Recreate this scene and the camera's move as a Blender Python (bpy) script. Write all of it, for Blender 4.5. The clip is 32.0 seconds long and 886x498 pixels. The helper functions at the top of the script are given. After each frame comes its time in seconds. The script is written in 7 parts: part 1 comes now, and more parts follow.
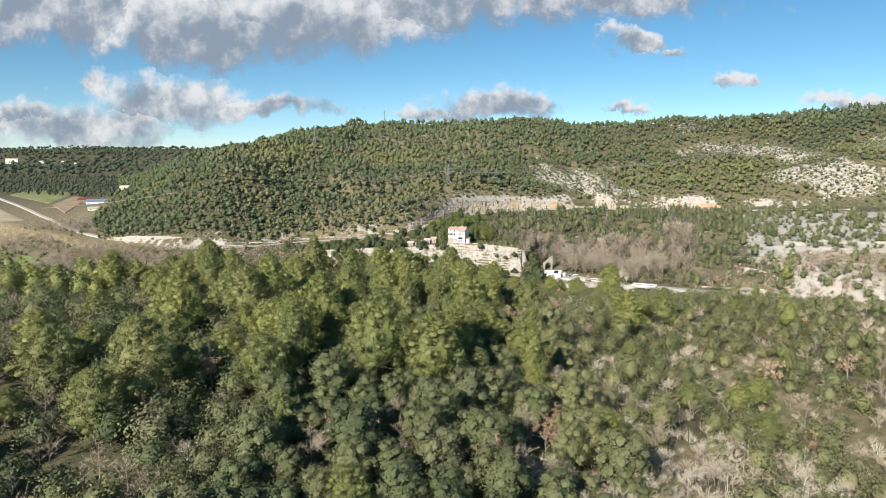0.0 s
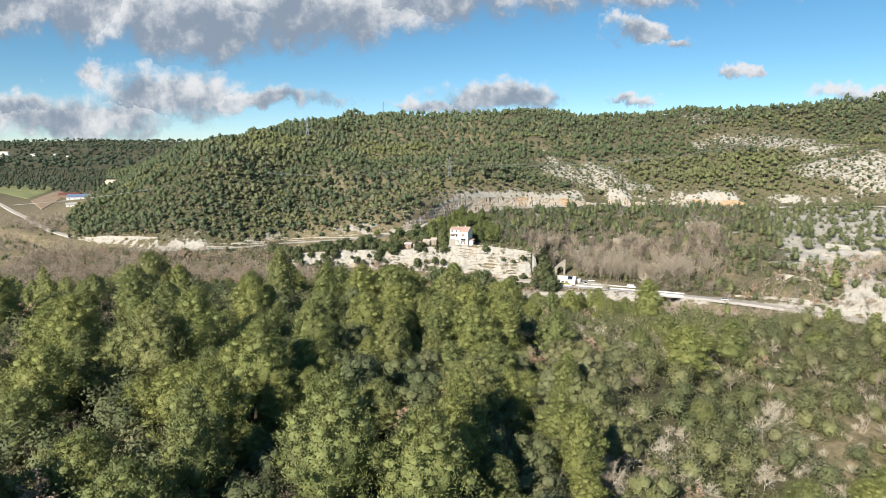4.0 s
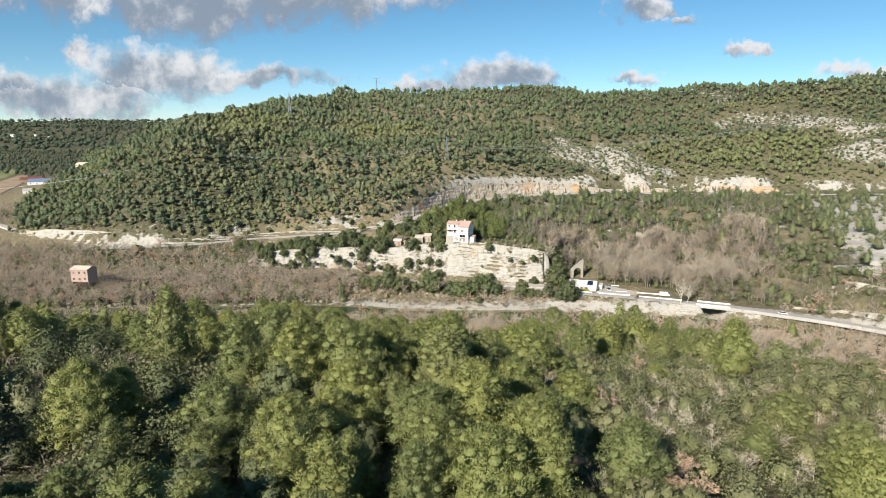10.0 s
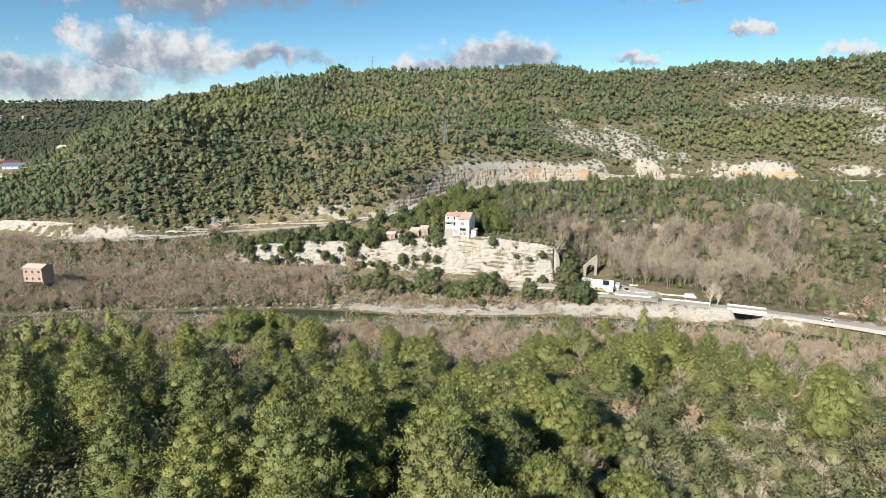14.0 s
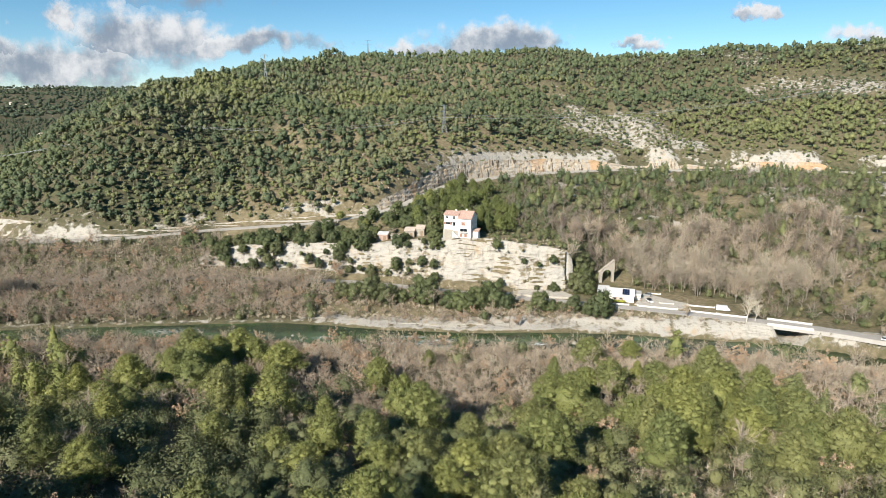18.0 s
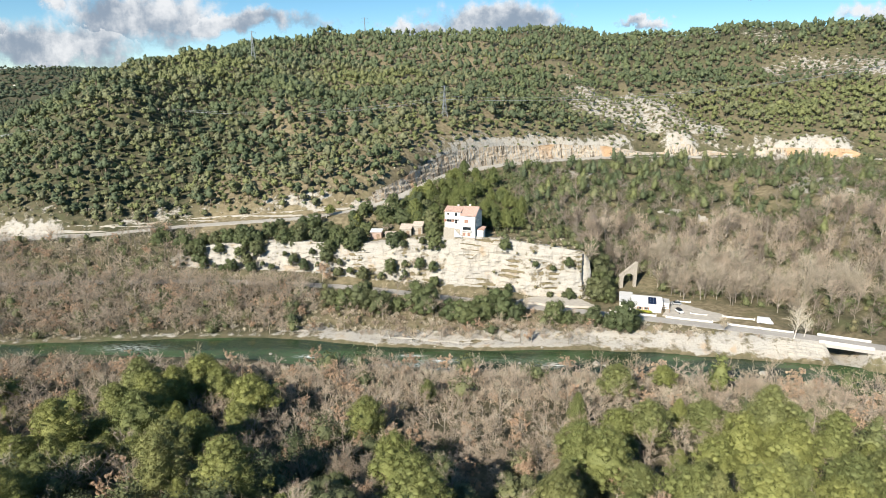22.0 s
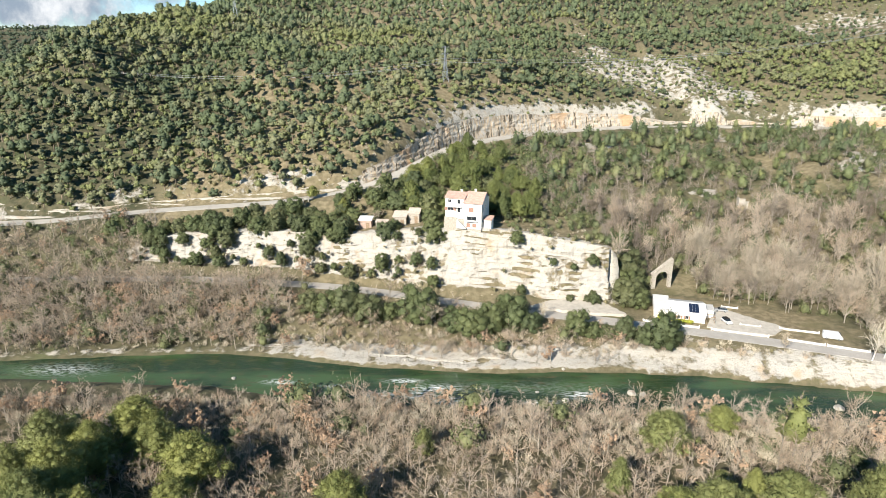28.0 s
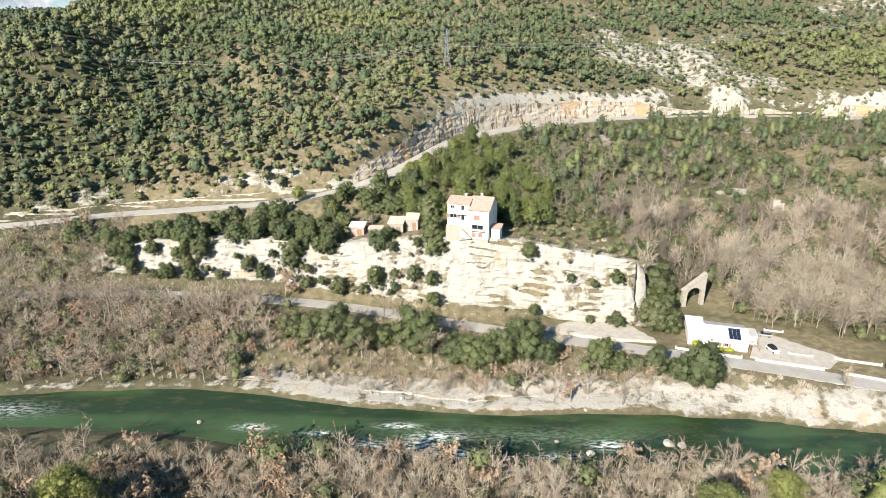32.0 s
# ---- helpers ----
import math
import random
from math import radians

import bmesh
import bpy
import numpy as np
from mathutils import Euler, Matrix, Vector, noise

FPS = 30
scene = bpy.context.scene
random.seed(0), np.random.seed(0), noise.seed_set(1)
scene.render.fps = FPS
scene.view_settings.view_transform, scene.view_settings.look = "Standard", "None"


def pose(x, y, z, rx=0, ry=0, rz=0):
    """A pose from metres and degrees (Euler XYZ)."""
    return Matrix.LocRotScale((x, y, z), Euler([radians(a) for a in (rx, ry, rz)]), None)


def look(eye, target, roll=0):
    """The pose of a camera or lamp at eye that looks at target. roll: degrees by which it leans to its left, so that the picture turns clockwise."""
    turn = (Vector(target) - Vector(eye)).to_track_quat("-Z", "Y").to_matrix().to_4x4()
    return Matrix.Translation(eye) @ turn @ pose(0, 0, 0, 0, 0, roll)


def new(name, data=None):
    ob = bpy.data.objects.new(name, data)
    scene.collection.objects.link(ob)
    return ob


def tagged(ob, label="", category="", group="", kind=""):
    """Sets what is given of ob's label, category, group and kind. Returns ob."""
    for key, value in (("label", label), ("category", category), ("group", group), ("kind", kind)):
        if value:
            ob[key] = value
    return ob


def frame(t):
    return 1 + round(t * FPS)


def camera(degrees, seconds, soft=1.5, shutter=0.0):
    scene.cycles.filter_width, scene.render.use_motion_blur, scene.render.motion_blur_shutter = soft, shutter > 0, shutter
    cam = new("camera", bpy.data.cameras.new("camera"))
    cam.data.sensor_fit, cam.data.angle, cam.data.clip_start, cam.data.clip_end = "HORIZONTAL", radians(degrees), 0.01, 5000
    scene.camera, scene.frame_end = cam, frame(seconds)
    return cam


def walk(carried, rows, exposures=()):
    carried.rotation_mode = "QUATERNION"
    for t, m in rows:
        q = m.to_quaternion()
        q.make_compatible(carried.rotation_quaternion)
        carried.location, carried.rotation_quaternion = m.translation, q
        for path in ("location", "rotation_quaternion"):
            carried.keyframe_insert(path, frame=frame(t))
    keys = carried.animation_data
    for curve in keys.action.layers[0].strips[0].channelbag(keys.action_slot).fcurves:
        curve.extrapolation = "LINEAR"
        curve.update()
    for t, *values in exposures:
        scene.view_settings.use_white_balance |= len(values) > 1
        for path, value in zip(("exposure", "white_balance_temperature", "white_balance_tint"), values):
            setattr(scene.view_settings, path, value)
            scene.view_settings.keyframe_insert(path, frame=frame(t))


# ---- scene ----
# ---- camera ----
cam = camera(71.2, 32.0, soft=0.6)
walk(cam, [
    (0, pose(0.00, 0.00, 90.78, 82.062, 0, 0.429)),
    (1, pose(-0.13, 12.04, 90.78, 81.941, 0, 0.469)),
    (2, pose(-0.22, 24.10, 90.77, 81.532, 0, 0.504)),
    (3, pose(-0.25, 36.23, 90.77, 81.617, 0, 0.528)),
    (4, pose(-0.17, 48.45, 90.78, 81.434, 0, 0.536)),
    (5, pose(0.04, 60.75, 90.80, 81.020, 0, 0.525)),
    (6, pose(0.30, 72.98, 90.82, 80.765, 0, 0.499)),
    (7, pose(0.56, 84.94, 90.84, 80.775, 0, 0.463)),
    (8, pose(0.72, 96.44, 90.85, 80.330, 0, 0.424)),
    (9, pose(0.74, 107.32, 90.85, 79.813, 0, 0.386)),
    (10, pose(0.66, 117.67, 90.83, 79.687, 0, 0.351)),
    (11, pose(0.57, 127.59, 90.81, 79.240, 0, 0.320)),
    (12, pose(0.55, 137.23, 90.79, 78.776, 0, 0.292)),
    (13, pose(0.64, 146.69, 90.77, 78.484, 0, 0.269)),
    (14, pose(0.80, 156.06, 90.76, 78.037, 0, 0.247)),
    (15, pose(0.97, 165.42, 90.76, 77.755, 0, 0.225)),
    (16, pose(1.08, 174.85, 90.76, 77.393, 0, 0.201)),
    (17, pose(1.06, 184.39, 90.77, 77.001, 0, 0.175)),
    (18, pose(0.96, 193.92, 90.78, 76.822, 0, 0.148)),
    (19, pose(0.82, 203.29, 90.79, 76.272, 0, 0.126)),
    (20, pose(0.68, 212.33, 90.80, 75.913, 0, 0.114)),
    (21, pose(0.57, 220.93, 90.81, 75.615, 0, 0.113)),
    (22, pose(0.51, 229.07, 90.81, 75.151, 0, 0.123)),
    (23, pose(0.49, 236.79, 90.81, 74.502, 0, 0.137)),
    (24, pose(0.49, 244.12, 90.80, 74.106, 0, 0.153)),
    (25, pose(0.52, 251.10, 90.80, 73.380, 0, 0.167)),
    (26, pose(0.56, 257.87, 90.80, 72.751, 0, 0.179)),
    (27, pose(0.57, 264.58, 90.80, 72.247, 0, 0.190)),
    (28, pose(0.55, 271.38, 90.80, 71.778, 0, 0.199)),
    (29, pose(0.48, 278.40, 90.81, 71.316, 0, 0.209)),
    (30, pose(0.35, 285.59, 90.81, 70.858, 0, 0.218)),
    (31, pose(0.20, 292.91, 90.81, 70.541, 0, 0.227)),
    (32, pose(0.03, 300.29, 90.82, 70.322, 0, 0.236)),
], exposures=[(0.0, 0.68), (8.0, 0.68), (20.0, 0.75), (27.0, 0.96), (32.0, 1.04)])

# ---- daylight ----
SUN_AZ, SUN_EL = radians(212), radians(31)      # compass bearing of the sun, north = +y
world = bpy.data.worlds.new("sky")
scene.world = world
world.use_nodes = True
wn, wl = world.node_tree.nodes, world.node_tree.links
sky = wn.new("ShaderNodeTexSky")
sky.sky_type, sky.sun_disc = "NISHITA", False
sky.sun_elevation, sky.sun_rotation = SUN_EL, SUN_AZ
sky.altitude, sky.air_density, sky.dust_density, sky.ozone_density = 900, 0.8, 0.0, 2.6
wn["Background"].inputs["Strength"].default_value = 0.074
vivid = wn.new("ShaderNodeHueSaturation")
vivid.inputs["Saturation"].default_value, vivid.inputs["Hue"].default_value = 1.18, 0.485
wl.new(sky.outputs[0], vivid.inputs["Color"])
wl.new(vivid.outputs[0], wn["Background"].inputs["Color"])

to_sun = Vector((math.sin(SUN_AZ) * math.cos(SUN_EL), math.cos(SUN_AZ) * math.cos(SUN_EL), math.sin(SUN_EL)))
sun = new("sun", bpy.data.lights.new("sun", "SUN"))
sun.data.energy, sun.data.angle, sun.data.color = 5.0, radians(0.53), (1.0, 0.93, 0.82)
sun.matrix_world = look((0, 0, 0), tuple(-to_sun))
tagged(sun, kind="structure")


# ---- materials ----
def material(name, rough=0.9, metal=0.0):
    m = bpy.data.materials.new(name)
    m.use_nodes = True
    b = m.node_tree.nodes["Principled BSDF"]
    b.inputs["Roughness"].default_value, b.inputs["Metallic"].default_value = rough, metal
    b.inputs["Specular IOR Level"].default_value = 0.25
    return m, m.node_tree.nodes, m.node_tree.links, b


def feed(l, socket, value):
    if hasattr(value, "is_output"):
        l.new(value, socket)
    elif hasattr(value, "__len__") and len(value) == 3 and socket.type == "RGBA":
        socket.default_value = (*value, 1)
    else:
        socket.default_value = value


def mix(n, l, f, a, b, how="MIX"):
    k = n.new("ShaderNodeMix")
    k.data_type, k.blend_type = "RGBA", how
    for s, v in zip((k.inputs[0], k.inputs[6], k.inputs[7]), (f, a, b)):
        feed(l, s, v)
    return k.outputs[2]


def calc(n, l, how, a, b=0.0, c=0.0):
    k = n.new("ShaderNodeMath")
    k.operation = how
    for s, v in zip(k.inputs, (a, b, c)):
        feed(l, s, v)
    return k.outputs[0]


def spots(n, l, where, scale, detail=4.0, rough=0.55, stretch=None):
    if stretch:
        k = n.new("ShaderNodeMapping")
        k.inputs["Scale"].default_value = stretch
        l.new(where, k.inputs["Vector"])
        where = k.outputs[0]
    k = n.new("ShaderNodeTexNoise")
    k.inputs["Scale"].default_value, k.inputs["Detail"].default_value, k.inputs["Roughness"].default_value = scale, detail, rough
    l.new(where, k.inputs["Vector"])
    return k.outputs["Fac"]


def ramp(n, l, f, lo, hi, a=0.0, b=1.0):
    k = n.new("ShaderNodeMapRange")
    k.interpolation_type = "SMOOTHSTEP"
    for s, v in zip(k.inputs, (f, lo, hi, a, b)):
        feed(l, s, v)
    return k.outputs[0]


def bump(n, l, b, height, strength, dist):
    k = n.new("ShaderNodeBump")
    k.inputs["Strength"].default_value, k.inputs["Distance"].default_value = strength, dist
    l.new(height, k.inputs["Height"])
    l.new(k.outputs[0], b.inputs["Normal"])


def attribute(n, name):
    k = n.new("ShaderNodeAttribute")
    k.attribute_name = name
    return k.outputs["Fac"]


def coords(n):
    return n.new("ShaderNodeTexCoord").outputs["Object"]


def leaf_material(name, colours, through_light=0.16):
    """Foliage: hue by tree (its tint and the object's random), lightness by leaf."""
    m, n, l, b = material(name, 0.62)
    own = calc(n, l, "FRACT", calc(n, l, "ADD", attribute(n, "tint"), n.new("ShaderNodeObjectInfo").outputs["Random"]))
    k = n.new("ShaderNodeValToRGB")
    k.color_ramp.elements.remove(k.color_ramp.elements[1])
    for i, c in enumerate(colours):
        e = k.color_ramp.elements[0] if i == 0 else k.color_ramp.elements.new(i / (len(colours) - 1))
        e.color = (*c, 1)
    l.new(own, k.inputs[0])
    isle = n.new("ShaderNodeNewGeometry").outputs["Random Per Island"]
    c = mix(n, l, 1.0, k.outputs[0], mix(n, l, isle, (0.80, 0.82, 0.78), (1.20, 1.18, 1.10)), "MULTIPLY")
    w = coords(n)
    tuft, fleck = spots(n, l, w, 1.6, 3, 0.6), spots(n, l, w, 7.5, 3, 0.7)
    c = mix(n, l, 1.0, c, mix(n, l, ramp(n, l, calc(n, l, "MULTIPLY_ADD", fleck, 0.6, calc(n, l, "MULTIPLY", tuft, 0.4)), 0.36, 0.64), (0.76, 0.78, 0.76), (1.25, 1.23, 1.19)), "MULTIPLY")
    l.new(c, b.inputs["Base Color"])
    bump(n, l, b, fleck, 0.7, 0.12)
    t = n.new("ShaderNodeBsdfTranslucent")
    l.new(c, t.inputs["Color"])
    s = n.new("ShaderNodeMixShader")
    s.inputs[0].default_value = through_light
    l.new(b.outputs[0], s.inputs[1])
    l.new(t.outputs[0], s.inputs[2])
    l.new(s.outputs[0], n["Material Output"].inputs["Surface"])
    return m


def plain(name, colour, rough=0.8, metal=0.0, vary=0.25, scale=1.5, relief=0.0):
    """Painted or rendered surface with stains at two scales."""
    m, n, l, b = material(name, rough, metal)
    w = coords(n)
    f = calc(n, l, "MULTIPLY_ADD", spots(n, l, w, scale, 5), 0.6, calc(n, l, "MULTIPLY", spots(n, l, w, scale * 9, 3), 0.4))
    c = mix(n, l, ramp(n, l, f, 0.3, 0.7), tuple(v * (1 - vary) for v in colour), tuple(min(v * (1 + 0.4 * vary), 1) for v in colour))
    l.new(c, b.inputs["Base Color"])
    if relief:
        bump(n, l, b, spots(n, l, w, scale * 12, 4), 0.6, relief)
    return m


def limestone_nodes(n, l, w):
    """Pale limestone: warm beds, grey weathering, dark cracks along the bedding. Returns colour and relief."""
    big = spots(n, l, w, 0.09, 5)
    bed = spots(n, l, w, 0.5, 6, 0.65, (0.25, 0.25, 2.6))
    fine = spots(n, l, w, 1.9, 6, 0.7)
    c = mix(n, l, ramp(n, l, big, 0.35, 0.65), (0.44, 0.405, 0.345), (0.41, 0.39, 0.35))
    c = mix(n, l, ramp(n, l, fine, 0.52, 0.75), c, (0.22, 0.20, 0.165))
    c = mix(n, l, ramp(n, l, bed, 0.58, 0.70), c, (0.29, 0.255, 0.20))
    c = mix(n, l, ramp(n, l, spots(n, l, w, 0.5, 4, 0.6, (1.0, 1.0, 0.18)), 0.52, 0.68, 0.0, 0.75), c, (0.27, 0.255, 0.225))
    c = mix(n, l, ramp(n, l, spots(n, l, w, 0.16, 3), 0.56, 0.75), c, (0.40, 0.32, 0.23))
    return c, calc(n, l, "MULTIPLY_ADD", fine, 0.5, bed)


m, n, l, b = material("limestone")
LIMESTONE = m
c, h = limestone_nodes(n, l, coords(n))
l.new(c, b.inputs["Base Color"])
bump(n, l, b, h, 0.9, 0.5)

m, n, l, b = material("cut_limestone")
CUT_STONE = m
w = coords(n)
c, h = limestone_nodes(n, l, w)
streak = spots(n, l, w, 0.7, 5, 0.65, (1.0, 1.0, 0.16))
c = mix(n, l, ramp(n, l, streak, 0.40, 0.56), (0.44, 0.35, 0.25), c)
c = mix(n, l, ramp(n, l, spots(n, l, w, 0.55, 4, 0.6, (1.0, 1.0, 0.10)), 0.54, 0.62), c, (0.115, 0.095, 0.07))
c = mix(n, l, ramp(n, l, spots(n, l, w, 0.035, 3), 0.56, 0.68), c, (0.48, 0.32, 0.19))
l.new(c, b.inputs["Base Color"])
bump(n, l, b, calc(n, l, "ADD", h, streak), 0.9, 0.5)

m, n, l, b = material("ground")
GROUND = m
w = coords(n)
stone, h = limestone_nodes(n, l, w)
litter = mix(n, l, ramp(n, l, spots(n, l, w, 0.35, 5), 0.35, 0.65), (0.050, 0.054, 0.028), (0.110, 0.098, 0.058))
litter = mix(n, l, ramp(n, l, spots(n, l, w, 0.06, 3), 0.5, 0.72), litter, (0.075, 0.088, 0.040))
grass = mix(n, l, ramp(n, l, spots(n, l, w, 0.5, 6), 0.35, 0.68), (0.165, 0.135, 0.080), (0.30, 0.245, 0.155))
grass = mix(n, l, ramp(n, l, spots(n, l, w, 0.11, 4), 0.52, 0.7), grass, (0.175, 0.150, 0.080))
broken = spots(n, l, w, 0.22, 7, 0.68)
c = mix(n, l, attribute(n, "grass"), litter, grass)
rocky = ramp(n, l, calc(n, l, "ADD", attribute(n, "rock"), calc(n, l, "MULTIPLY_ADD", broken, 1.3, -0.65)), 0.38, 0.56)
c = mix(n, l, rocky, c, stone)
l.new(c, b.inputs["Base Color"])
bump(n, l, b, calc(n, l, "MULTIPLY_ADD", h, rocky, spots(n, l, w, 1.1, 6, 0.7)), 0.8, 0.45)

m, n, l, b = material("asphalt", 0.85)
ASPHALT = m
w = coords(n)
c = mix(n, l, ramp(n, l, spots(n, l, w, 0.25, 5), 0.35, 0.7), (0.36, 0.335, 0.30), (0.44, 0.41, 0.37))
c = mix(n, l, ramp(n, l, spots(n, l, w, 7, 3), 0.4, 0.7), c, (0.32, 0.30, 0.275))
l.new(c, b.inputs["Base Color"])
PALE_ASPHALT = plain("pale_asphalt", (0.44, 0.41, 0.36), 0.9, 0, 0.2, 0.3)
GRAVEL = plain("pale_gravel", (0.48, 0.44, 0.38), 0.95, 0, 0.22, 0.6, 0.05)

m, n, l, b = material("river_water", 0.07)
WATER = m
w = coords(n)
deep = mix(n, l, ramp(n, l, spots(n, l, w, 0.055, 3, 0.5, (0.5, 1.6, 1)), 0.42, 0.62), (0.022, 0.042, 0.018), (0.052, 0.092, 0.036))
deep = mix(n, l, ramp(n, l, spots(n, l, w, 0.35, 5, 0.6, (0.6, 1.5, 1)), 0.5, 0.72), deep, (0.065, 0.064, 0.030))
foam = calc(n, l, "MULTIPLY", attribute(n, "foam"), ramp(n, l, spots(n, l, w, 1.1, 7, 0.75, (0.5, 1.3, 1)), 0.46, 0.56))
l.new(mix(n, l, foam, deep, (0.75, 0.78, 0.77)), b.inputs["Base Color"])
l.new(calc(n, l, "MULTIPLY_ADD", foam, 0.6, 0.07), b.inputs["Roughness"])
b.inputs["Specular IOR Level"].default_value = 0.28
bump(n, l, b, spots(n, l, w, 0.9, 5, 0.6, (0.7, 1.6, 1)), 0.35, 0.25)

BARK = plain("grey_bark", (0.33, 0.29, 0.24), 0.95, 0, 0.4, 3)
PALE_BARK = plain("white_bark", (0.60, 0.56, 0.50), 0.9, 0, 0.2, 3)
PINE_BARK = plain("pine_bark", (0.26, 0.20, 0.155), 0.95, 0, 0.4, 3)
TWIG = leaf_material("bare_twigs", [(0.391, 0.317, 0.264), (0.444, 0.374, 0.322), (0.317, 0.248, 0.200), (0.422, 0.343, 0.280)], 0.0)
POPLAR_TWIG = leaf_material("poplar_twigs", [(0.370, 0.317, 0.264), (0.414, 0.361, 0.308), (0.326, 0.273, 0.229)], 0.0)
PALE_TWIG = leaf_material("pale_twigs", [(0.50, 0.435, 0.36), (0.55, 0.50, 0.435), (0.44, 0.37, 0.295)], 0.0)
RUST = leaf_material("withered_leaves", [(0.42, 0.29, 0.21), (0.48, 0.345, 0.26), (0.35, 0.235, 0.17)])
PINE = leaf_material("pine_needles", [(0.196, 0.216, 0.080), (0.234, 0.246, 0.088), (0.164, 0.188, 0.078), (0.212, 0.220, 0.094)])
OAK = leaf_material("holm_oak_leaves", [(0.130, 0.150, 0.076), (0.172, 0.184, 0.092), (0.104, 0.126, 0.066), (0.188, 0.192, 0.108)])
HILL = leaf_material("hill_foliage", [(0.090, 0.115, 0.071), (0.111, 0.138, 0.075), (0.139, 0.161, 0.078), (0.180, 0.196, 0.087), (0.164, 0.172, 0.108)])
PALE_OAK = leaf_material("pale_scrub_leaves", [(0.178, 0.190, 0.092), (0.222, 0.222, 0.112), (0.150, 0.168, 0.086), (0.236, 0.226, 0.130)])
BANK_PINE = leaf_material("dark_pine_needles", [(0.136, 0.162, 0.061), (0.170, 0.192, 0.071), (0.115, 0.140, 0.060)])
YOUNG_PINE = leaf_material("young_pine_needles", [(0.170, 0.192, 0.088), (0.204, 0.221, 0.102), (0.146, 0.170, 0.082)])
# bluish leaf colour stands in for haze over the distance
FAR_LEAF = leaf_material("haze_tinted_foliage", [(0.059, 0.081, 0.056), (0.073, 0.095, 0.062), (0.091, 0.108, 0.066)])
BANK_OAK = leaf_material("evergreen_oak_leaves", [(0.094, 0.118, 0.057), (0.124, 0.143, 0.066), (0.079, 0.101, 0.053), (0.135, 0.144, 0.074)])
GREY_TWIG = leaf_material("grey_twigs", [(0.216, 0.180, 0.156), (0.264, 0.224, 0.200), (0.168, 0.136, 0.116), (0.240, 0.200, 0.172)], 0.0)
GREY_SCRUB = leaf_material("grey_green_scrub", [(0.20, 0.19, 0.11), (0.26, 0.23, 0.14), (0.17, 0.17, 0.09)])


# ---- the lie of the land ----
def sstep(a, b, v):
    t = np.clip((v - a) / (b - a), 0, 1)
    return t * t * (3 - 2 * t)


def lattice(i, j, seed):
    v = np.sin(i * 127.1 + j * 311.7 + seed * 74.7) * 43758.5453
    return v - np.floor(v)


def vnoise(x, y, seed=0):
    i, j = np.floor(x), np.floor(y)
    u, v = x - i, y - j
    u, v = u * u * (3 - 2 * u), v * v * (3 - 2 * v)
    return (lattice(i, j, seed) * (1 - u) + lattice(i + 1, j, seed) * u) * (1 - v) + (lattice(i, j + 1, seed) * (1 - u) + lattice(i + 1, j + 1, seed) * u) * v


def fbm(x, y, size, octaves=4, seed=0):
    total, gain = 0.0, 0.5
    for k in range(octaves):
        total = total + gain * (vnoise(x / size * 2**k, y / size * 2**k, seed + k) - 0.5)
        gain *= 0.55
    return total


def near_bank(x):
    return np.interp(x, [-400, -206, -131, -67, -38, 19, 60, 107, 140, 180, 240, 320, 600], [395, 419, 428, 424, 417, 412, 411, 405, 398, 384, 345, 285, 150]) + 2.2 * fbm(x, x * 0, 13, 3, 5)


def far_bank(x):
    return np.interp(x, [-400, -214, -117, -69, -50, -30, 0, 20, 45, 75, 108, 134, 165, 186, 204, 250, 330, 600], [408, 431, 440, 443, 440, 436, 432, 431, 432, 430, 424, 418, 405, 391, 377, 343, 288, 160]) + 2.0 * fbm(x, x * 0, 11, 3, 9)


LOW_X = [-420, -230, -160, -100, -63, -41, -24, -3, 13, 26, 50, 64, 84, 109, 130, 150, 180, 210, 239, 290, 420]
LOW_Y = [470, 484, 491, 492.5, 488, 484.5, 479.5, 472, 466.5, 462, 455.8, 451, 445, 436, 428.5, 419, 399, 372, 338, 298, 225]
UP_X = [-520, -400, -300, -230, -168, -128, -95, -74, -51, -33, -12, -5, 3, 18, 41, 75, 112, 164, 210, 255, 330, 500]
UP_Y = [700, 610, 548, 525, 523, 529, 530, 532, 537, 545, 575, 592, 607, 625, 646, 666, 678, 687, 684, 676, 660, 620]
UP_Z = [14, 14, 15, 17, 20, 23, 25, 26, 28, 30.5, 35, 37, 38, 38.5, 39, 39.5, 40, 40, 40, 40, 41, 46]
smooth_x = np.arange(-520, 501, 4.0)


def softened(xs, ys):
    v = np.interp(smooth_x, xs, ys)
    k = np.hanning(9) / np.hanning(9).sum()
    return np.convolve(np.pad(v, 4, mode="edge"), k, "valid")


LOW_S, UP_S, UPZ_S = softened(LOW_X, LOW_Y), softened(UP_X, UP_Y), softened(UP_X, UP_Z)


def low_road(x):
    return np.interp(x, smooth_x, LOW_S)


def up_road(x):
    return np.interp(x, smooth_x, UP_S), np.interp(x, smooth_x, UPZ_S)


def road_skew(x):
    """Square distance from the upper road for each metre north of it."""
    return np.interp(x, [-300, -230, -160, -60, -40, -10, 3, 40, 80, 140], [0.85, 0.95, 1.0, 0.95, 0.8, 0.45, 0.55, 0.78, 0.9, 1.0])


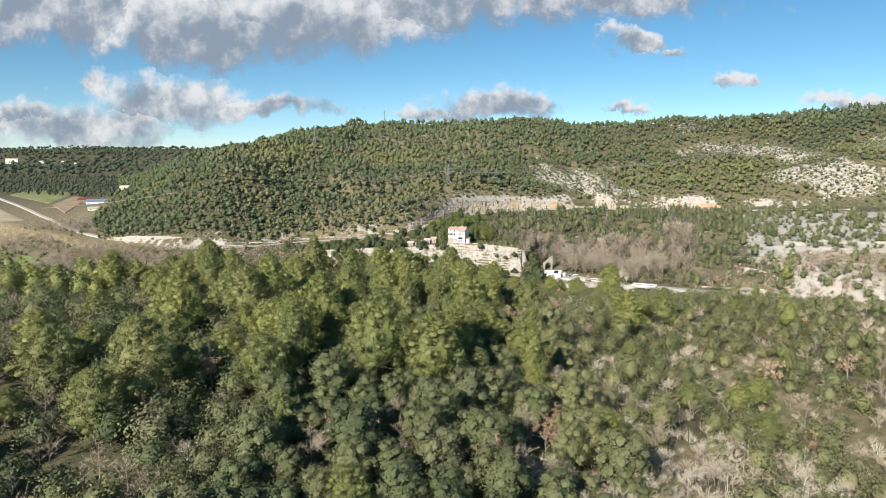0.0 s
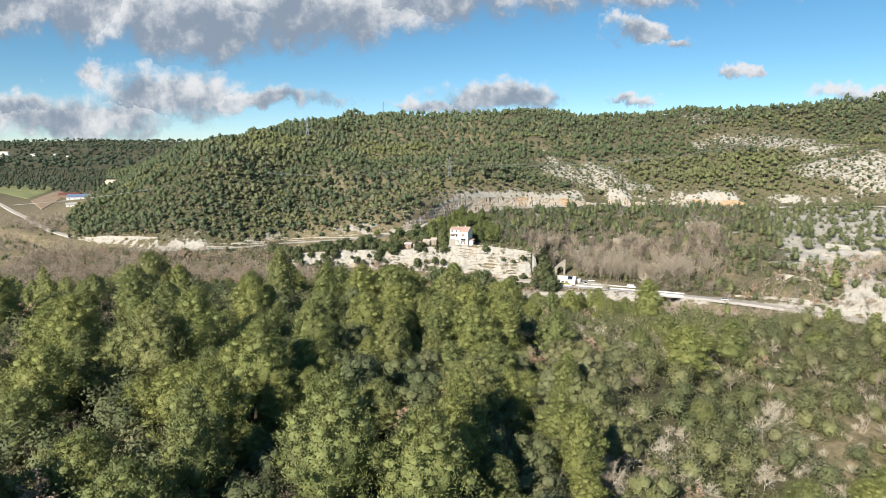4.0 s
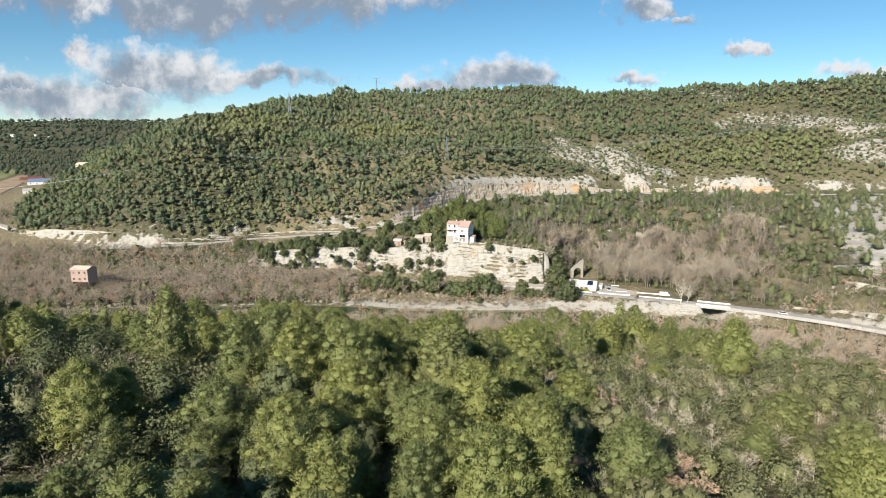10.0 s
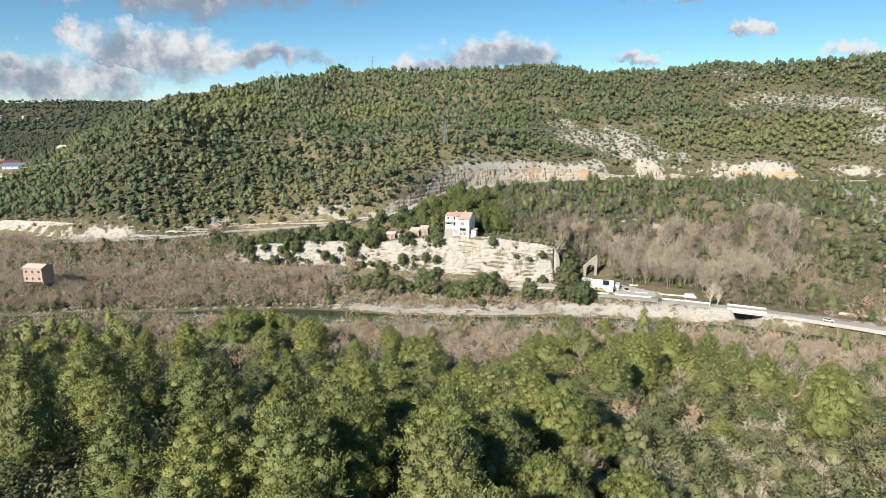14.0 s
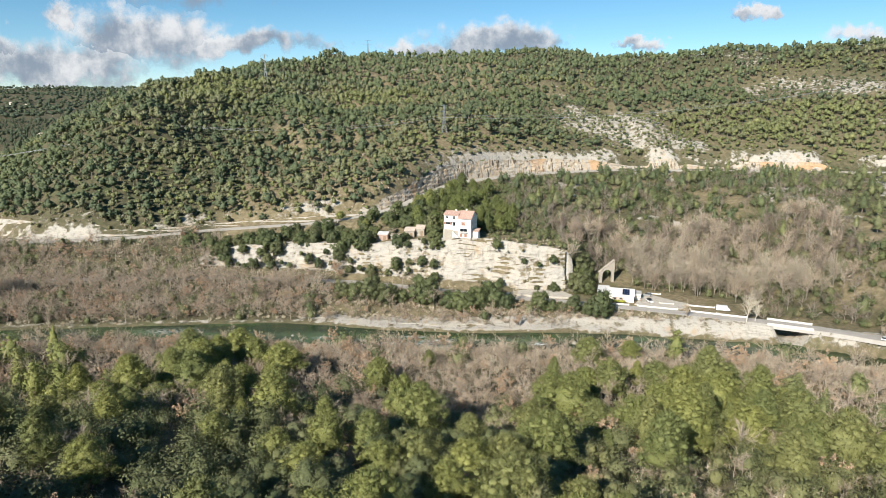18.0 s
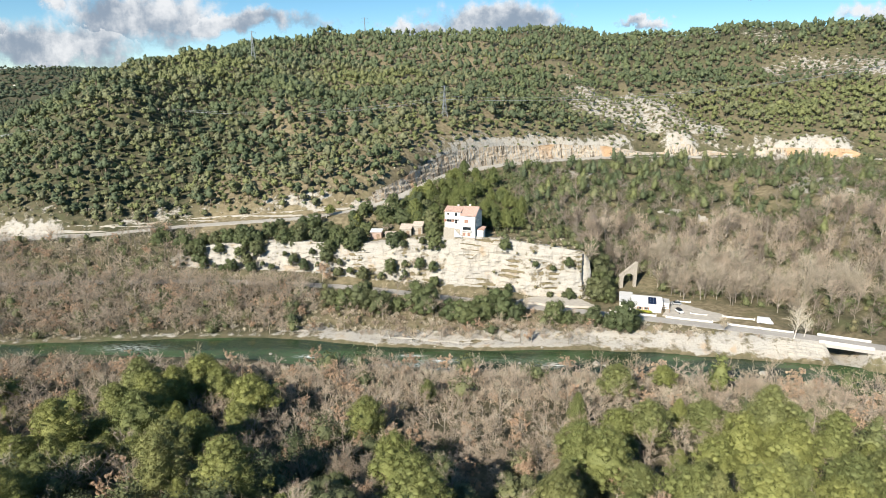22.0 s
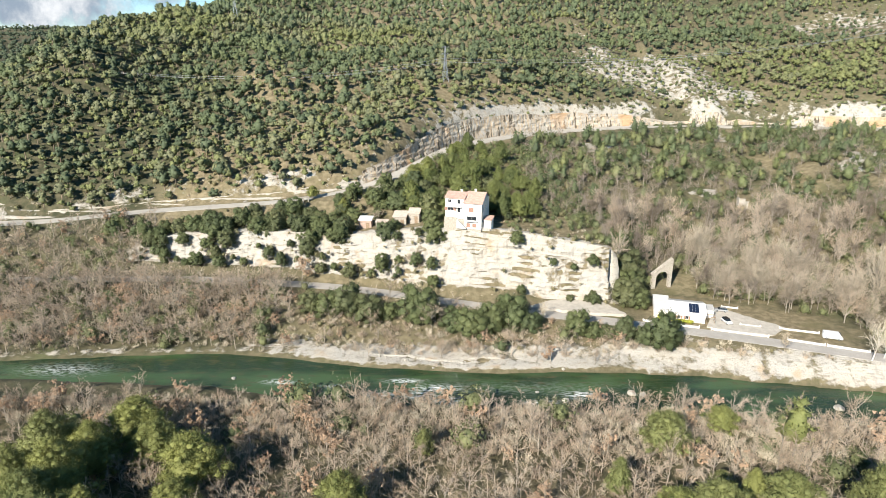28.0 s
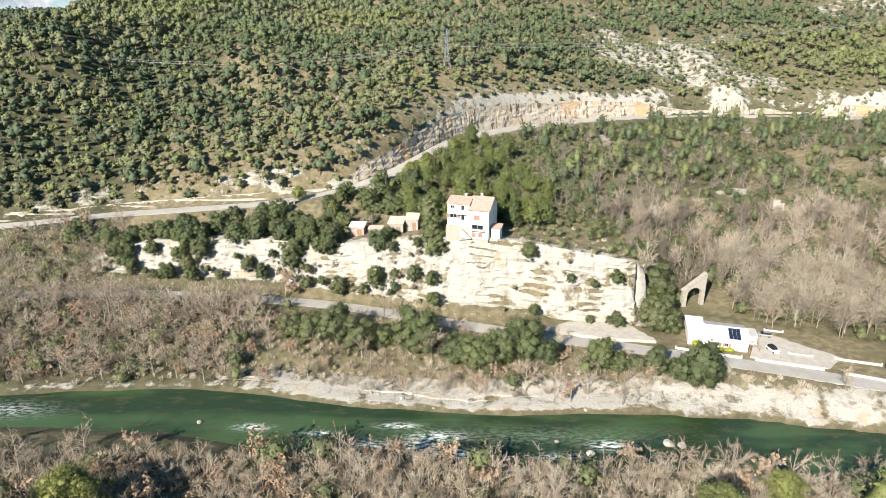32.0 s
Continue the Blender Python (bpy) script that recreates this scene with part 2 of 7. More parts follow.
def cliff_line(x):
    """Foot, height of the brow and depth of the face."""
    foot = np.interp(x, [-125, -100, -60, -41, -25, -10, 8, 25, 38, 56, 60], [504, 501, 496, 490, 486, 481, 476.5, 474, 471, 468, 467])
    brow = np.interp(x, [-125, -108, -80, -50, -30, -8, 6, 30, 50, 60], [15, 18, 20.5, 21.5, 22.6, 26, 28.3, 26.8, 25.4, 23.6])
    run = np.interp(x, [-125, -60, -30, -10, 8, 25, 45, 60], [6, 6, 7, 9, 9.5, 7.5, 5, 3.5])
    return foot, brow, run


def cutting(x):
    """Height of the rock face above the upper road."""
    return np.interp(x, [-400, -335, -310, -260, -205, -185, -150, -70, -45, -28, -8, 14, 45, 85, 115, 135, 150, 164, 168, 184, 190, 196, 210, 226, 236, 290, 300, 420], [0, 1, 9, 11, 9, 3, 1.6, 2.0, 3.5, 6.5, 9, 13, 12, 10, 7.5, 5, 2.2, 2, 9, 8.5, 2.5, 4, 1.2, 1.2, 7, 6.5, 1.5, 0])


def land(x, y):
    """Height, bare rock (0..1) and dry grass (0..1) of the ground."""
    x, y = np.broadcast_arrays(np.asarray(x, float), np.asarray(y, float))
    e1, e2, ry = near_bank(x), far_bank(x), low_road(x)
    uy, uz = up_road(x)
    rough = fbm(x, y, 45, 5, 1)
    fine = fbm(x, y, 9, 3, 21)
    # the wooded spur on the camera's side
    d = e1 - y
    left = np.interp(d, [0, 4, 38, 68, 106, 166, 210, 280, 335, 410, 800], [0, 1.6, 3.5, 8, 22, 42, 49, 52, 50, 44, 40])
    right = np.interp(d, [0, 4, 35, 80, 115, 165, 200, 265, 410, 800], [0, 1.6, 4, 9, 22, 37, 38.5, 31, 34, 36])
    side = sstep(-40, 80, x)
    z_near = left * (1 - side) + right * side + (rough * 9 + fine * 1.2) * sstep(15, 110, d)
    z_near = z_near - 2.0 * sstep(60, 130, d) - 14 * sstep(-150, -420, x) * sstep(20, 120, d)
    # from the far bank to the lower road
    t = np.clip((y - e2) / np.maximum(ry - 3.6 - e2, 1), 0, 1)
    z_shore = 6 * np.interp(t, [0, 0.04, 0.30, 0.42, 0.75, 1], [0, 0.13, 0.30, 0.52, 0.80, 1.0]) + fine * 2.2 * np.sin(np.pi * t) + rough * 1.5 * np.sin(np.pi * t)
    # between the roads
    span = np.maximum(uy - 5 - (ry + 3.6), 1)
    t = np.clip((y - ry - 3.6) / span, 0, 1)
    east = np.interp(t, [0, 0.10, 0.15, 0.3, 0.5, 0.8, 1], [0, 0.006, 0.03, 0.20, 0.46, 0.82, 1])
    rocky_side = np.interp(t, [0, 0.03, 0.1, 0.2, 0.55, 1], [0, 0.10, 0.52, 0.63, 0.85, 1])
    k = sstep(165, 200, x)
    z_mid = 6 + (uz - 6) * (east * (1 - k) + rocky_side * k)
    wavy = np.sin(np.pi * t) * (rough * 10 + fine * 1.4)
    z_mid = z_mid + wavy * sstep(58, 80, x) * np.maximum(k, sstep(0.09, 0.18, t))
    step = 2.6                                        # beds that stand out as ledges
    ledge = (np.floor(z_mid / step) + sstep(0.55, 1.0, z_mid / step - np.floor(z_mid / step))) * step
    z_mid = z_mid + (ledge - z_mid) * k * sstep(0, 0.05, t) * 0.85
    foot, brow, run = cliff_line(x)
    wide = np.clip(y - foot - 8, 0, 90)
    bluff = sstep(-135, -118, x) * (1 - sstep(59 - 0.35 * wide, 64 + 0.9 * wide, x))
    verge = 0.8 + 2.6 * sstep(34, 24, x)
    z_bluff = 6 + verge * np.clip((y - ry - 4) / np.maximum(foot - ry - 4, 1), 0, 1) + (brow - 6.2 - verge) * np.clip((y - foot - 3.0) / run, 0, 1)
    z_bluff = z_bluff + (uz - brow) * np.clip((y - foot - run - 16) / np.maximum(uy - 6 - foot - run - 16, 1), 0, 1) + fine * 1.2 * sstep(foot + run, foot + run + 8, y) * sstep(uy - 5, uy - 15, y)
    z_far = z_mid * (1 - bluff) + z_bluff * bluff
    pu = (y - uy) * road_skew(x)
    z_far = z_far + (uz - 0.15 - z_far) * sstep(-13, -5, pu) * (x < 60)
    # the hill above the upper road
    ridge_y = np.interp(x, [-900, -560, -340, -108, 125, 287, 390, 497, 650, 900], [1550, 1500, 1450, 1300, 1300, 1250, 1100, 1000, 950, 900])
    ridge_z = np.interp(x, [-950, -700, -558, -465, -342, -239, -108, 125, 287, 390, 457, 497, 547, 650, 900], [50, 98, 130, 141, 156, 162, 171, 171, 168, 162, 156, 154, 163, 169, 190])
    cut = cutting(x)
    start = uy + 10.0 / road_skew(x)
    s = np.clip((y - start) / np.maximum(ridge_y - start, 1), 0, 1)
    z_hill = uz + cut * sstep(6.8, 9.8, pu) + (ridge_z - uz - cut) * s ** np.interp(x, [-160, -50], [0.72, 0.62])
    z_hill = z_hill + (fbm(x, y, 230, 4, 31) * 70 + np.abs(fbm(x + y * 0.35, y * 0.45, 120, 3, 33)) * 34 + rough * 13) * sstep(0, 0.16, s) * (1 - 0.75 * sstep(0.8, 1.0, s)) + fine * 1.6 * sstep(10, 30, pu)
    z_hill = z_hill - (17 * sstep(-265, -345, x) * sstep(880, 1060, y) + 20 * np.exp(-(((x - 265) / 95) ** 2) - ((y - 1150) / 130) ** 2)) * sstep(0, 0.1, s) - 4 * np.exp(-(((x + 255) / 80) ** 2) - ((y - 890) / 150) ** 2)
    z_hill = np.where(pu < 4.8, uz, z_hill)
    # the valley floor to the west and the far hills
    away = np.hypot(x, y)
    z_plain = np.interp(away, [300, 700, 900, 1500, 2200, 3500, 4700], [12, 20, 24, 42, 68, 150, 150]) + fbm(x, y, 700, 5, 41) * np.interp(away, [700, 1500, 3000], [3, 40, 90])
    west = sstep(0, 170, x - np.interp(y, [450, 530, 682, 1068, 1550], [-330, -335, -440, -600, -850]))
    z_hill = z_plain + (z_hill - z_plain) * west
    back = sstep(0, 800, y - ridge_y)
    z_hill = z_hill + (z_plain - z_hill) * back
    z_up = np.where(pu > -5, z_hill, z_far)
    z = np.where(y < e1, z_near, np.where(y < e2, 0.0, np.where(y < ry - 3.6, z_shore, np.where(y < ry + 3.6, 6.0, z_up))))
    stream = np.abs(x - (137 + 0.12 * (y - 425)))
    z = np.where((y > e2 - 2) & (y < e2 + 70), np.minimum(z, np.interp(stream, [0, 3.6, 6.5, 9], [-0.5, 0.0, 5.0, 99]) + 4 * sstep(e2 + 35, e2 + 70, y)), z)
    river = np.minimum(y - e1, e2 - y)
    z = np.where(river > 0, -np.minimum(river * 0.4, 1.3), z)
    # what lies on it
    rock = np.zeros_like(z) + 0.08
    rock = np.maximum(rock, 0.6 * sstep(0, 2, y - e2) * sstep(e2 + 17, e2 + 8, y + 6 * rough) * sstep(-75, -45, x) * (y > e2))
    rock = np.maximum(rock, 0.46 * (y > e2) * (y < ry - 4.5) * sstep(40, 55, x) * sstep(150, 130, x))
    rock = np.maximum(rock, 0.4 * sstep(0, 1, y - e2) * sstep(e2 + 7, e2 + 3, y) * (y > e2))
    rock = np.maximum(rock, 0.55 * sstep(9, 1, d) * (y < e1) * sstep(-10, 20, x))
    rock = np.maximum(rock, bluff * 0.95 * sstep(foot - 1, foot + 1, y) * sstep(foot + run + 11, foot + run + 3, y))
    rock = np.maximum(rock, (0.62 + 0.85 * np.clip(fbm(x, y, 35, 4, 151) + 0.1, 0, 0.5)) * sstep(0, 35, x - 200 - 0.45 * np.maximum(y - 440, 0)) * sstep(0, 0.03, t) * sstep(1.02, 0.9, t) * (y > ry) + 0.22 * k * (y > ry) * (pu < 0))
    scree = sstep(40, 130, x) * sstep(5, 25, pu) * sstep(0.62, 0.38, s)
    rock = np.maximum(rock, scree * (0.15 + 0.36 * sstep(-0.08, 0.12, fbm(x, y, 85, 4, 61))))
    bared = np.clip(cut / 7.0, 0.12, 1.0)
    rock = np.maximum(rock, 0.62 * bared * sstep(-60, 20, x) * sstep(4, 12, pu) * sstep(17, 11, pu))
    rock = np.maximum(rock, west * sstep(0.13, 0.24, fbm(x, y, 120, 4, 71)) * (y > uy) * 0.4)
    rock = np.maximum(rock, 0.72 * np.maximum(bared, 0.4) * sstep(-7.5, -5, pu) * sstep(11, 9, pu) * west)
    rock = np.maximum(rock, sstep(9, 11, pu) * sstep(26, 14, pu) * sstep(-330, -300, x) * (0.34 + 1.2 * fbm(x, y, 26, 4, 171)) * west)
    grass = np.where((y > uy) & (west > 0.5), 0.0, 0.15)
    grass = np.maximum(grass, sstep(0.02, 0.14, fbm(x, y, 40, 4, 81)) * (0.3 + 0.6 * side) * (y < e1))
    grass = np.maximum(grass, 0.55 * (y > e2) * (y < ry + 20) * sstep(-80, -40, x))
    grass = np.maximum(grass, 0.8 * bluff * (y > foot + run))
    grass = np.maximum(grass, (1 - west) * (y > 480) * np.interp(away, [900, 1250], [1, 0.0]))
    grass = np.maximum(grass, 0.85 * sstep(60, 70, x) * sstep(135, 115, x) * sstep(ry + 32, ry + 24, y) * (y > ry))
    grass = np.maximum(grass, scree * 0.45)
    grass = np.maximum(grass, 0.75 * sstep(62, 90, x) * (y > ry + 30) * (pu < -6) * sstep(-0.12, 0.1, fbm(x, y, 30, 3, 311)))
    rock = np.maximum(rock, 0.62 * sstep(62, 90, x) * (y > ry + 45) * (pu < -8) * sstep(0.12, 0.2, fbm(x, y * 1.8, 42, 3, 321)))
    return z, np.clip(rock, 0, 1), np.clip(grass, 0, 1)


def ground_at(x, y):
    return land(x, y)[0]


def mesh_from(name, verts, faces, materials, floats=(), smooth=False, slots=None, normals=None):
    """A mesh from arrays: triangles or quads, materials by face, float attributes by vertex."""
    me = bpy.data.meshes.new(name)
    verts, faces = np.asarray(verts, np.float32), np.asarray(faces, np.int32)
    k = faces.shape[1]
    me.vertices.add(len(verts))
    me.vertices.foreach_set("co", verts.ravel())
    me.loops.add(faces.size)
    me.loops.foreach_set("vertex_index", faces.ravel())
    me.polygons.add(len(faces))
    me.polygons.foreach_set("loop_start", np.arange(0, faces.size, k, dtype=np.int32))
    me.polygons.foreach_set("loop_total", np.full(len(faces), k, np.int32))
    me.polygons.foreach_set("use_smooth", np.full(len(faces), smooth))
    for m in materials:
        me.materials.append(m)
    if slots is not None:
        me.polygons.foreach_set("material_index", np.asarray(slots, np.int32))
    for key, values in floats:
        a = me.attributes.new(key, "FLOAT", "POINT")
        a.data.foreach_set("value", np.asarray(values, np.float32))
    if normals is not None:
        a = me.attributes.new("custom_normal", "FLOAT_VECTOR", "POINT")
        a.data.foreach_set("vector", np.asarray(normals, np.float32).ravel())
    me.update(calc_edges=True)
    return me


def sheet(nx, ny):
    """Quads of a grid of nx by ny points, the first index running along x."""
    a = np.arange(nx * ny).reshape(nx, ny)
    return np.stack([a[:-1, :-1], a[1:, :-1], a[1:, 1:], a[:-1, 1:]], -1).reshape(-1, 4)


def steps(*legs):
    out = []
    for a, b, w in legs:
        out.append(np.arange(a, b, w))
    return np.concatenate(out)


gx = steps((-4700, -1500, 160), (-1500, -700, 40), (-700, -280, 14), (-280, -130, 4), (-130, 130, 2), (130, 280, 3), (280, 420, 5), (420, 700, 14), (700, 1500, 40), (1500, 4701, 160))
gy = steps((-700, -60, 40), (-60, 395, 4.5), (395, 512, 1.4), (512, 730, 3), (730, 1000, 9), (1000, 1600, 20), (1600, 2400, 50), (2400, 4701, 115))
px, py = np.meshgrid(gx, gy, indexing="ij")
pz, p_rock, p_grass = land(px, py)
terrain = new("ground", mesh_from("ground", np.stack([px, py, pz], -1).reshape(-1, 3), sheet(len(gx), len(gy)), [GROUND], [("rock", p_rock.ravel()), ("grass", p_grass.ravel())], smooth=True))
tagged(terrain, "dry limestone hillside, forest floor and valley ground", "ground", kind="structure")


def ribbon(name, xs, ys, zs, width, mat, label, lift=0.05):
    """A road surface: crowned strip along a line, with sides that go into the ground."""
    p = np.stack([xs, ys], -1)
    t = np.gradient(p, axis=0)
    t /= np.linalg.norm(t, axis=1)[:, None]
    nrm = np.stack([-t[:, 1], t[:, 0]], -1)
    rows = [(-0.72, -1.3), (-0.5, 0.0), (0.0, 0.06), (0.5, 0.0), (0.72, -1.3)]
    v = np.stack([np.concatenate([p + nrm * width * o, (zs + lift + h)[:, None]], 1) for o, h in rows], 1)
    ob = new(name, mesh_from(name, v.reshape(-1, 3), sheet(len(xs), len(rows)), [mat]))
    return tagged(ob, label, "road", kind="structure")


rx = np.arange(-300, 300, 2.0)
ribbon("road_lower", rx, low_road(rx), rx * 0 + 6.0, 5.6, ASPHALT, "sunlit grey asphalt road along the river")
rx = np.arange(-420, 420, 2.0)
ribbon("road_upper", rx, up_road(rx)[0], up_road(rx)[1], 7.4, PALE_ASPHALT, "pale asphalt road climbing the hillside")

# the river
wx = np.arange(-420, 420, 2.0)
wr = np.linspace(-0.06, 1.06, 40)
e1, e2 = near_bank(wx), far_bank(wx)
vx = np.repeat(wx[:, None], len(wr), 1)
vy = e1[:, None] + (e2 - e1)[:, None] * wr[None]
foam = 0.12 * np.exp(-(((vx - 20) / 30) ** 2 + ((vy - 423) / 3) ** 2)) + 0.5 * np.exp(-(((vx + 112) / 10) ** 2 + ((vy - 433) / 3) ** 2))
for fx_, fy_, fl, fw in ((-2, 422.8, 5, 1.6), (-7, 419.5, 4, 1.8), (-11, 427, 4, 1.0), (-17, 419.6, 3.5, 1.4), (-46.5, 426.3, 3.5, 1.1), (38, 419.6, 4, 1.6), (2, 416.5, 5, 1.5), (26, 415.5, 4, 1.2), (-30, 424, 3, 0.8)):
    foam = foam + 1.15 * np.exp(-(((vx - fx_) / fl) ** 2 + ((vy - fy_) / fw) ** 2))
water = new("water", mesh_from("water", np.stack([vx, vy, 0.02 + 0.16 * fbm(vx, vy, 4, 3, 3) * (0.3 + foam)], -1).reshape(-1, 3), sheet(len(wx), len(wr)), [WATER], [("foam", foam.ravel())], smooth=True))
tagged(water, "clear dark green river with white riffles", "river", kind="structure")


# ---- trees: shapes ----
rng = np.random.default_rng(7)
ICO_V = np.array([(-1, 1.618, 0), (1, 1.618, 0), (-1, -1.618, 0), (1, -1.618, 0), (0, -1, 1.618), (0, 1, 1.618), (0, -1, -1.618), (0, 1, -1.618), (1.618, 0, -1), (1.618, 0, 1), (-1.618, 0, -1), (-1.618, 0, 1)]) / 1.902
ICO_F = np.array([(0, 11, 5), (0, 5, 1), (0, 1, 7), (0, 7, 10), (0, 10, 11), (1, 5, 9), (5, 11, 4), (11, 10, 2), (10, 7, 6), (7, 1, 8), (3, 9, 4), (3, 4, 2), (3, 2, 6), (3, 6, 8), (3, 8, 9), (4, 9, 5), (2, 4, 11), (6, 2, 10), (8, 6, 7), (9, 8, 1)])
OCT_V = np.array([(1, 0, 0), (-1, 0, 0), (0, 1, 0), (0, -1, 0), (0, 0, 1), (0, 0, -1)], float)
OCT_F = np.array([(4, 0, 2), (4, 2, 1), (4, 1, 3), (4, 3, 0), (5, 2, 0), (5, 1, 2), (5, 3, 1), (5, 0, 3)])


def split(v, f):
    """Each triangle cut into four, pushed out to the unit ball."""
    e = np.sort(np.concatenate([f[:, [0, 1]], f[:, [1, 2]], f[:, [2, 0]]]), 1)
    edges, back = np.unique(e, axis=0, return_inverse=True)
    mid = v[edges].mean(1)
    k = len(f)
    a, b_, c = back.ravel()[:k] + len(v), back.ravel()[k : 2 * k] + len(v), back.ravel()[2 * k :] + len(v)
    nf = np.concatenate([np.stack([f[:, 0], a, c], 1), np.stack([f[:, 1], b_, a], 1), np.stack([f[:, 2], c, b_], 1), np.stack([a, b_, c], 1)])
    nv = np.concatenate([v, mid])
    return nv / np.linalg.norm(nv, axis=1)[:, None], nf


BALL_V, BALL_F = split(ICO_V, ICO_F)


def unit(v):
    return v / np.maximum(np.linalg.norm(v, axis=-1, keepdims=True), 1e-9)


def join(*pieces):
    """Pieces of (verts, triangles, slot) joined."""
    vs, fs, ss, at = [], [], [], 0
    for v, f, s in pieces:
        vs.append(v), fs.append(f + at), ss.append(np.full(len(f), s))
        at += len(v)
    return np.concatenate(vs), np.concatenate(fs), np.concatenate(ss)


def limbs(a, b, ra, rb, slot=0):
    """Tapered three-sided limbs from points a to points b."""
    a, b = np.atleast_2d(a), np.atleast_2d(b)
    t = unit(b - a)
    u = unit(np.cross(t, np.where(np.abs(t[:, 2:3]) > 0.8, [1.0, 0, 0], [0, 0, 1.0])))
    w = np.cross(t, u)
    ra, rb = np.broadcast_to(ra, len(a))[:, None], np.broadcast_to(rb, len(a))[:, None]
    ring = [(math.cos(k * 2.0944), math.sin(k * 2.0944)) for k in range(3)]
    v = np.stack([a + (u * c + w * s) * ra for c, s in ring] + [b + (u * c + w * s) * rb for c, s in ring], 1)
    f = np.array([(0, 1, 4), (0, 4, 3), (1, 2, 5), (1, 5, 4), (2, 0, 3), (2, 3, 5)])
    return v.reshape(-1, 3), (f[None] + 6 * np.arange(len(a))[:, None, None]).reshape(-1, 3), slot


def leaves(c, rad, count, size, flat=0.8, up=0.3, slot=1, needle=False):
    """Small leaf sprays over lumps at c with radii rad: loose triangles that mostly face outwards."""
    c, rad = np.repeat(c, count, 0), np.repeat(rad, count)
    way = unit(rng.normal(size=c.shape) + [0, 0, up])
    p = c + way * (rad * rng.uniform(0.50, 1.14, len(rad)))[:, None] * [1, 1, flat]
    nrm = unit(way + 0.55 * rng.normal(size=c.shape) + [0, 0, 0.15])
    t = unit(np.cross(nrm, rng.normal(size=c.shape)))
    if needle:
        t = unit(way + 0.5 * rng.normal(size=c.shape) + [0, 0, 0.55])
        nrm = unit(np.cross(t, rng.normal(size=c.shape)) + 0.6 * way)
    w = np.cross(nrm, t) * (0.55 if needle else 1.0)
    s = (size * rng.uniform(0.6, 1.3, len(rad)))[:, None]
    v = np.stack([p + t * s, p - t * s * 0.5 + w * s * 0.8, p - t * s * 0.5 - w * s * 0.8], 1)
    return v.reshape(-1, 3), np.arange(len(p) * 3).reshape(-1, 3), slot


def cores(c, rad, flat=0.8, slot=1, round_=True, fine=False):
    bv, bf = (BALL_V, BALL_F) if fine else (ICO_V, ICO_F) if round_ else (OCT_V, OCT_F)
    v = c[:, None] + bv[None] * (rad[:, None, None] * [1, 1, flat]) * rng.uniform(0.80, 1.12, (len(c), len(bv), 1))
    return v.reshape(-1, 3), (bf[None] + len(bv) * np.arange(len(c))[:, None, None]).reshape(-1, 3), slot


def heart_of(c, r, hz, peak=1.0, round_=True):
    """The dense, shady inside of a crown."""
    bv, bf = (BALL_V, BALL_F) if round_ else (ICO_V, ICO_F)
    wide = np.interp(bv[:, 2], [-1, 0, 1], [1.0, 1.0, 0.5 + 0.5 * peak])[:, None]
    v = c + bv * rng.uniform(0.80, 1.14, (len(bv), 1)) * np.concatenate([wide * r, wide * r, 0 * wide + hz], 1)
    return v, bf.copy(), 1


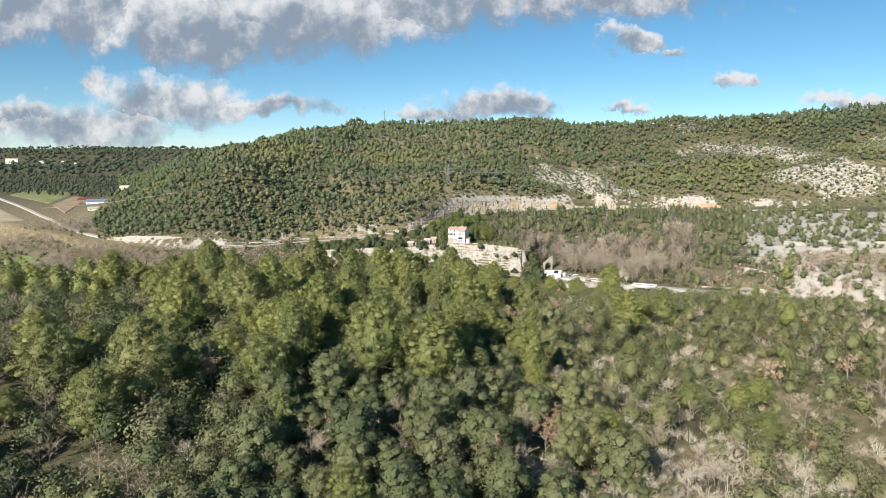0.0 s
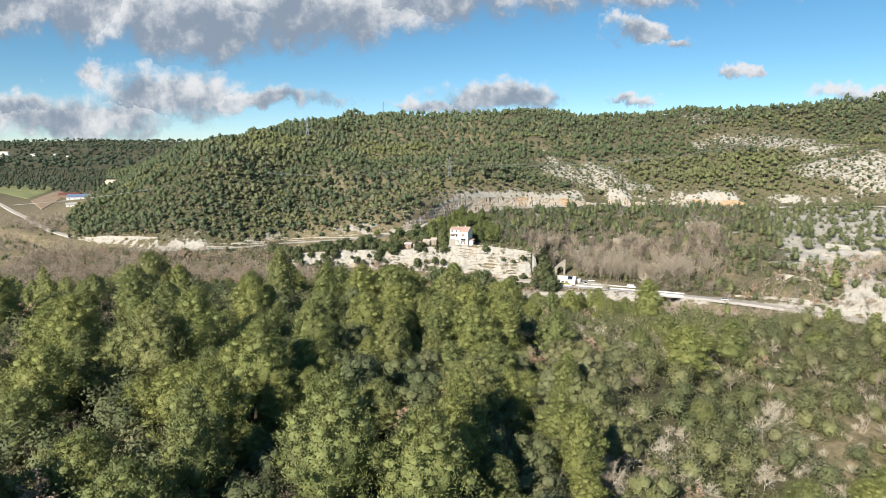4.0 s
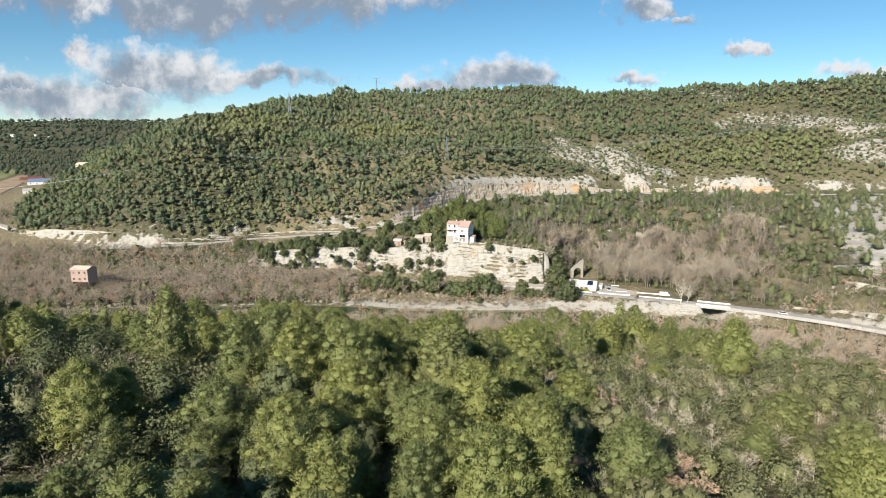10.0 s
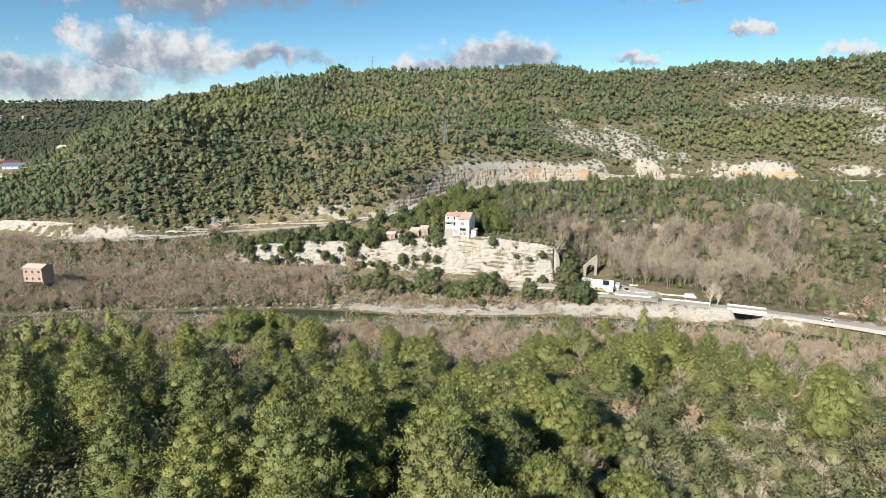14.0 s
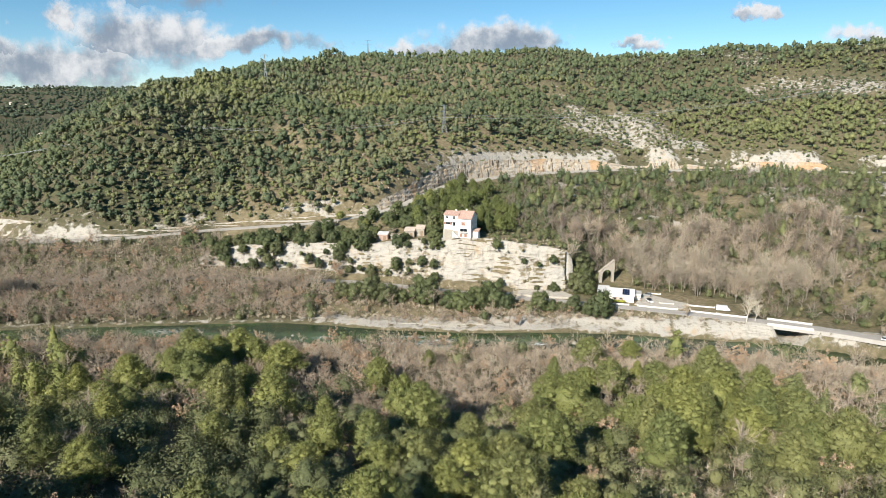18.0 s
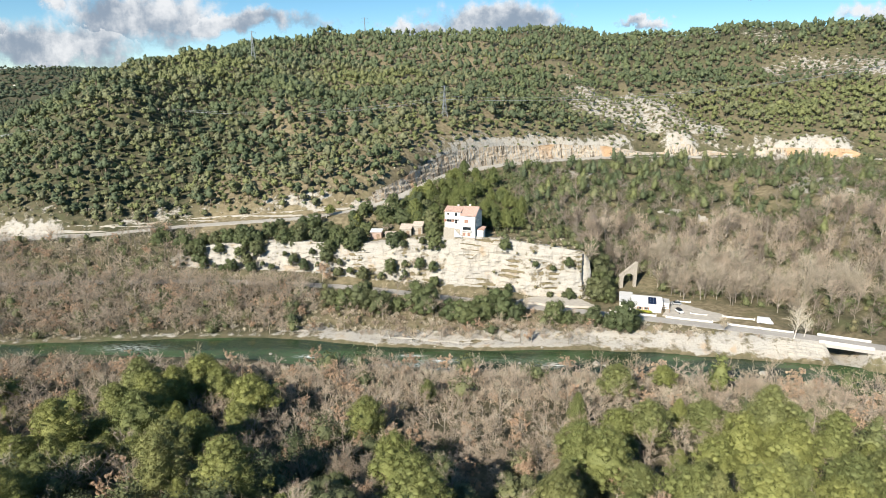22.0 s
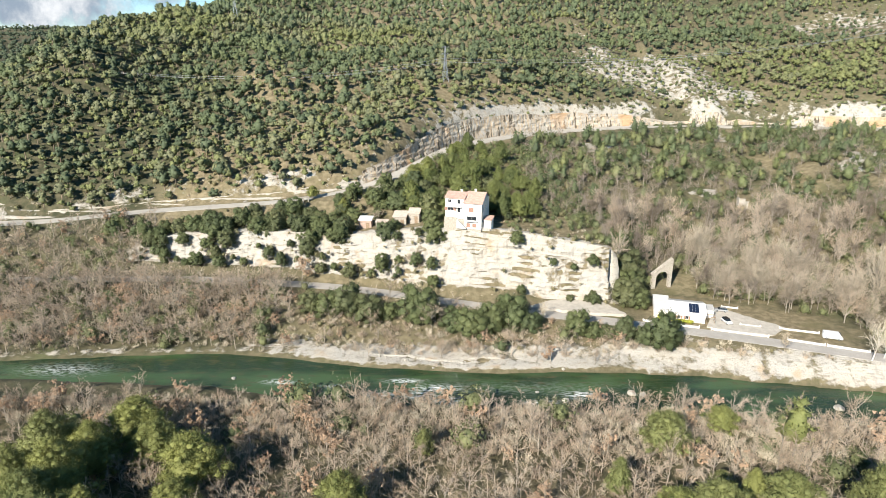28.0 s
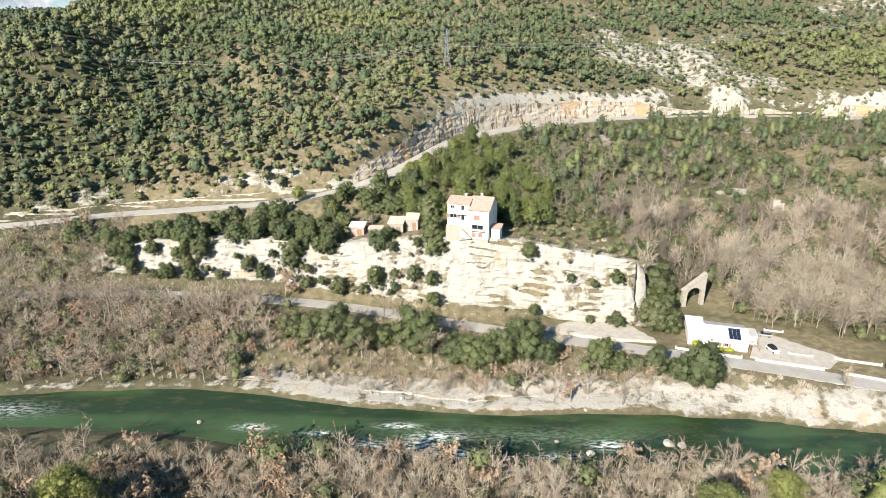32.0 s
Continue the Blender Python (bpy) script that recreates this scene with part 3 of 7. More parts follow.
def aleppo_shape(h, r, pads, count, size, cone=0.0, low=0.2, whole=True):
    """Aleppo pine: bent pale trunk, bare lower limbs, needle tufts that close into a lobed dome or a loose cone."""
    bend = np.array([rng.normal(0, 0.05) * h, rng.normal(0, 0.05) * h, 0])
    shift = rng.uniform(0, 6.283, 4)

    def crown_at(f, ang):
        dome, spire = np.interp(f, [0, 0.10, 0.40, 0.70, 0.90, 1], [0.55, 0.98, 1.0, 0.78, 0.42, 0.04]), np.interp(f, [0, 0.1, 0.5, 1], [0.7, 1.0, 0.58, 0.03])
        lobes = 1 + 0.15 * np.sin(ang * 3 + shift[0] + 5 * f) + 0.10 * np.sin(ang * 5 + shift[1] - 9 * f) + 0.12 * np.sin(14 * f + shift[2] + ang)
        out = r * (dome * (1 - cone) + spire * cone) * lobes
        zz = h * (low + (0.96 - low) * f)
        return np.stack([np.cos(ang) * out, np.sin(ang) * out, zz], -1) + bend * (zz / h)[..., None]

    f = np.clip(((np.arange(pads) + rng.uniform(0.1, 0.9, pads)) / pads) ** 0.85, 0.01, 0.985)
    ang = np.arange(pads) * 2.4 + rng.uniform(0, 1.3, pads)
    axis = bend * (low + (0.96 - low) * f)[:, None] + np.stack([0 * f, 0 * f, h * (low + (0.96 - low) * f)], 1)
    c = axis + (crown_at(f, ang) - axis) * rng.uniform(0.66, 1.06, (pads, 1))
    rad = r * rng.uniform(0.17, 0.29, pads) * (60 / pads) ** 0.45
    m, top = bend * 0.45 + [0, 0, h * 0.42], bend + [0, 0, h * 0.9]
    got = [limbs(np.array([[0, 0, -0.8], m]), np.array([m, top]), [0.026 * h, 0.019 * h], [0.019 * h, 0.005 * h])]
    if whole:
        dead = 16
        zz, an = rng.uniform(0.10, 0.42, dead) * h, rng.uniform(0, 6.283, dead)
        s0 = np.stack([0 * zz, 0 * zz, zz], 1)
        got.append(limbs(s0, s0 + np.stack([np.cos(an), np.sin(an), rng.uniform(-0.1, 0.3, dead)], 1) * r * 0.85, 0.006 * h, 0.002 * h))
    na, nf = (18, 12) if whole else (9, 6)
    A, Fv = np.meshgrid(np.arange(na) * 6.2832 / na, np.linspace(0, 1, nf), indexing="ij")
    top_z = low + 0.03 + (0.84 - low) * Fv
    ax = bend * top_z[..., None] + np.stack([0 * Fv, 0 * Fv, h * top_z], -1)
    body = (ax + (crown_at(Fv, A) - ax) * [1, 1, 0] * rng.uniform(0.50, 0.72, Fv.shape + (1,))).reshape(-1, 3)
    q = np.arange(na * nf).reshape(na, nf)
    a, b_ = q[:, :-1], np.roll(q, -1, 0)[:, :-1]
    c_, d_ = np.roll(q, -1, 0)[:, 1:], q[:, 1:]
    tris = np.concatenate([np.stack([a, b_, c_], -1).reshape(-1, 3), np.stack([a, c_, d_], -1).reshape(-1, 3)])
    got.append((body, tris, 1))
    fill = pads * count * 3 // 4
    ff, fa = 0.99 * rng.uniform(0, 1, fill) ** 0.8, rng.uniform(0, 6.283, fill)
    fx = bend * (low + (0.96 - low) * ff)[:, None] + np.stack([0 * ff, 0 * ff, h * (low + (0.96 - low) * ff)], 1)
    got.append(leaves(fx + (crown_at(ff, fa) - fx) * rng.uniform(0.66, 0.98, (fill, 1)), np.full(fill, 0.05 * r), 1, size, 0.7, 0.45, 1, True))
    return join(*got, cores(c, rad * 0.52, 0.66, 1, whole), leaves(c, rad, count, size, 0.76, 0.45, 1, True))


def oak_shape(h, r, lumps, count, size, round_=True, fine=False, peak=1.0, solid=True):
    """Holm oak: a dense, many-headed bush or low tree, leafy to the ground."""
    f = (np.arange(lumps) + rng.uniform(0.1, 0.9, lumps)) / lumps
    z = h * (0.07 + 0.78 * f**1.15)
    reach = r * np.sqrt(np.clip(1 - (np.maximum(f - 0.3, 0) / 0.80) ** 2, 0.04, 1)) * peak**f
    ang = np.arange(lumps) * 2.4 + rng.uniform(0, 1.6, lumps)
    out = reach * np.sqrt(rng.uniform(0.22, 0.8, lumps))
    c = np.stack([np.cos(ang) * out, np.sin(ang) * out, z], 1)
    rad = r * rng.uniform(0.33, 0.50, lumps) * min(1.0, 4.5 / math.sqrt(lumps))
    stem = np.zeros((2, 3)) - [0, 0, 0.6]
    heart = join(heart_of(np.array([[0, 0, 0.38 * h]]), 0.47 * r, 0.31 * h, peak, lumps > 6), leaves(np.array([[0, 0, 0.38 * h]]), np.array([0.72 * r]), lumps * count // 3, size, 0.55 * h / r, 0.25))
    heart = (heart[0], heart[1], 1)
    return join(limbs(stem, c[[0, lumps // 2]] * [0.5, 0.5, 0.8], 0.02 * h, 0.008 * h), heart, *([cores(c, rad * 0.62, 0.85, 1, round_, fine)] if solid else []), leaves(c, rad, count, size, 0.85, 0.25))


def dome_shape(h, r, lumps, count, size, low=0.12, peak=1.0):
    """A crown seen from afar: uneven bosses round a dark heart, with loose sprays along the outline."""
    mid, hz = h * (0.5 + low / 2), h * (0.5 - low / 2)
    dome = heart_of(np.array([[0, 0, mid]]), 0.60 * r, 0.74 * hz, peak, False)
    f = np.linspace(-0.5, 0.95, lumps) + rng.uniform(-0.1, 0.1, lumps)
    ang = np.arange(lumps) * 2.4 + rng.uniform(0, 1.4, lumps)
    out = r * rng.uniform(0.5, 0.82, lumps) * np.sqrt(np.clip(1 - f**2 * 0.9, 0.05, 1)) * np.interp(f, [0, 1], [1.0, 0.3 + 0.7 * peak])
    c = np.stack([np.cos(ang) * out, np.sin(ang) * out, mid + 0.72 * hz * f], 1)
    rad = r * rng.uniform(0.22, 0.42, lumps)
    return join(limbs(np.array([[0, 0, -1.0]]), np.array([[0, 0, mid]]), 0.03 * h, 0.012 * h), dome, cores(c, rad, 0.8, 1, False), leaves(c, rad * 1.1, count, size, 0.85, 0.25))


def rounded(shape, crown=0.38):
    """The shape with normals that follow the crown as well as the single leaf, as light falls on dense foliage."""
    v, f, s = shape
    fn = np.cross(v[f[:, 1]] - v[f[:, 0]], v[f[:, 2]] - v[f[:, 0]])
    vn = np.zeros_like(v)
    for k in range(3):
        np.add.at(vn, f[:, k], fn)
    vn = unit(vn)
    leafy = np.unique(f[s > 0])
    p = v[leafy]
    lo, hi = p.min(0), p.max(0)
    mid = np.array([p[:, 0].mean(), p[:, 1].mean(), lo[2] * 0.6 + hi[2] * 0.4])
    vn[leafy] = unit(vn[leafy] * (1 - crown) + crown * unit((p - mid) / np.maximum((hi - lo) / 2, 0.1)) + [0, 0, 0.05])
    return v, f, s, vn


def bare_shape(h, spread, first, second, third, thin=1.0, upright=0.5, withered=0, size=0.3):
    """Leafless tree: trunk, limbs, branches and fine twigs; withered: leaves that still hang on."""
    top = np.array([rng.normal(0, 0.04) * h, rng.normal(0, 0.04) * h, h * 0.55])
    base = np.array([0, 0, -0.6])
    got = [limbs(base, top, 0.022 * h * thin, 0.011 * h * thin)]
    t = rng.uniform(0.3, 1, first)[:, None]
    a = base + (top - base) * t
    an = rng.uniform(0, 6.283, first)
    b = a + np.stack([np.cos(an) * spread, np.sin(an) * spread, h * 0.4 * rng.uniform(upright, 1.1, first)], 1) * rng.uniform(0.6, 1, (first, 1))
    b[0] = [top[0], top[1], h * 0.95]
    got.append(limbs(a, b, 0.010 * h * thin, 0.004 * h * thin))
    u = rng.uniform(0.25, 1, (first, second, 1))
    a2 = (a[:, None] + (b - a)[:, None] * u).reshape(-1, 3)
    d2 = unit(np.repeat(b - a, second, 0)) + rng.normal(0, 0.55, a2.shape)
    b2 = a2 + unit(d2) * h * rng.uniform(0.14, 0.26, (len(a2), 1))
    got.append(limbs(a2, b2, 0.0045 * h * thin, 0.002 * h * thin, 1))
    u = rng.uniform(0.15, 1, (len(a2), third, 1))
    a3 = (a2[:, None] + (b2 - a2)[:, None] * u).reshape(-1, 3)
    d3 = unit(unit(np.repeat(b2 - a2, third, 0)) + rng.normal(0, 0.6, a3.shape) + [0, 0, 0.15])
    ln = h * rng.uniform(0.09, 0.17, (len(a3), 1))
    side = unit(np.cross(d3, rng.normal(size=a3.shape))) * 0.0032 * h * thin
    v = np.stack([a3 - side, a3 + side, a3 + d3 * ln], 1)
    got.append((v.reshape(-1, 3), np.arange(len(a3) * 3).reshape(-1, 3), 1))
    if withered:
        pick = rng.integers(0, len(a3), withered)
        got.append(leaves((a3 + d3 * ln * 0.5)[pick], np.full(withered, 0.05 * h), 1, size, 0.9, 0.0, 2))
    return join(*got)


def scrub_shape(h, r, stems):
    """Low leafless bush: a fan of fine stems."""
    an, lean = rng.uniform(0, 6.283, stems), rng.uniform(0.1, 0.95, stems)
    a = np.stack([np.cos(an) * r * 0.3 * lean, np.sin(an) * r * 0.3 * lean, np.zeros(stems) - 0.2], 1)
    b = np.stack([np.cos(an) * r * lean, np.sin(an) * r * lean, h * rng.uniform(0.55, 1, stems) * (1.05 - 0.4 * lean)], 1) + rng.normal(0, 0.08 * r, (stems, 3))
    a2 = np.repeat(a + (b - a) * rng.uniform(0.3, 0.7, (stems, 1)), 3, 0)
    d = unit(np.repeat(b - a, 3, 0)) + rng.normal(0, 0.5, a2.shape)
    b2 = a2 + unit(d) * h * 0.42
    side = unit(np.cross(d, rng.normal(size=a2.shape))) * 0.012 * h
    twig = (np.stack([a2 - side, a2 + side, b2], 1).reshape(-1, 3), np.arange(len(a2) * 3).reshape(-1, 3), 1)
    return join(limbs(a, b, 0.012 * h, 0.004 * h, 1), twig)


# ---- trees: where they stand ----
KEEP_CLEAR = []                                        # (x, y, radius) of yards and buildings


def free_ground(x, y):
    ok = np.ones(len(x), bool)
    for cx, cy, r in KEEP_CLEAR:
        ok &= (x - cx) ** 2 + (y - cy) ** 2 > r * r
    uy, _ = up_road(x)
    sl = road_skew(x)
    ok &= np.abs(y - low_road(x)) > 4.6
    ok &= ~((np.abs(y - uy) * sl < 5.5) & (np.abs(x) < 420))
    ok &= (y < near_bank(x) - 0.5) | (y > far_bank(x) + 2)
    return ok


def scatter(x0, x1, y0, y1, gap, seed):
    """Points on a shaken grid over a rectangle, clear of roads, water and yards."""
    g = np.random.default_rng(seed)
    x, y = np.meshgrid(np.arange(x0, x1, gap), np.arange(y0, y1, gap), indexing="ij")
    x = x.ravel() + g.uniform(-0.48, 0.48, x.size) * gap
    y = y.ravel() + g.uniform(-0.48, 0.48, y.size) * gap
    ok = free_ground(x, y)
    return x[ok], y[ok], g.uniform(0, 1, ok.sum()), g.uniform(0, 1, ok.sum())


def thicket(name, label, category, shapes, x, y, size, mats, tall=None, sink=0.0, tint=None, front=0.0):
    """Many trees as one mesh: shapes taken in turn, turned, scaled and tinted one by one."""
    if len(x) == 0:
        return None
    g = np.random.default_rng(len(x))
    z = ground_at(x, y) - sink
    y = y - front
    kind = g.integers(0, len(shapes), len(x))
    turn = g.uniform(0, 6.283, len(x))
    tall = size if tall is None else tall
    vs, fs, ss, ts, ns, at = [], [], [], [], [], 0
    for k, (v, f, s, *vn) in enumerate(shapes):
        w = np.nonzero(kind == k)[0]
        if not len(w):
            continue
        c, sn = np.cos(turn[w])[:, None], np.sin(turn[w])[:, None]
        px_, py_ = (v[None, :, 0] * c - v[None, :, 1] * sn) * size[w][:, None], (v[None, :, 0] * sn + v[None, :, 1] * c) * size[w][:, None]
        vs.append(np.stack([px_ + x[w][:, None], py_ + y[w][:, None], v[None, :, 2] * tall[w][:, None] + z[w][:, None]], -1).reshape(-1, 3))
        fs.append((f[None] + (at + len(v) * np.arange(len(w)))[:, None, None]).reshape(-1, 3))
        ss.append(np.tile(s, len(w)))
        ts.append(np.repeat(g.uniform(0, 1, len(w)) if tint is None else np.clip(tint[w], 0.02, 0.97), len(v)))
        if vn:
            vn = vn[0]
            ns.append(np.stack([vn[None, :, 0] * c - vn[None, :, 1] * sn, vn[None, :, 0] * sn + vn[None, :, 1] * c, vn[None, :, 2] + 0 * c], -1).reshape(-1, 3))
        at += len(v) * len(w)
    ob = new(name, mesh_from(name, np.concatenate(vs), np.concatenate(fs), mats, [("tint", np.concatenate(ts))], bool(ns), np.concatenate(ss), np.concatenate(ns) if ns else None))
    return tagged(ob, label, category, kind="stuff")


def tree_things(name, labels, category, group, shapes, x, y, size, mats, parts, front=0.0):
    """Single trees: an Empty at the foot with its parts, built once for each shape and then copied."""
    g = np.random.default_rng(len(x) + 1)
    z = ground_at(x, y)
    y = y - front
    masters = []
    for v, f, s, *vn in shapes:
        built = []
        for slots, part_name in parts:
            pick = np.isin(s, slots)
            used, back = np.unique(f[pick], return_inverse=True)
            me = mesh_from(part_name, v[used], back.reshape(-1, 3), [mats[k] for k in slots], [("tint", np.zeros(len(used)))], bool(vn), np.searchsorted(slots, s[pick]), vn[0][used] if vn else None)
            built.append((part_name, me))
        masters.append(built)
    for k in range(len(x)):
        root = new(name)
        root.empty_display_size = 0.5
        sz = float(size[k])
        root.matrix_basis = Matrix.LocRotScale((float(x[k]), float(y[k]), float(z[k])), Euler((0, 0, float(g.uniform(0, 6.283)))), (sz, sz, sz * float(g.uniform(0.88, 1.12))))
        tagged(root, labels[0] if len(labels) == 1 else labels[int(np.clip((sz - 0.7) / 0.6 * len(labels), 0, len(labels) - 1))], category, group)
        for part_name, me in masters[k % len(masters)]:
            new(part_name, me).parent = root


KEEP_CLEAR += [(10, 491, 14), (-12, 504, 8), (-26, 506, 7.5), (-29, 498, 6), (-52, 527, 8), (-59, 531, 6), (-548, 1045, 24), (-490, 868, 30), (-512, 893, 28), (-450, 780, 26), (79, 463, 17), (102, 454, 13), (86, 484, 7), (45, 461, 9), (35, 464, 9), (32, 460, 6), (120, 447, 7), (134, 545, 3), (-204, 456, 7), (1, 662, 6)]

# shapes at three distances
near_pines = [aleppo_shape(10.5, 4.1, 64, 110, 0.15), aleppo_shape(12.0, 4.2, 70, 110, 0.15, 0.3), aleppo_shape(8.6, 3.8, 60, 110, 0.14), aleppo_shape(11.5, 3.5, 64, 110, 0.145, 0.65), aleppo_shape(9.5, 4.4, 66, 110, 0.15, 0.1, 0.28)]
near_oaks = [oak_shape(5.0, 2.9, 38, 130, 0.105), oak_shape(4.2, 2.7, 34, 130, 0.10), oak_shape(6.2, 3.1, 40, 130, 0.108)]
near_bare = [bare_shape(7.0, 3.0, 11, 8, 14, 0.72, 0.4), bare_shape(6.2, 2.8, 11, 8, 14, 0.76, 0.4), bare_shape(8.0, 3.1, 12, 8, 14, 0.68, 0.45)]
near_rust = [bare_shape(6.5, 2.6, 8, 6, 4, 1.1, 0.4, 1500, 0.15), bare_shape(5.5, 2.4, 7, 6, 4, 1.1, 0.4, 1300, 0.15)]
mid_pines = [aleppo_shape(10, 3.6, 14, 18, 0.30, 0.1, 0.16, False), aleppo_shape(11, 3.4, 14, 18, 0.31, 0.5, 0.18, False), aleppo_shape(9, 3.6, 14, 18, 0.30, 0.0, 0.14, False)]
close_pines = [aleppo_shape(10, 3.8, 26, 36, 0.22, 0.1, 0.2, False), aleppo_shape(11.5, 3.4, 26, 36, 0.22, 0.7, 0.2, False), aleppo_shape(9, 3.6, 24, 36, 0.21, 0.4, 0.22, False)]
close_oaks = [oak_shape(5, 2.9, 22, 42, 0.175, False, False, 1.0, False), oak_shape(4.4, 2.6, 20, 42, 0.17, False, False, 1.0, False), oak_shape(5.8, 2.9, 22, 42, 0.175, False, False, 0.85, False)]
mid_oaks = [oak_shape(5, 2.9, 12, 17, 0.27, False, False, 1.0, False), oak_shape(4.4, 2.6, 11, 17, 0.26, False, False, 1.0, False), oak_shape(5.6, 2.8, 12, 17, 0.27, False, False, 0.8, False)]
mid_bare = [bare_shape(7.5, 3.2, 7, 5, 11, 0.95, 0.4), bare_shape(6.5, 3.0, 7, 5, 11, 1.0, 0.4), bare_shape(8.5, 3.1, 8, 5, 10, 0.9, 0.45)]
mid_rust = [bare_shape(7, 2.8, 6, 4, 3, 1.2, 0.35, 330, 0.27), bare_shape(6, 2.7, 6, 4, 3, 1.2, 0.35, 310, 0.27)]
poplars = [bare_shape(15, 2.8, 11, 7, 9, 0.72, 0.8), bare_shape(13, 2.6, 11, 7, 9, 0.76, 0.8), bare_shape(17, 3.0, 12, 7, 9, 0.7, 0.85)]
far_pines = [dome_shape(9.0, 3.5, 8, 9, 0.40, 0.2, 0.7), dome_shape(7.5, 3.7, 8, 9, 0.40, 0.2), dome_shape(5.6, 3.4, 7, 9, 0.38, 0.05), dome_shape(10.5, 3.3, 9, 8, 0.40, 0.22, 0.5), dome_shape(4.4, 3.0, 6, 9, 0.36, 0.02), dome_shape(8.2, 3.0, 7, 9, 0.40, 0.15, 0.6), dome_shape(6.8, 3.3, 7, 9, 0.40, 0.25)]
dots = [dome_shape(8, 3.8, 5, 4, 0.62, 0.1), dome_shape(10, 3.4, 5, 4, 0.62, 0.2, 0.6), dome_shape(6, 3.4, 4, 4, 0.6, 0.05)]
low_bushes = [rounded(dome_shape(3.6, 3.0, 4, 6, 0.42, 0.0)), rounded(dome_shape(4.4, 2.6, 4, 6, 0.42, 0.0, 0.8))]
scrubs = [scrub_shape(1.8, 1.4, 26), scrub_shape(2.4, 1.6, 30)]
(near_pines, near_oaks, mid_pines, close_pines, close_oaks, mid_oaks, far_pines, dots) = ([rounded(q, 0.55 if many is near_oaks or many is close_oaks else 0.42) for q in many] for many in (near_pines, near_oaks, mid_pines, close_pines, close_oaks, mid_oaks, far_pines, dots))


def side_of(x):
    return sstep(0, 45, x)


# -- the spur: pines to the west, holm oak scrub to the east, leafless woods towards the river
x, y, u, v = scatter(-290, 290, 45, 412, 4.7, 11)
seen = np.abs(x) < 0.78 * y + 60
x, y, u, v = x[seen], y[seen], u[seen], v[seen]
d = near_bank(x) - y
clump = fbm(x, y, 38, 3, 101)
p_pine = np.interp(d, [20, 50, 85, 120, 170, 270, 330], [0.02, 0.04, 0.05, 0.16, 0.40, 0.36, 0.05]) * (1 - 0.90 * sstep(5, 40, x) * sstep(95, 130, d)) * np.interp(clump, [-0.18, 0.15], [0.25, 1.6])
p_pine = p_pine + 0.42 * sstep(28, 45, x) * sstep(120, 100, x) * sstep(35, 50, d) * sstep(105, 85, d)
p_pine = p_pine + 0.26 * sstep(-38, -58, x) * sstep(28, 42, d) * sstep(100, 75, d)
p_pine = p_pine * (1 - 0.7 * sstep(-8, 4, x) * sstep(150, 125, y))
p_bare = np.interp(d, [0, 25, 65, 95, 140, 400], [0.75, 0.8, 0.62, 0.25, 0.10, 0.13]) + 0.35 * sstep(0.05, 0.16, fbm(x, y, 55, 3, 111)) * (d > 100) * (0.4 + 0.6 * side_of(x)) + 0.36 * sstep(-45, -75, x) * sstep(110, 130, d) + 0.30 * sstep(12, 30, x) * sstep(250, 290, d) * sstep(-0.08, 0.05, fbm(x, y, 24, 3, 181))
p_rust = np.interp(d, [0, 25, 70, 100, 400], [0.12, 0.20, 0.15, 0.04, 0.018])
p_gap = 0.30 * sstep(0, 50, x) * sstep(0.0, 0.12, fbm(x, y, 40, 4, 81)) * (d > 95) + 0.10 * (d < 14)
total = p_pine + p_bare + p_rust
scale = np.where(total > 0.95, 0.95 / total, 1.0)
a1 = p_gap
a2 = a1 + (1 - a1) * p_pine * scale
a3 = a2 + (1 - a1) * p_bare * scale
a4 = a3 + (1 - a1) * p_rust * scale
is_pine, is_bare, is_rust, is_oak = (u >= a1) & (u < a2), (u >= a2) & (u < a3), (u >= a3) & (u < a4), u >= a4


def spaced(mask, least, more):
    """Of the marked places, the larger first, those that keep their distance from one another."""
    order = np.nonzero(mask)[0]
    order = order[np.argsort(-v[order])]
    kept = np.zeros(0, int)
    for q in order:
        if not len(kept) or ((x[q] - x[kept]) ** 2 + (y[q] - y[kept]) ** 2).min() > (least + more * v[q]) ** 2:
            kept = np.append(kept, q)
    got = np.zeros(len(x), bool)
    got[kept] = True
    return got


is_pine = spaced(is_pine, 4.2, 3.0)
is_oak = spaced(is_oak, 3.4, 1.9)
nearness = np.hypot(x * 1.15, np.minimum(y - 60, 0) + np.maximum(y - 310, 0))


def nearest(mask, count):
    k = np.nonzero(mask)[0]
    k = k[np.argsort(nearness[k])]
    return k[:count], k[count:]


near, rest = nearest(is_pine, 300)
tree_things("pine_tree", ["young rounded Aleppo pine with bright needles", "Aleppo pine with yellow-green rounded tufts and grey limbs", "tall Aleppo pine with broad yellow-green crown"], "pine tree", "pines on the spur", near_pines, x[near], y[near], 0.72 + 0.75 * v[near] ** 1.3, [PINE_BARK, PINE], [([0], "trunk"), ([1], "crown")])
by = (np.abs(x) < 150) & (y < 385)
young = (x > 26) & (d < 112)
for pick, mat, words in ((rest[by[rest] & ~young[rest]], PINE, "Aleppo pine wood on the crest of the spur"), (rest[by[rest] & young[rest]], YOUNG_PINE, "pale green young pine wood above the river")):
    thicket("pine_wood", words, "pine wood", close_pines, x[pick], y[pick], 0.6 + 0.6 * v[pick] ** 1.3, [PINE_BARK, mat])
rest = rest[~by[rest]]
thicket("pine_wood", "Aleppo pine wood on the flanks of the spur", "pine wood", mid_pines, x[rest], y[rest], 0.6 + 0.8 * v[rest] ** 1.3, [PINE_BARK, PINE])
near, rest = nearest(is_oak, 300)
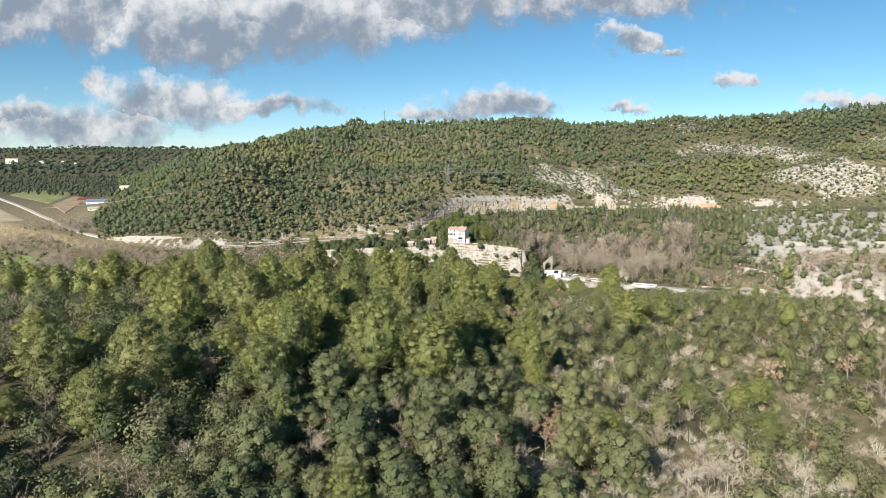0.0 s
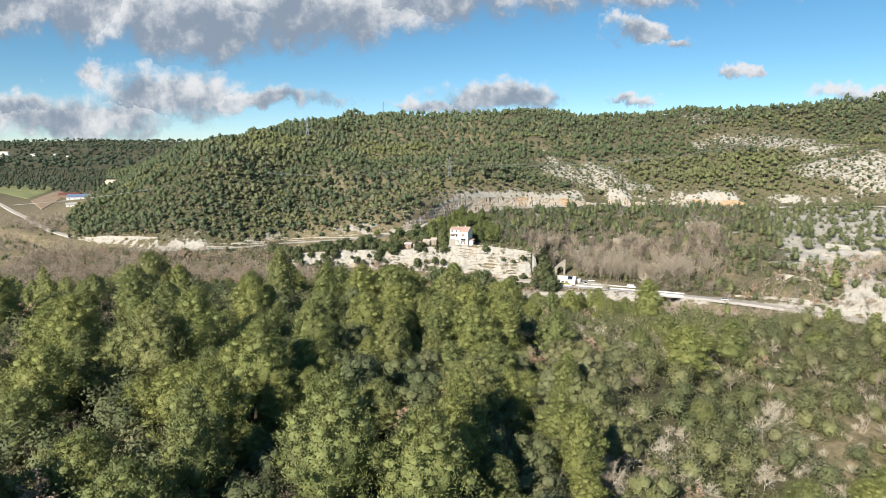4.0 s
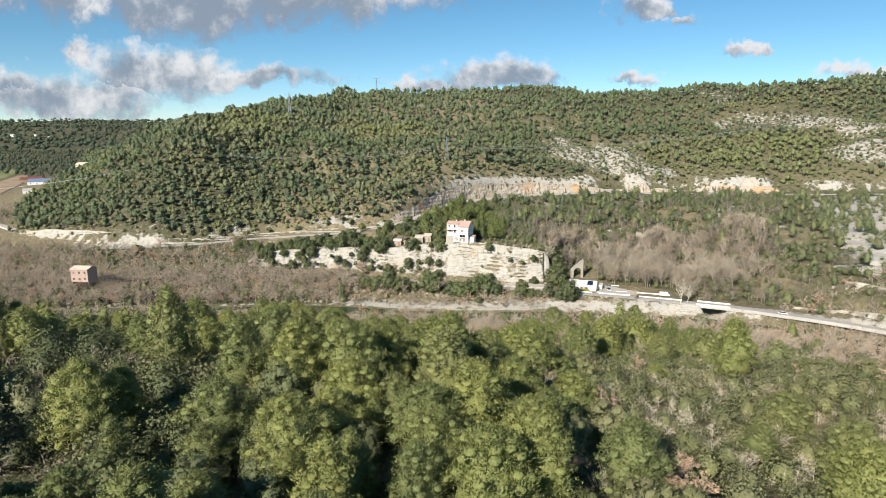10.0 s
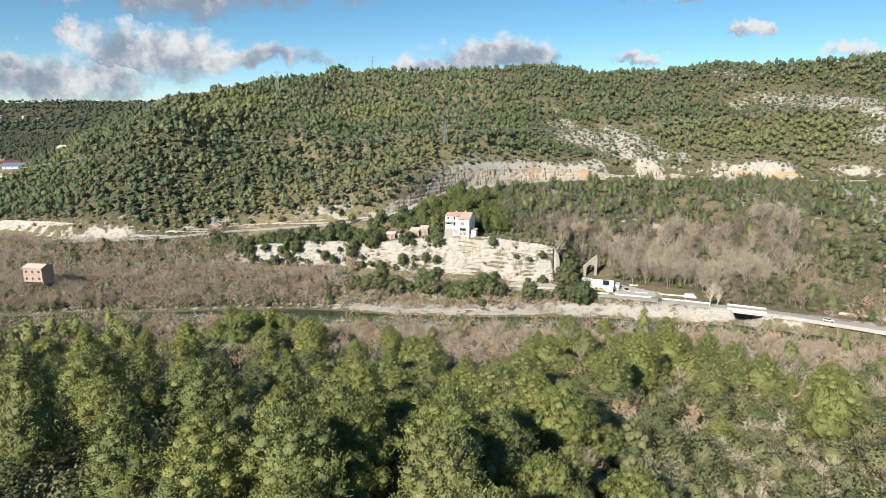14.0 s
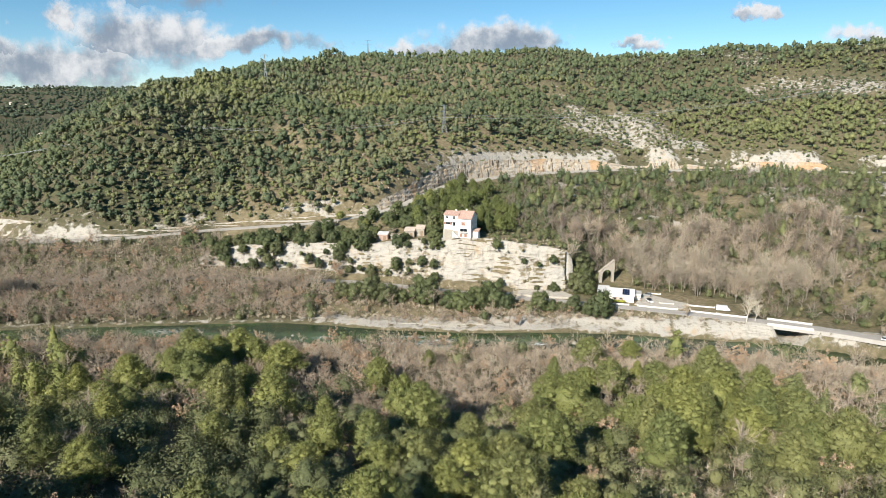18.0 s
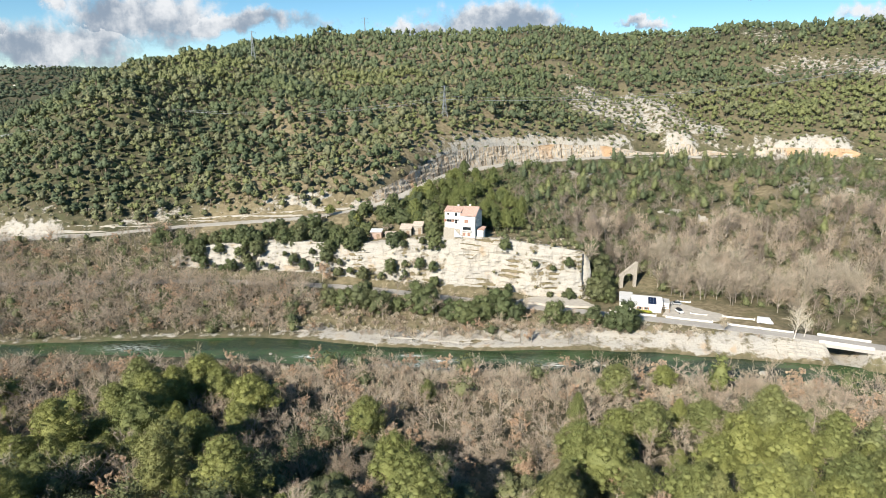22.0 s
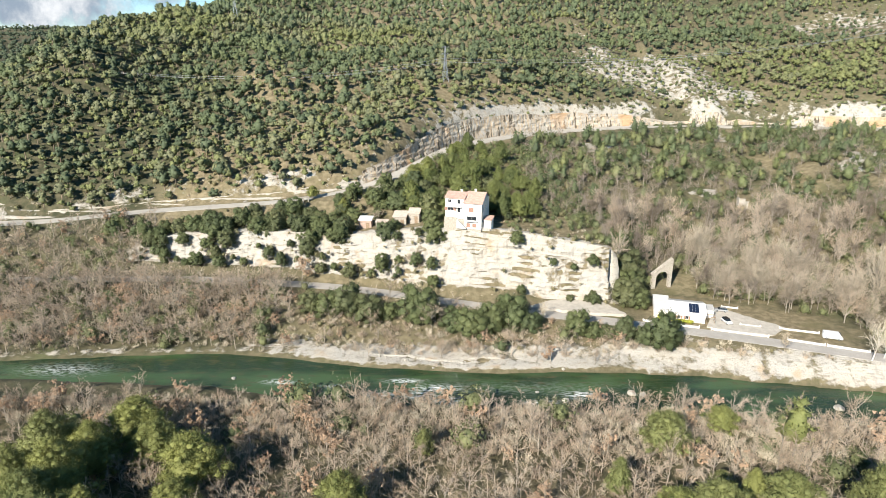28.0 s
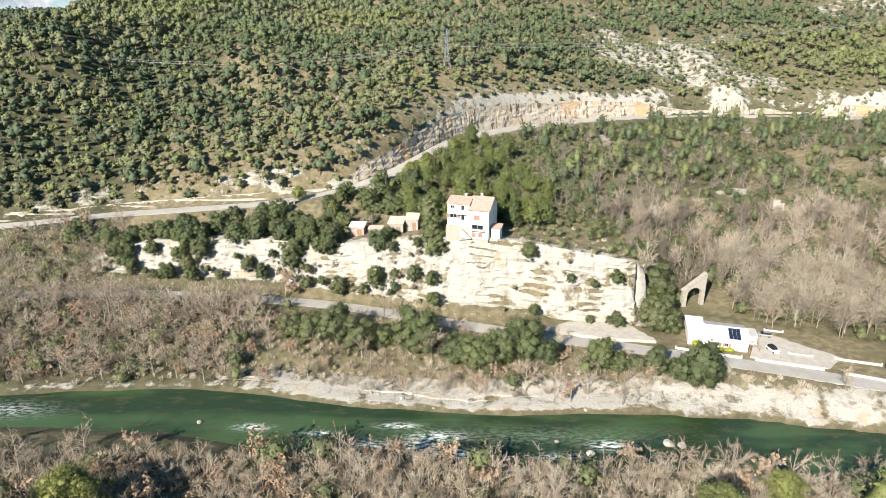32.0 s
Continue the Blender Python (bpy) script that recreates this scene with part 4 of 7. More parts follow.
pale = x[near] > 10 + 30 * fbm(x[near], y[near], 30, 2, 141)
for pick, mat, words in ((near[~pale], OAK, ["low dark green holm oak bush on dry ground", "rounded dark green evergreen holm oak"]), (near[pale], PALE_OAK, ["low olive-green evergreen bush on dry ground", "rounded olive-green evergreen oak"])):
    tree_things("holm_oak", words, "holm oak", "holm oaks on the spur", near_oaks, x[pick], y[pick], 0.9 + 0.75 * v[pick], [BARK, mat], [([0], "trunk"), ([1], "crown")])
east = (x > 12 + 25 * fbm(x, y, 30, 2, 141))[rest] & (d[rest] > 60)
for shapes, pick in ((close_oaks, by[rest]), (mid_oaks, ~by[rest])):
    a, c = rest[pick & ~east], rest[pick & east]
    thicket("oak_scrub", "dense dark green holm oak scrub", "scrub", shapes, x[a], y[a], 0.9 + 0.75 * v[a], [BARK, OAK])
    thicket("pale_scrub", "olive-green garrigue scrub on the dry slope", "scrub", shapes, x[c], y[c], 0.75 + 0.6 * v[c], [BARK, PALE_OAK])
near, rest = nearest(is_bare, 300)
tree_things("bare_tree", ["small leafless grey tree among evergreens", "leafless grey-brown tree with fine twigs"], "tree", "leafless trees on the spur", near_bare, x[near], y[near], (0.6 + 0.55 * v[near]) * np.where(d[near] > 100, 0.62, 1.0), [BARK, TWIG], [([0], "trunk"), ([1], "twig_crown")])
thicket("bare_wood", "leafless grey-brown riverside wood", "wood", mid_bare, x[rest], y[rest], (0.65 + 0.55 * v[rest]) * np.where(d[rest] > 100, 0.62, 1.0), [BARK, TWIG])
near, rest = nearest(is_rust, 80)
tree_things("withered_oak", ["downy oak holding rust-brown withered leaves"], "oak tree", "withered oaks on the spur", near_rust, x[near], y[near], 0.7 + 0.5 * v[near], [BARK, TWIG, RUST], [([0], "trunk"), ([1], "twig_crown"), ([2], "leaf_crown")])
thicket("withered_oak_wood", "downy oaks with rust-brown withered leaves", "oak wood", mid_rust, x[rest], y[rest], 0.7 + 0.5 * v[rest], [BARK, TWIG, RUST])
x, y, u, v = scatter(-170, 170, 345, 413, 2.5, 12)
ok = (near_bank(x) - y < 24) | (u < 0.25)
half = v > 0.5
gx_, gy_, gu, gv = scatter(8, 150, 60, 320, 3.3, 13)
w = (gu < 0.45) & (np.abs(gx_) < 0.78 * gy_ + 40) & (near_bank(gx_) - gy_ > 85) & (fbm(gx_, gy_, 40, 4, 81) > -0.06)
w_ = (gu > 0.55) & (near_bank(gx_) - gy_ > 130) & (gx_ < 75) & ((fbm(gx_, gy_, 26, 3, 181) > 0.03) | ((gx_ > 12) & (gx_ < 48) & (gy_ > 84) & (gy_ < 135) & (gv > 0.3)))
thicket("bare_bushes", "pale grey leafless bushes in clumps on the dry slope", "bushes", near_bare, gx_[w_], gy_[w_], 0.38 + 0.3 * gv[w_], [PALE_BARK, PALE_TWIG])
thicket("dry_scrub", "pale leafless low scrub between evergreen bushes", "scrub", scrubs, gx_[w], gy_[w], 0.7 + 0.7 * gv[w], [BARK, PALE_TWIG])
thicket("riverside_scrub", "pale leafless scrub on the near river bank", "scrub", scrubs, x[ok & half], y[ok & half], 0.8 + 0.8 * u[ok & half], [BARK, PALE_TWIG])
thicket("brown_scrub", "reddish-brown leafless scrub on the near river bank", "scrub", scrubs, x[ok & ~half], y[ok & ~half], 1.0 + 0.9 * u[ok & ~half], [BARK, TWIG])

# -- the far bank: bare woods to the west, holm oaks under the road, shrubs on the bluff
x, y, u, v = scatter(-330, 62, 428, 530, 3.5, 21)
up_to = np.where(x < -118, np.minimum(up_road(x)[0] - 8, 530), low_road(x) - 4)
ok = (y < up_to) & (u < np.where(x < -55, 0.95, 0.16))
k = np.random.default_rng(3).uniform(0, 1, len(x))
thicket("far_bare_wood", "leafless brown woodland along the far bank", "wood", mid_bare, x[ok & (k < 0.66)], y[ok & (k < 0.66)], 0.7 + 0.5 * v[ok & (k < 0.66)], [BARK, TWIG])
w = ok & (k >= 0.66) & (k < 0.83)
thicket("far_withered_oaks", "withered rust-brown oaks along the far bank", "oak wood", mid_rust, x[w], y[w], 0.65 + 0.45 * v[w], [BARK, TWIG, RUST])
w = ok & (k >= 0.83)
thicket("far_bank_oaks", "dark evergreen oaks among leafless trees", "oak wood", mid_oaks, x[w], y[w], 0.7 + 0.6 * v[w], [BARK, OAK])
x, y, u, v = scatter(-330, -58, 440, 510, 3.6, 22)
below = low_road(x) - y
w = (below > 4.6) & (below < 15) & (u < 0.62)
thicket("roadside_wood", "leafless brown trees crowding the lower road", "wood", mid_bare, x[w], y[w], 1.0 + 0.45 * v[w], [BARK, TWIG])
BANK = [(-46, 466, 1.2), (-39, 464, 1.7), (-32, 463, 1.5), (-25, 460, 1.6), (-18, 461, 1.1), (-8, 457.5, 1.9), (3, 453, 1.3), (9, 450, 1.8), (16, 452, 1.4), (22.5, 454, 1.8), (28, 450.5, 1.2), (42, 448, 1.15), (47, 447, 0.9), (51, 446.5, 0.8), (56, 445, 1.0), (66, 440.5, 1.7), (61, 443, 0.9), (62.5, 467, 1.5), (66, 466, 1.2), (65, 474, 2.0), (67, 483, 1.8), (64, 490, 1.6)]
bank = np.array(BANK) * [1, 1, 1.25]
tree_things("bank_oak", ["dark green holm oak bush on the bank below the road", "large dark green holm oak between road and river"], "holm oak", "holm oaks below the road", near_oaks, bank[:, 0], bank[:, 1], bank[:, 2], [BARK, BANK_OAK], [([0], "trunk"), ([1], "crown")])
x, y, u, v = scatter(-230, 130, 420, 475, 2.6, 26)
w = (low_road(x) - y > 4.8) & (y > far_bank(x) + np.where(x < -55, 2, 7)) & (y < far_bank(x) + 40) & (u < 0.5)
thicket("shore_scrub", "dry pale scrub on the bank below the road", "scrub", scrubs, x[w], y[w], 0.4 + 0.7 * v[w], [BARK, PALE_TWIG])
w = (low_road(x) - y > 4.8) & (y > far_bank(x) + 8) & (u > 0.90)
w_ = (low_road(x) - y > 4.8) & (y > far_bank(x) + 6) & (u > 0.5) & (u < 0.9)
thicket("shore_brush", "brown leafless brush on the bank below the road", "scrub", scrubs, x[w_], y[w_], 0.8 + 0.9 * v[w_], [BARK, TWIG])
w_ = (low_road(x) - y > 5.5) & (y > far_bank(x) + 9) & (u < 0.05)
thicket("shore_withered_oaks", "small withered rust-brown oaks on the bank", "oak wood", mid_rust, x[w_], y[w_], 0.4 + 0.4 * v[w_], [BARK, TWIG, RUST])
thicket("shore_bushes", "low rust and green bushes on the bank", "bushes", mid_oaks, x[w], y[w], 0.2 + 0.3 * v[w], [BARK, GREY_SCRUB])
x, y, u, v = scatter(-130, 60, 470, 512, 2.4, 27)
foot, brow, run = cliff_line(x)
w = ((y > low_road(x) + 5) & (y < foot - 0.5) & (u < 0.5)) | ((y > foot + run + 3) & (u < 0.3) & (y < up_road(x)[0] - 8))
thicket("verge_scrub", "dry pale scrub along the road verge", "scrub", scrubs, x[w], y[w], 0.3 + 0.5 * v[w], [BARK, PALE_TWIG])
x, y, u, v = scatter(-120, 60, 462, 512, 3.5, 23)
foot, brow, run = cliff_line(x)
w = (y > low_road(x) + 6) & (y > foot + 1.0) & (y < foot + run + 3) & (u < 0.52)
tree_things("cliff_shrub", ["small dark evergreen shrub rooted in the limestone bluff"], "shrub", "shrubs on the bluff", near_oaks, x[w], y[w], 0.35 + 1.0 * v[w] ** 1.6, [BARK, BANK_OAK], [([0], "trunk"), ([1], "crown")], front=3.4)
x, y, u, v = scatter(-120, -14, 484, 512, 3.6, 28)
foot, brow, run = cliff_line(x)
w = (y > foot + run + 0.5) & (y < foot + run + 5) & (u < np.where(x < -36, 0.55, 0.12))
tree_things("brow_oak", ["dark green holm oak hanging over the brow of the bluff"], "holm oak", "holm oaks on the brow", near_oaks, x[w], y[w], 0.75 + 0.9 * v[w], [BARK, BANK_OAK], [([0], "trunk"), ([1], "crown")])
x, y, u, v = scatter(-135, -4, 494, 545, 4.6, 24)
foot, brow, run = cliff_line(x)
w = (y > foot + run + 1) & (y < up_road(x)[0] - 9) & (u < np.where(x < -40, 0.72, 0.4))
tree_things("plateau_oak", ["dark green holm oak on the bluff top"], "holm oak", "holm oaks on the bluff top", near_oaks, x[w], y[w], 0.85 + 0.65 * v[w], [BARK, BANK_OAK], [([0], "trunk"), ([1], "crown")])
x, y, u, v = scatter(-10, 52, 499, 610, 5.8, 25)
w = (y < up_road(x)[0] - 14) & (u < np.interp(y, [500, 545, 580], [0.85, 0.6, 0.25])) & (y > 497 + 0.25 * np.abs(x - 15)) & (x < np.interp(y, [498, 520, 560], [36, 40, 30]))
tree_things("hillside_pine", ["tall green Aleppo pine on the slope behind the house"], "pine tree", "pines behind the house", near_pines, x[w], y[w], 0.62 + 0.38 * v[w], [PINE_BARK, BANK_PINE], [([0], "trunk"), ([1], "crown")])

x, y, u, v = scatter(-8, 60, 480, 620, 3.2, 29)
w = (y < up_road(x)[0] - 9) & (u < np.where(y < 500, 0.55, 0.7)) & ((y > 498) | (x > 20)) & (y > cliff_line(x)[0] + cliff_line(x)[2] + 2)
thicket("garden_undergrowth", "dark green undergrowth below the pines behind the house", "undergrowth", mid_oaks, x[w], y[w], 0.35 + 0.5 * v[w], [BARK, OAK])
x, y, u, v = scatter(-122, 62, 466, 512, 2.0, 30)
foot, brow, run = cliff_line(x)
w = (y > foot + 0.5) & (y < foot + run + 7) & (u < 0.30 + 0.9 * fbm(x, y, 14, 3, 191))
thicket("cliff_tufts", "dry grey-green tufts rooted in the limestone", "tufts", mid_oaks, x[w], y[w], 0.16 + 0.34 * v[w] ** 2, [BARK, GREY_SCRUB], front=3.6)
x, y, u, v = scatter(-330, -20, 505, 640, 2.8, 34)
up = (y - up_road(x)[0]) * road_skew(x)
w = (((up > 8) & (up < 22) & (u < 0.35)) | ((up < -6) & (up > -17) & (u < 0.5)))
thicket("roadside_scrub", "dry pale scrub beside the upper road", "scrub", scrubs, x[w], y[w], 0.4 + 0.6 * v[w], [BARK, PALE_TWIG])
w = ((up > 9) & (up < 26) & (u > 0.82)) | ((up < -6) & (up > -20) & (u > 0.86))
thicket("roadside_bushes", "grey-green bushes beside the upper road", "bushes", mid_oaks, x[w], y[w], 0.25 + 0.45 * v[w], [BARK, GREY_SCRUB])

# -- the side valley east of the bluff
x, y, u, v = scatter(60, 215, 455, 560, 5.0, 31)
ok = (y > low_road(x) + np.where(x < 130, 24, 9)) & (x < 190 + 0.1 * (y - 450))
k = np.random.default_rng(4).uniform(0, 1, len(x))
w = ok & (y < 535) & (k < 0.26)
thicket("poplar_grove", "tall pale leafless poplars in the side valley", "poplar grove", poplars, x[w], y[w], 0.62 + 0.38 * v[w], [BARK, TWIG])
w = ok & (y < 535) & (k >= 0.26) & (k < 0.60)
thicket("alder_wood", "leafless brown alders in the side valley", "wood", poplars, x[w], y[w], 0.45 + 0.35 * v[w], [BARK, GREY_TWIG])
w = ok & (y < 520) & (k > 0.50)
thicket("ivy_undergrowth", "dark evergreen undergrowth below leafless trees", "undergrowth", mid_oaks, x[w], y[w], 0.6 + 0.6 * v[w], [BARK, OAK])
x, y, u, v = scatter(40, 330, 395, 690, 3.7, 32)
ok = (y < up_road(x)[0] - 15) & (y > low_road(x) + np.where(x < 130, 30, 10)) & (x < np.maximum(190 + 0.55 * (y - 470), 204))
k = np.random.default_rng(5).uniform(0, 1, len(x))
ok &= (x > 58) | (y > 505)
w = ok & (k < np.interp(y, [500, 560, 600, 650], [0.36, 0.26, 0.14, 0.08]))
thicket("valley_bare_wood", "leafless brown scrub wood on the valley side", "wood", mid_bare, x[w], y[w], 0.55 + 0.45 * v[w], [BARK, GREY_TWIG])
w = ok & (k >= 0.42) & (k < 0.42 + np.interp(y, [480, 540, 640], [0.14, 0.26, 0.36]) * np.interp(fbm(x, y, 40, 3, 301), [-0.15, 0.15], [0.5, 1.3]))
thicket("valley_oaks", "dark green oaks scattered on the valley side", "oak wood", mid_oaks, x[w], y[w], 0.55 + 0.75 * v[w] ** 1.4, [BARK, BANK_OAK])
w = ok & (k >= 0.80) & (k < 0.90)
thicket("valley_scrub", "grey-green dry scrub on the valley side", "scrub", mid_oaks, x[w], y[w], 0.4 + 0.4 * v[w], [BARK, GREY_SCRUB])
w = ok & (k >= np.interp(y, [500, 560, 640], [0.97, 0.93, 0.90])) & (y > 500)
thicket("valley_pines", "green pines below the upper road", "pine wood", mid_pines, x[w], y[w], 0.55 + 0.45 * v[w], [PINE_BARK, HILL])

# -- the rock slope to the east
x, y, u, v = scatter(160, 400, 225, 690, 4.9, 33)
ok = (y > low_road(x) + 7) & (y < up_road(x)[0] - 6) & (x > 188 + 0.5 * (y - 470)) & (u < 0.40)
thicket("slope_shrubs", "dark shrubs rooted between limestone ledges", "scrub", mid_oaks, x[ok], y[ok], 0.32 + 0.8 * v[ok] ** 1.5, [BARK, OAK])
w = (y > low_road(x) + 12) & (y < up_road(x)[0] - 6) & (x > 188 + 0.5 * (y - 470)) & (u > 0.93)
thicket("slope_pines", "single pines on the limestone slope", "pine tree", mid_pines, x[w], y[w], 0.6 + 0.5 * v[w], [PINE_BARK, OAK])

# -- the hill
x, y, u, v = scatter(-640, 640, 520, 900, 5.9, 41)
uy, _ = up_road(x)
sl = road_skew(x)
rock = land(x, y)[1]
west = x - np.interp(y, [450, 530, 682, 1068, 1550], [-300, -303, -403, -572, -830])
ok = ((y - uy) * sl > np.interp(x, [-200, -180, -60, -20, 40], [16, 8.5, 8.5, 9.5, 11]) + 12 * np.clip(fbm(x, y, 30, 3, 161), 0, 0.4)) & (u < np.where(x < -30, 0.985, np.where((y - uy) * sl < 24, 0.85, np.interp(rock, [0.1, 0.3, 0.6, 1.0], [0.99, 0.86, 0.74, 0.55])))) & (west > 8) & (np.abs(x) < 0.80 * y)
size = 0.55 + 0.62 * v**1.5
# tint in drifts: darker groups paint in the shade of ravines
stand = 0.5 + 1.3 * fbm(x, y, 70, 3, 201) + 0.35 * (v - 0.5)
thicket("hill_forest", "green pine and oak forest on the hillside", "forest", far_pines, x[ok], y[ok], size[ok] * np.where(x[ok] < -30, np.interp(rock[ok], [0.3, 0.7], [1, 0.75]), np.interp(rock[ok], [0.15, 0.4], [1, 0.55])), [PINE_BARK, HILL], tint=stand[ok])
w = (west > 8) & ((y - uy) * sl > np.where(x < -180, 18, 11)) & (y < 800) & (np.abs(x) < 0.78 * y) & (u < np.interp(rock, [0.15, 0.5, 0.9], [0.95, 0.75, 0.5]))
shake = np.random.default_rng(43)
thicket("hill_undergrowth", "dark evergreen undergrowth between the hillside pines", "undergrowth", low_bushes, x[w] + shake.uniform(2, 4, w.sum()), y[w] - shake.uniform(1.5, 4, w.sum()), 0.35 + 0.4 * shake.uniform(0, 1, w.sum()), [BARK, HILL])
x, y, u, v = scatter(-1000, 1000, 900, 1500, 8.0, 42)
west = x - np.interp(y, [450, 530, 682, 1068, 1550], [-300, -303, -403, -572, -830])
rock = land(x, y)[1]
crest = np.interp(x, [-900, -560, -340, -108, 125, 287, 390, 497, 650, 900], [1550, 1500, 1450, 1300, 1300, 1250, 1100, 1000, 950, 900])
ok = (u < np.interp(rock, [0.1, 0.4, 0.8], [0.97, 0.6, 0.4])) & (west > 8) & (np.abs(x) < 0.74 * y) & (y < crest + 12)
thicket("ridge_forest", "distant green forest on the ridge", "forest", dots, x[ok], y[ok], 0.65 + 0.75 * v[ok] ** 2, [PINE_BARK, HILL], tint=0.05 + 0.5 * v[ok] + 0.6 * fbm(x[ok], y[ok], 110, 3, 205))

# -- the valley floor to the west and the far hills
x, y, u, v = scatter(-1300, -250, 480, 1500, 11, 51)
west = x - np.interp(y, [450, 530, 682, 1068, 1550], [-300, -303, -403, -572, -830])
grove = fbm(x, y, 160, 4, 121)
ok = (west < 12) & (np.abs(x) < 0.80 * y) & (u < np.where(y > 820, 0.8, np.interp(grove, [-0.05, 0.15], [0.05, 0.75]))) & ~((x > -760) & (x < -330) & (y > 560) & (y < 960 - 0.3 * (x + 560)) & (u < 0.95))
thicket("valley_floor_trees", "scattered trees and hedges on the valley floor", "trees", dots, x[ok], y[ok], 0.55 + 0.55 * v[ok], [PINE_BARK, FAR_LEAF])
x, y, u, v = scatter(-440, -215, 450, 680, 5.0, 53)
west = x - np.interp(y, [450, 530, 682, 1068, 1550], [-300, -303, -403, -572, -830])
w = (west < 6) & (u < np.interp(fbm(x, y, 60, 3, 221), [-0.1, 0.1], [0.04, 0.42])) & ~((x > -378) & (x < -325) & (y > 465) & (y < 545))
thicket("hedgerow_trees", "leafless brown hedgerow trees on the valley floor", "trees", mid_bare, x[w], y[w], 0.8 + 0.6 * v[w], [BARK, TWIG])
w = (west < 6) & (u > 0.86) & (fbm(x, y, 60, 3, 221) > -0.06)
thicket("hedgerow_bushes", "dark hedgerow bushes on the valley floor", "bushes", mid_oaks, x[w], y[w], 0.5 + 0.5 * v[w], [BARK, OAK])
x, y, u, v = scatter(-3600, 500, 1500, 4500, 33, 52)
ok = (np.abs(x) < 0.80 * y) & (u < np.interp(fbm(x, y, 400, 4, 131), [-0.15, 0.05], [0.5, 0.98])) & ((x < -0.25 * y))
thicket("far_forest", "hazy blue-green forest on far hills", "forest", dots, x[ok], y[ok], 1.9 + 1.6 * v[ok], [PINE_BARK, FAR_LEAF], tall=1.2 + 0.8 * v[ok])

for k, (px_, py_, sc) in enumerate(((121.5, 428.5, 0.85), (125.5, 429.5, 0.7), (100, 434.5, 0.42), (-10, 465.5, 0.75), (32, 455.5, 0.55))):
    one = np.array([[px_], [py_], [sc]])
    tree_things("white_poplar" if k < 2 else "roadside_tree", ["white-barked leafless poplar by the bridge" if k < 2 else "small leafless tree beside the lower road"], "tree", "leafless trees by the road", [poplars[k % 3]], one[0], one[1], one[2], [PALE_BARK if k < 2 else BARK, PALE_TWIG], [([0], "trunk"), ([1], "twig_crown")])


# trees that stand alone
for name, label, cat, shape, px_, py_, sc, mats, parts in (
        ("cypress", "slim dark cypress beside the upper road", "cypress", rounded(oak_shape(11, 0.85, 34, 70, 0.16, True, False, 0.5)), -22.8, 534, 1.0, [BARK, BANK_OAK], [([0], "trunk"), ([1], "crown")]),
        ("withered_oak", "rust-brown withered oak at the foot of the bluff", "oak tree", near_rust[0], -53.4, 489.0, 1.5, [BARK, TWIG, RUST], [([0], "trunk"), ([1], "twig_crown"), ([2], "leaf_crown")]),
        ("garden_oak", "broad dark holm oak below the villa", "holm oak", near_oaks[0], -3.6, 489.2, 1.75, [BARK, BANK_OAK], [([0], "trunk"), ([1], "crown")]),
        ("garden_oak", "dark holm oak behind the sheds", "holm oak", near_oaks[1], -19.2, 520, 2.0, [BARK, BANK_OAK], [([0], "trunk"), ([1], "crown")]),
        ("garden_oak", "olive-green oak behind the villa terrace", "holm oak", near_oaks[2], -5.8, 511, 1.5, [BARK, PALE_OAK], [([0], "trunk"), ([1], "crown")]),
        ("garden_tree", "large leafless grey-brown tree below the terrace", "tree", near_bare[2], -9.5, 485.5, 1.0, [BARK, TWIG], [([0], "trunk"), ([1], "twig_crown")]),
        ("garden_tree", "leafless pale tree beside the upper road", "tree", near_bare[0], -27.5, 533, 0.95, [BARK, PALE_TWIG], [([0], "trunk"), ([1], "twig_crown")]),
        ("garden_tree", "leafless shrub beside the brick shed", "tree", near_bare[1], -26, 512, 0.9, [BARK, TWIG], [([0], "trunk"), ([1], "twig_crown")]),
        ("roadside_pine", "green pine inside the road bend", "pine tree", near_pines[0], -14, 546, 0.95, [PINE_BARK, PINE], [([0], "trunk"), ([1], "crown")]),
        ("roadside_pine", "green pine inside the road bend", "pine tree", near_pines[1], -8, 551, 1.0, [PINE_BARK, PINE], [([0], "trunk"), ([1], "crown")]),
        ("roadside_pine", "yellow-green young pine by the lawn", "pine tree", near_pines[2], -57, 533, 0.7, [PINE_BARK, PINE], [([0], "trunk"), ([1], "crown")]),
        ("roadside_pine", "green pine beside the lawn", "pine tree", near_pines[3], -41, 518, 0.75, [PINE_BARK, PINE], [([0], "trunk"), ([1], "crown")])):
    one = np.array([[px_], [py_], [sc]], float)
    tree_things(name, [label], cat, "single trees near the villa", [shape], one[0], one[1], one[2], mats, parts)

x, y, u, v = scatter(92, 205, 455, 505, 7.4, 62)
w = (y > low_road(x) + np.where(x < 130, 25, 12)) & (y < low_road(x) + 58) & (u < 0.8)
tree_things("poplar", ["pale-barked leafless poplar with spreading branches", "tall pale-barked leafless poplar in the side valley"], "poplar", "poplars in the side valley", [bare_shape(15, 3.2, 14, 9, 13, 0.58, 0.8), bare_shape(14, 3.4, 14, 9, 13, 0.62, 0.75), bare_shape(16, 3.0, 15, 9, 12, 0.56, 0.9)], x[w], y[w], 0.75 + 0.35 * v[w], [BARK, POPLAR_TWIG], [([0], "trunk"), ([1], "twig_crown")])


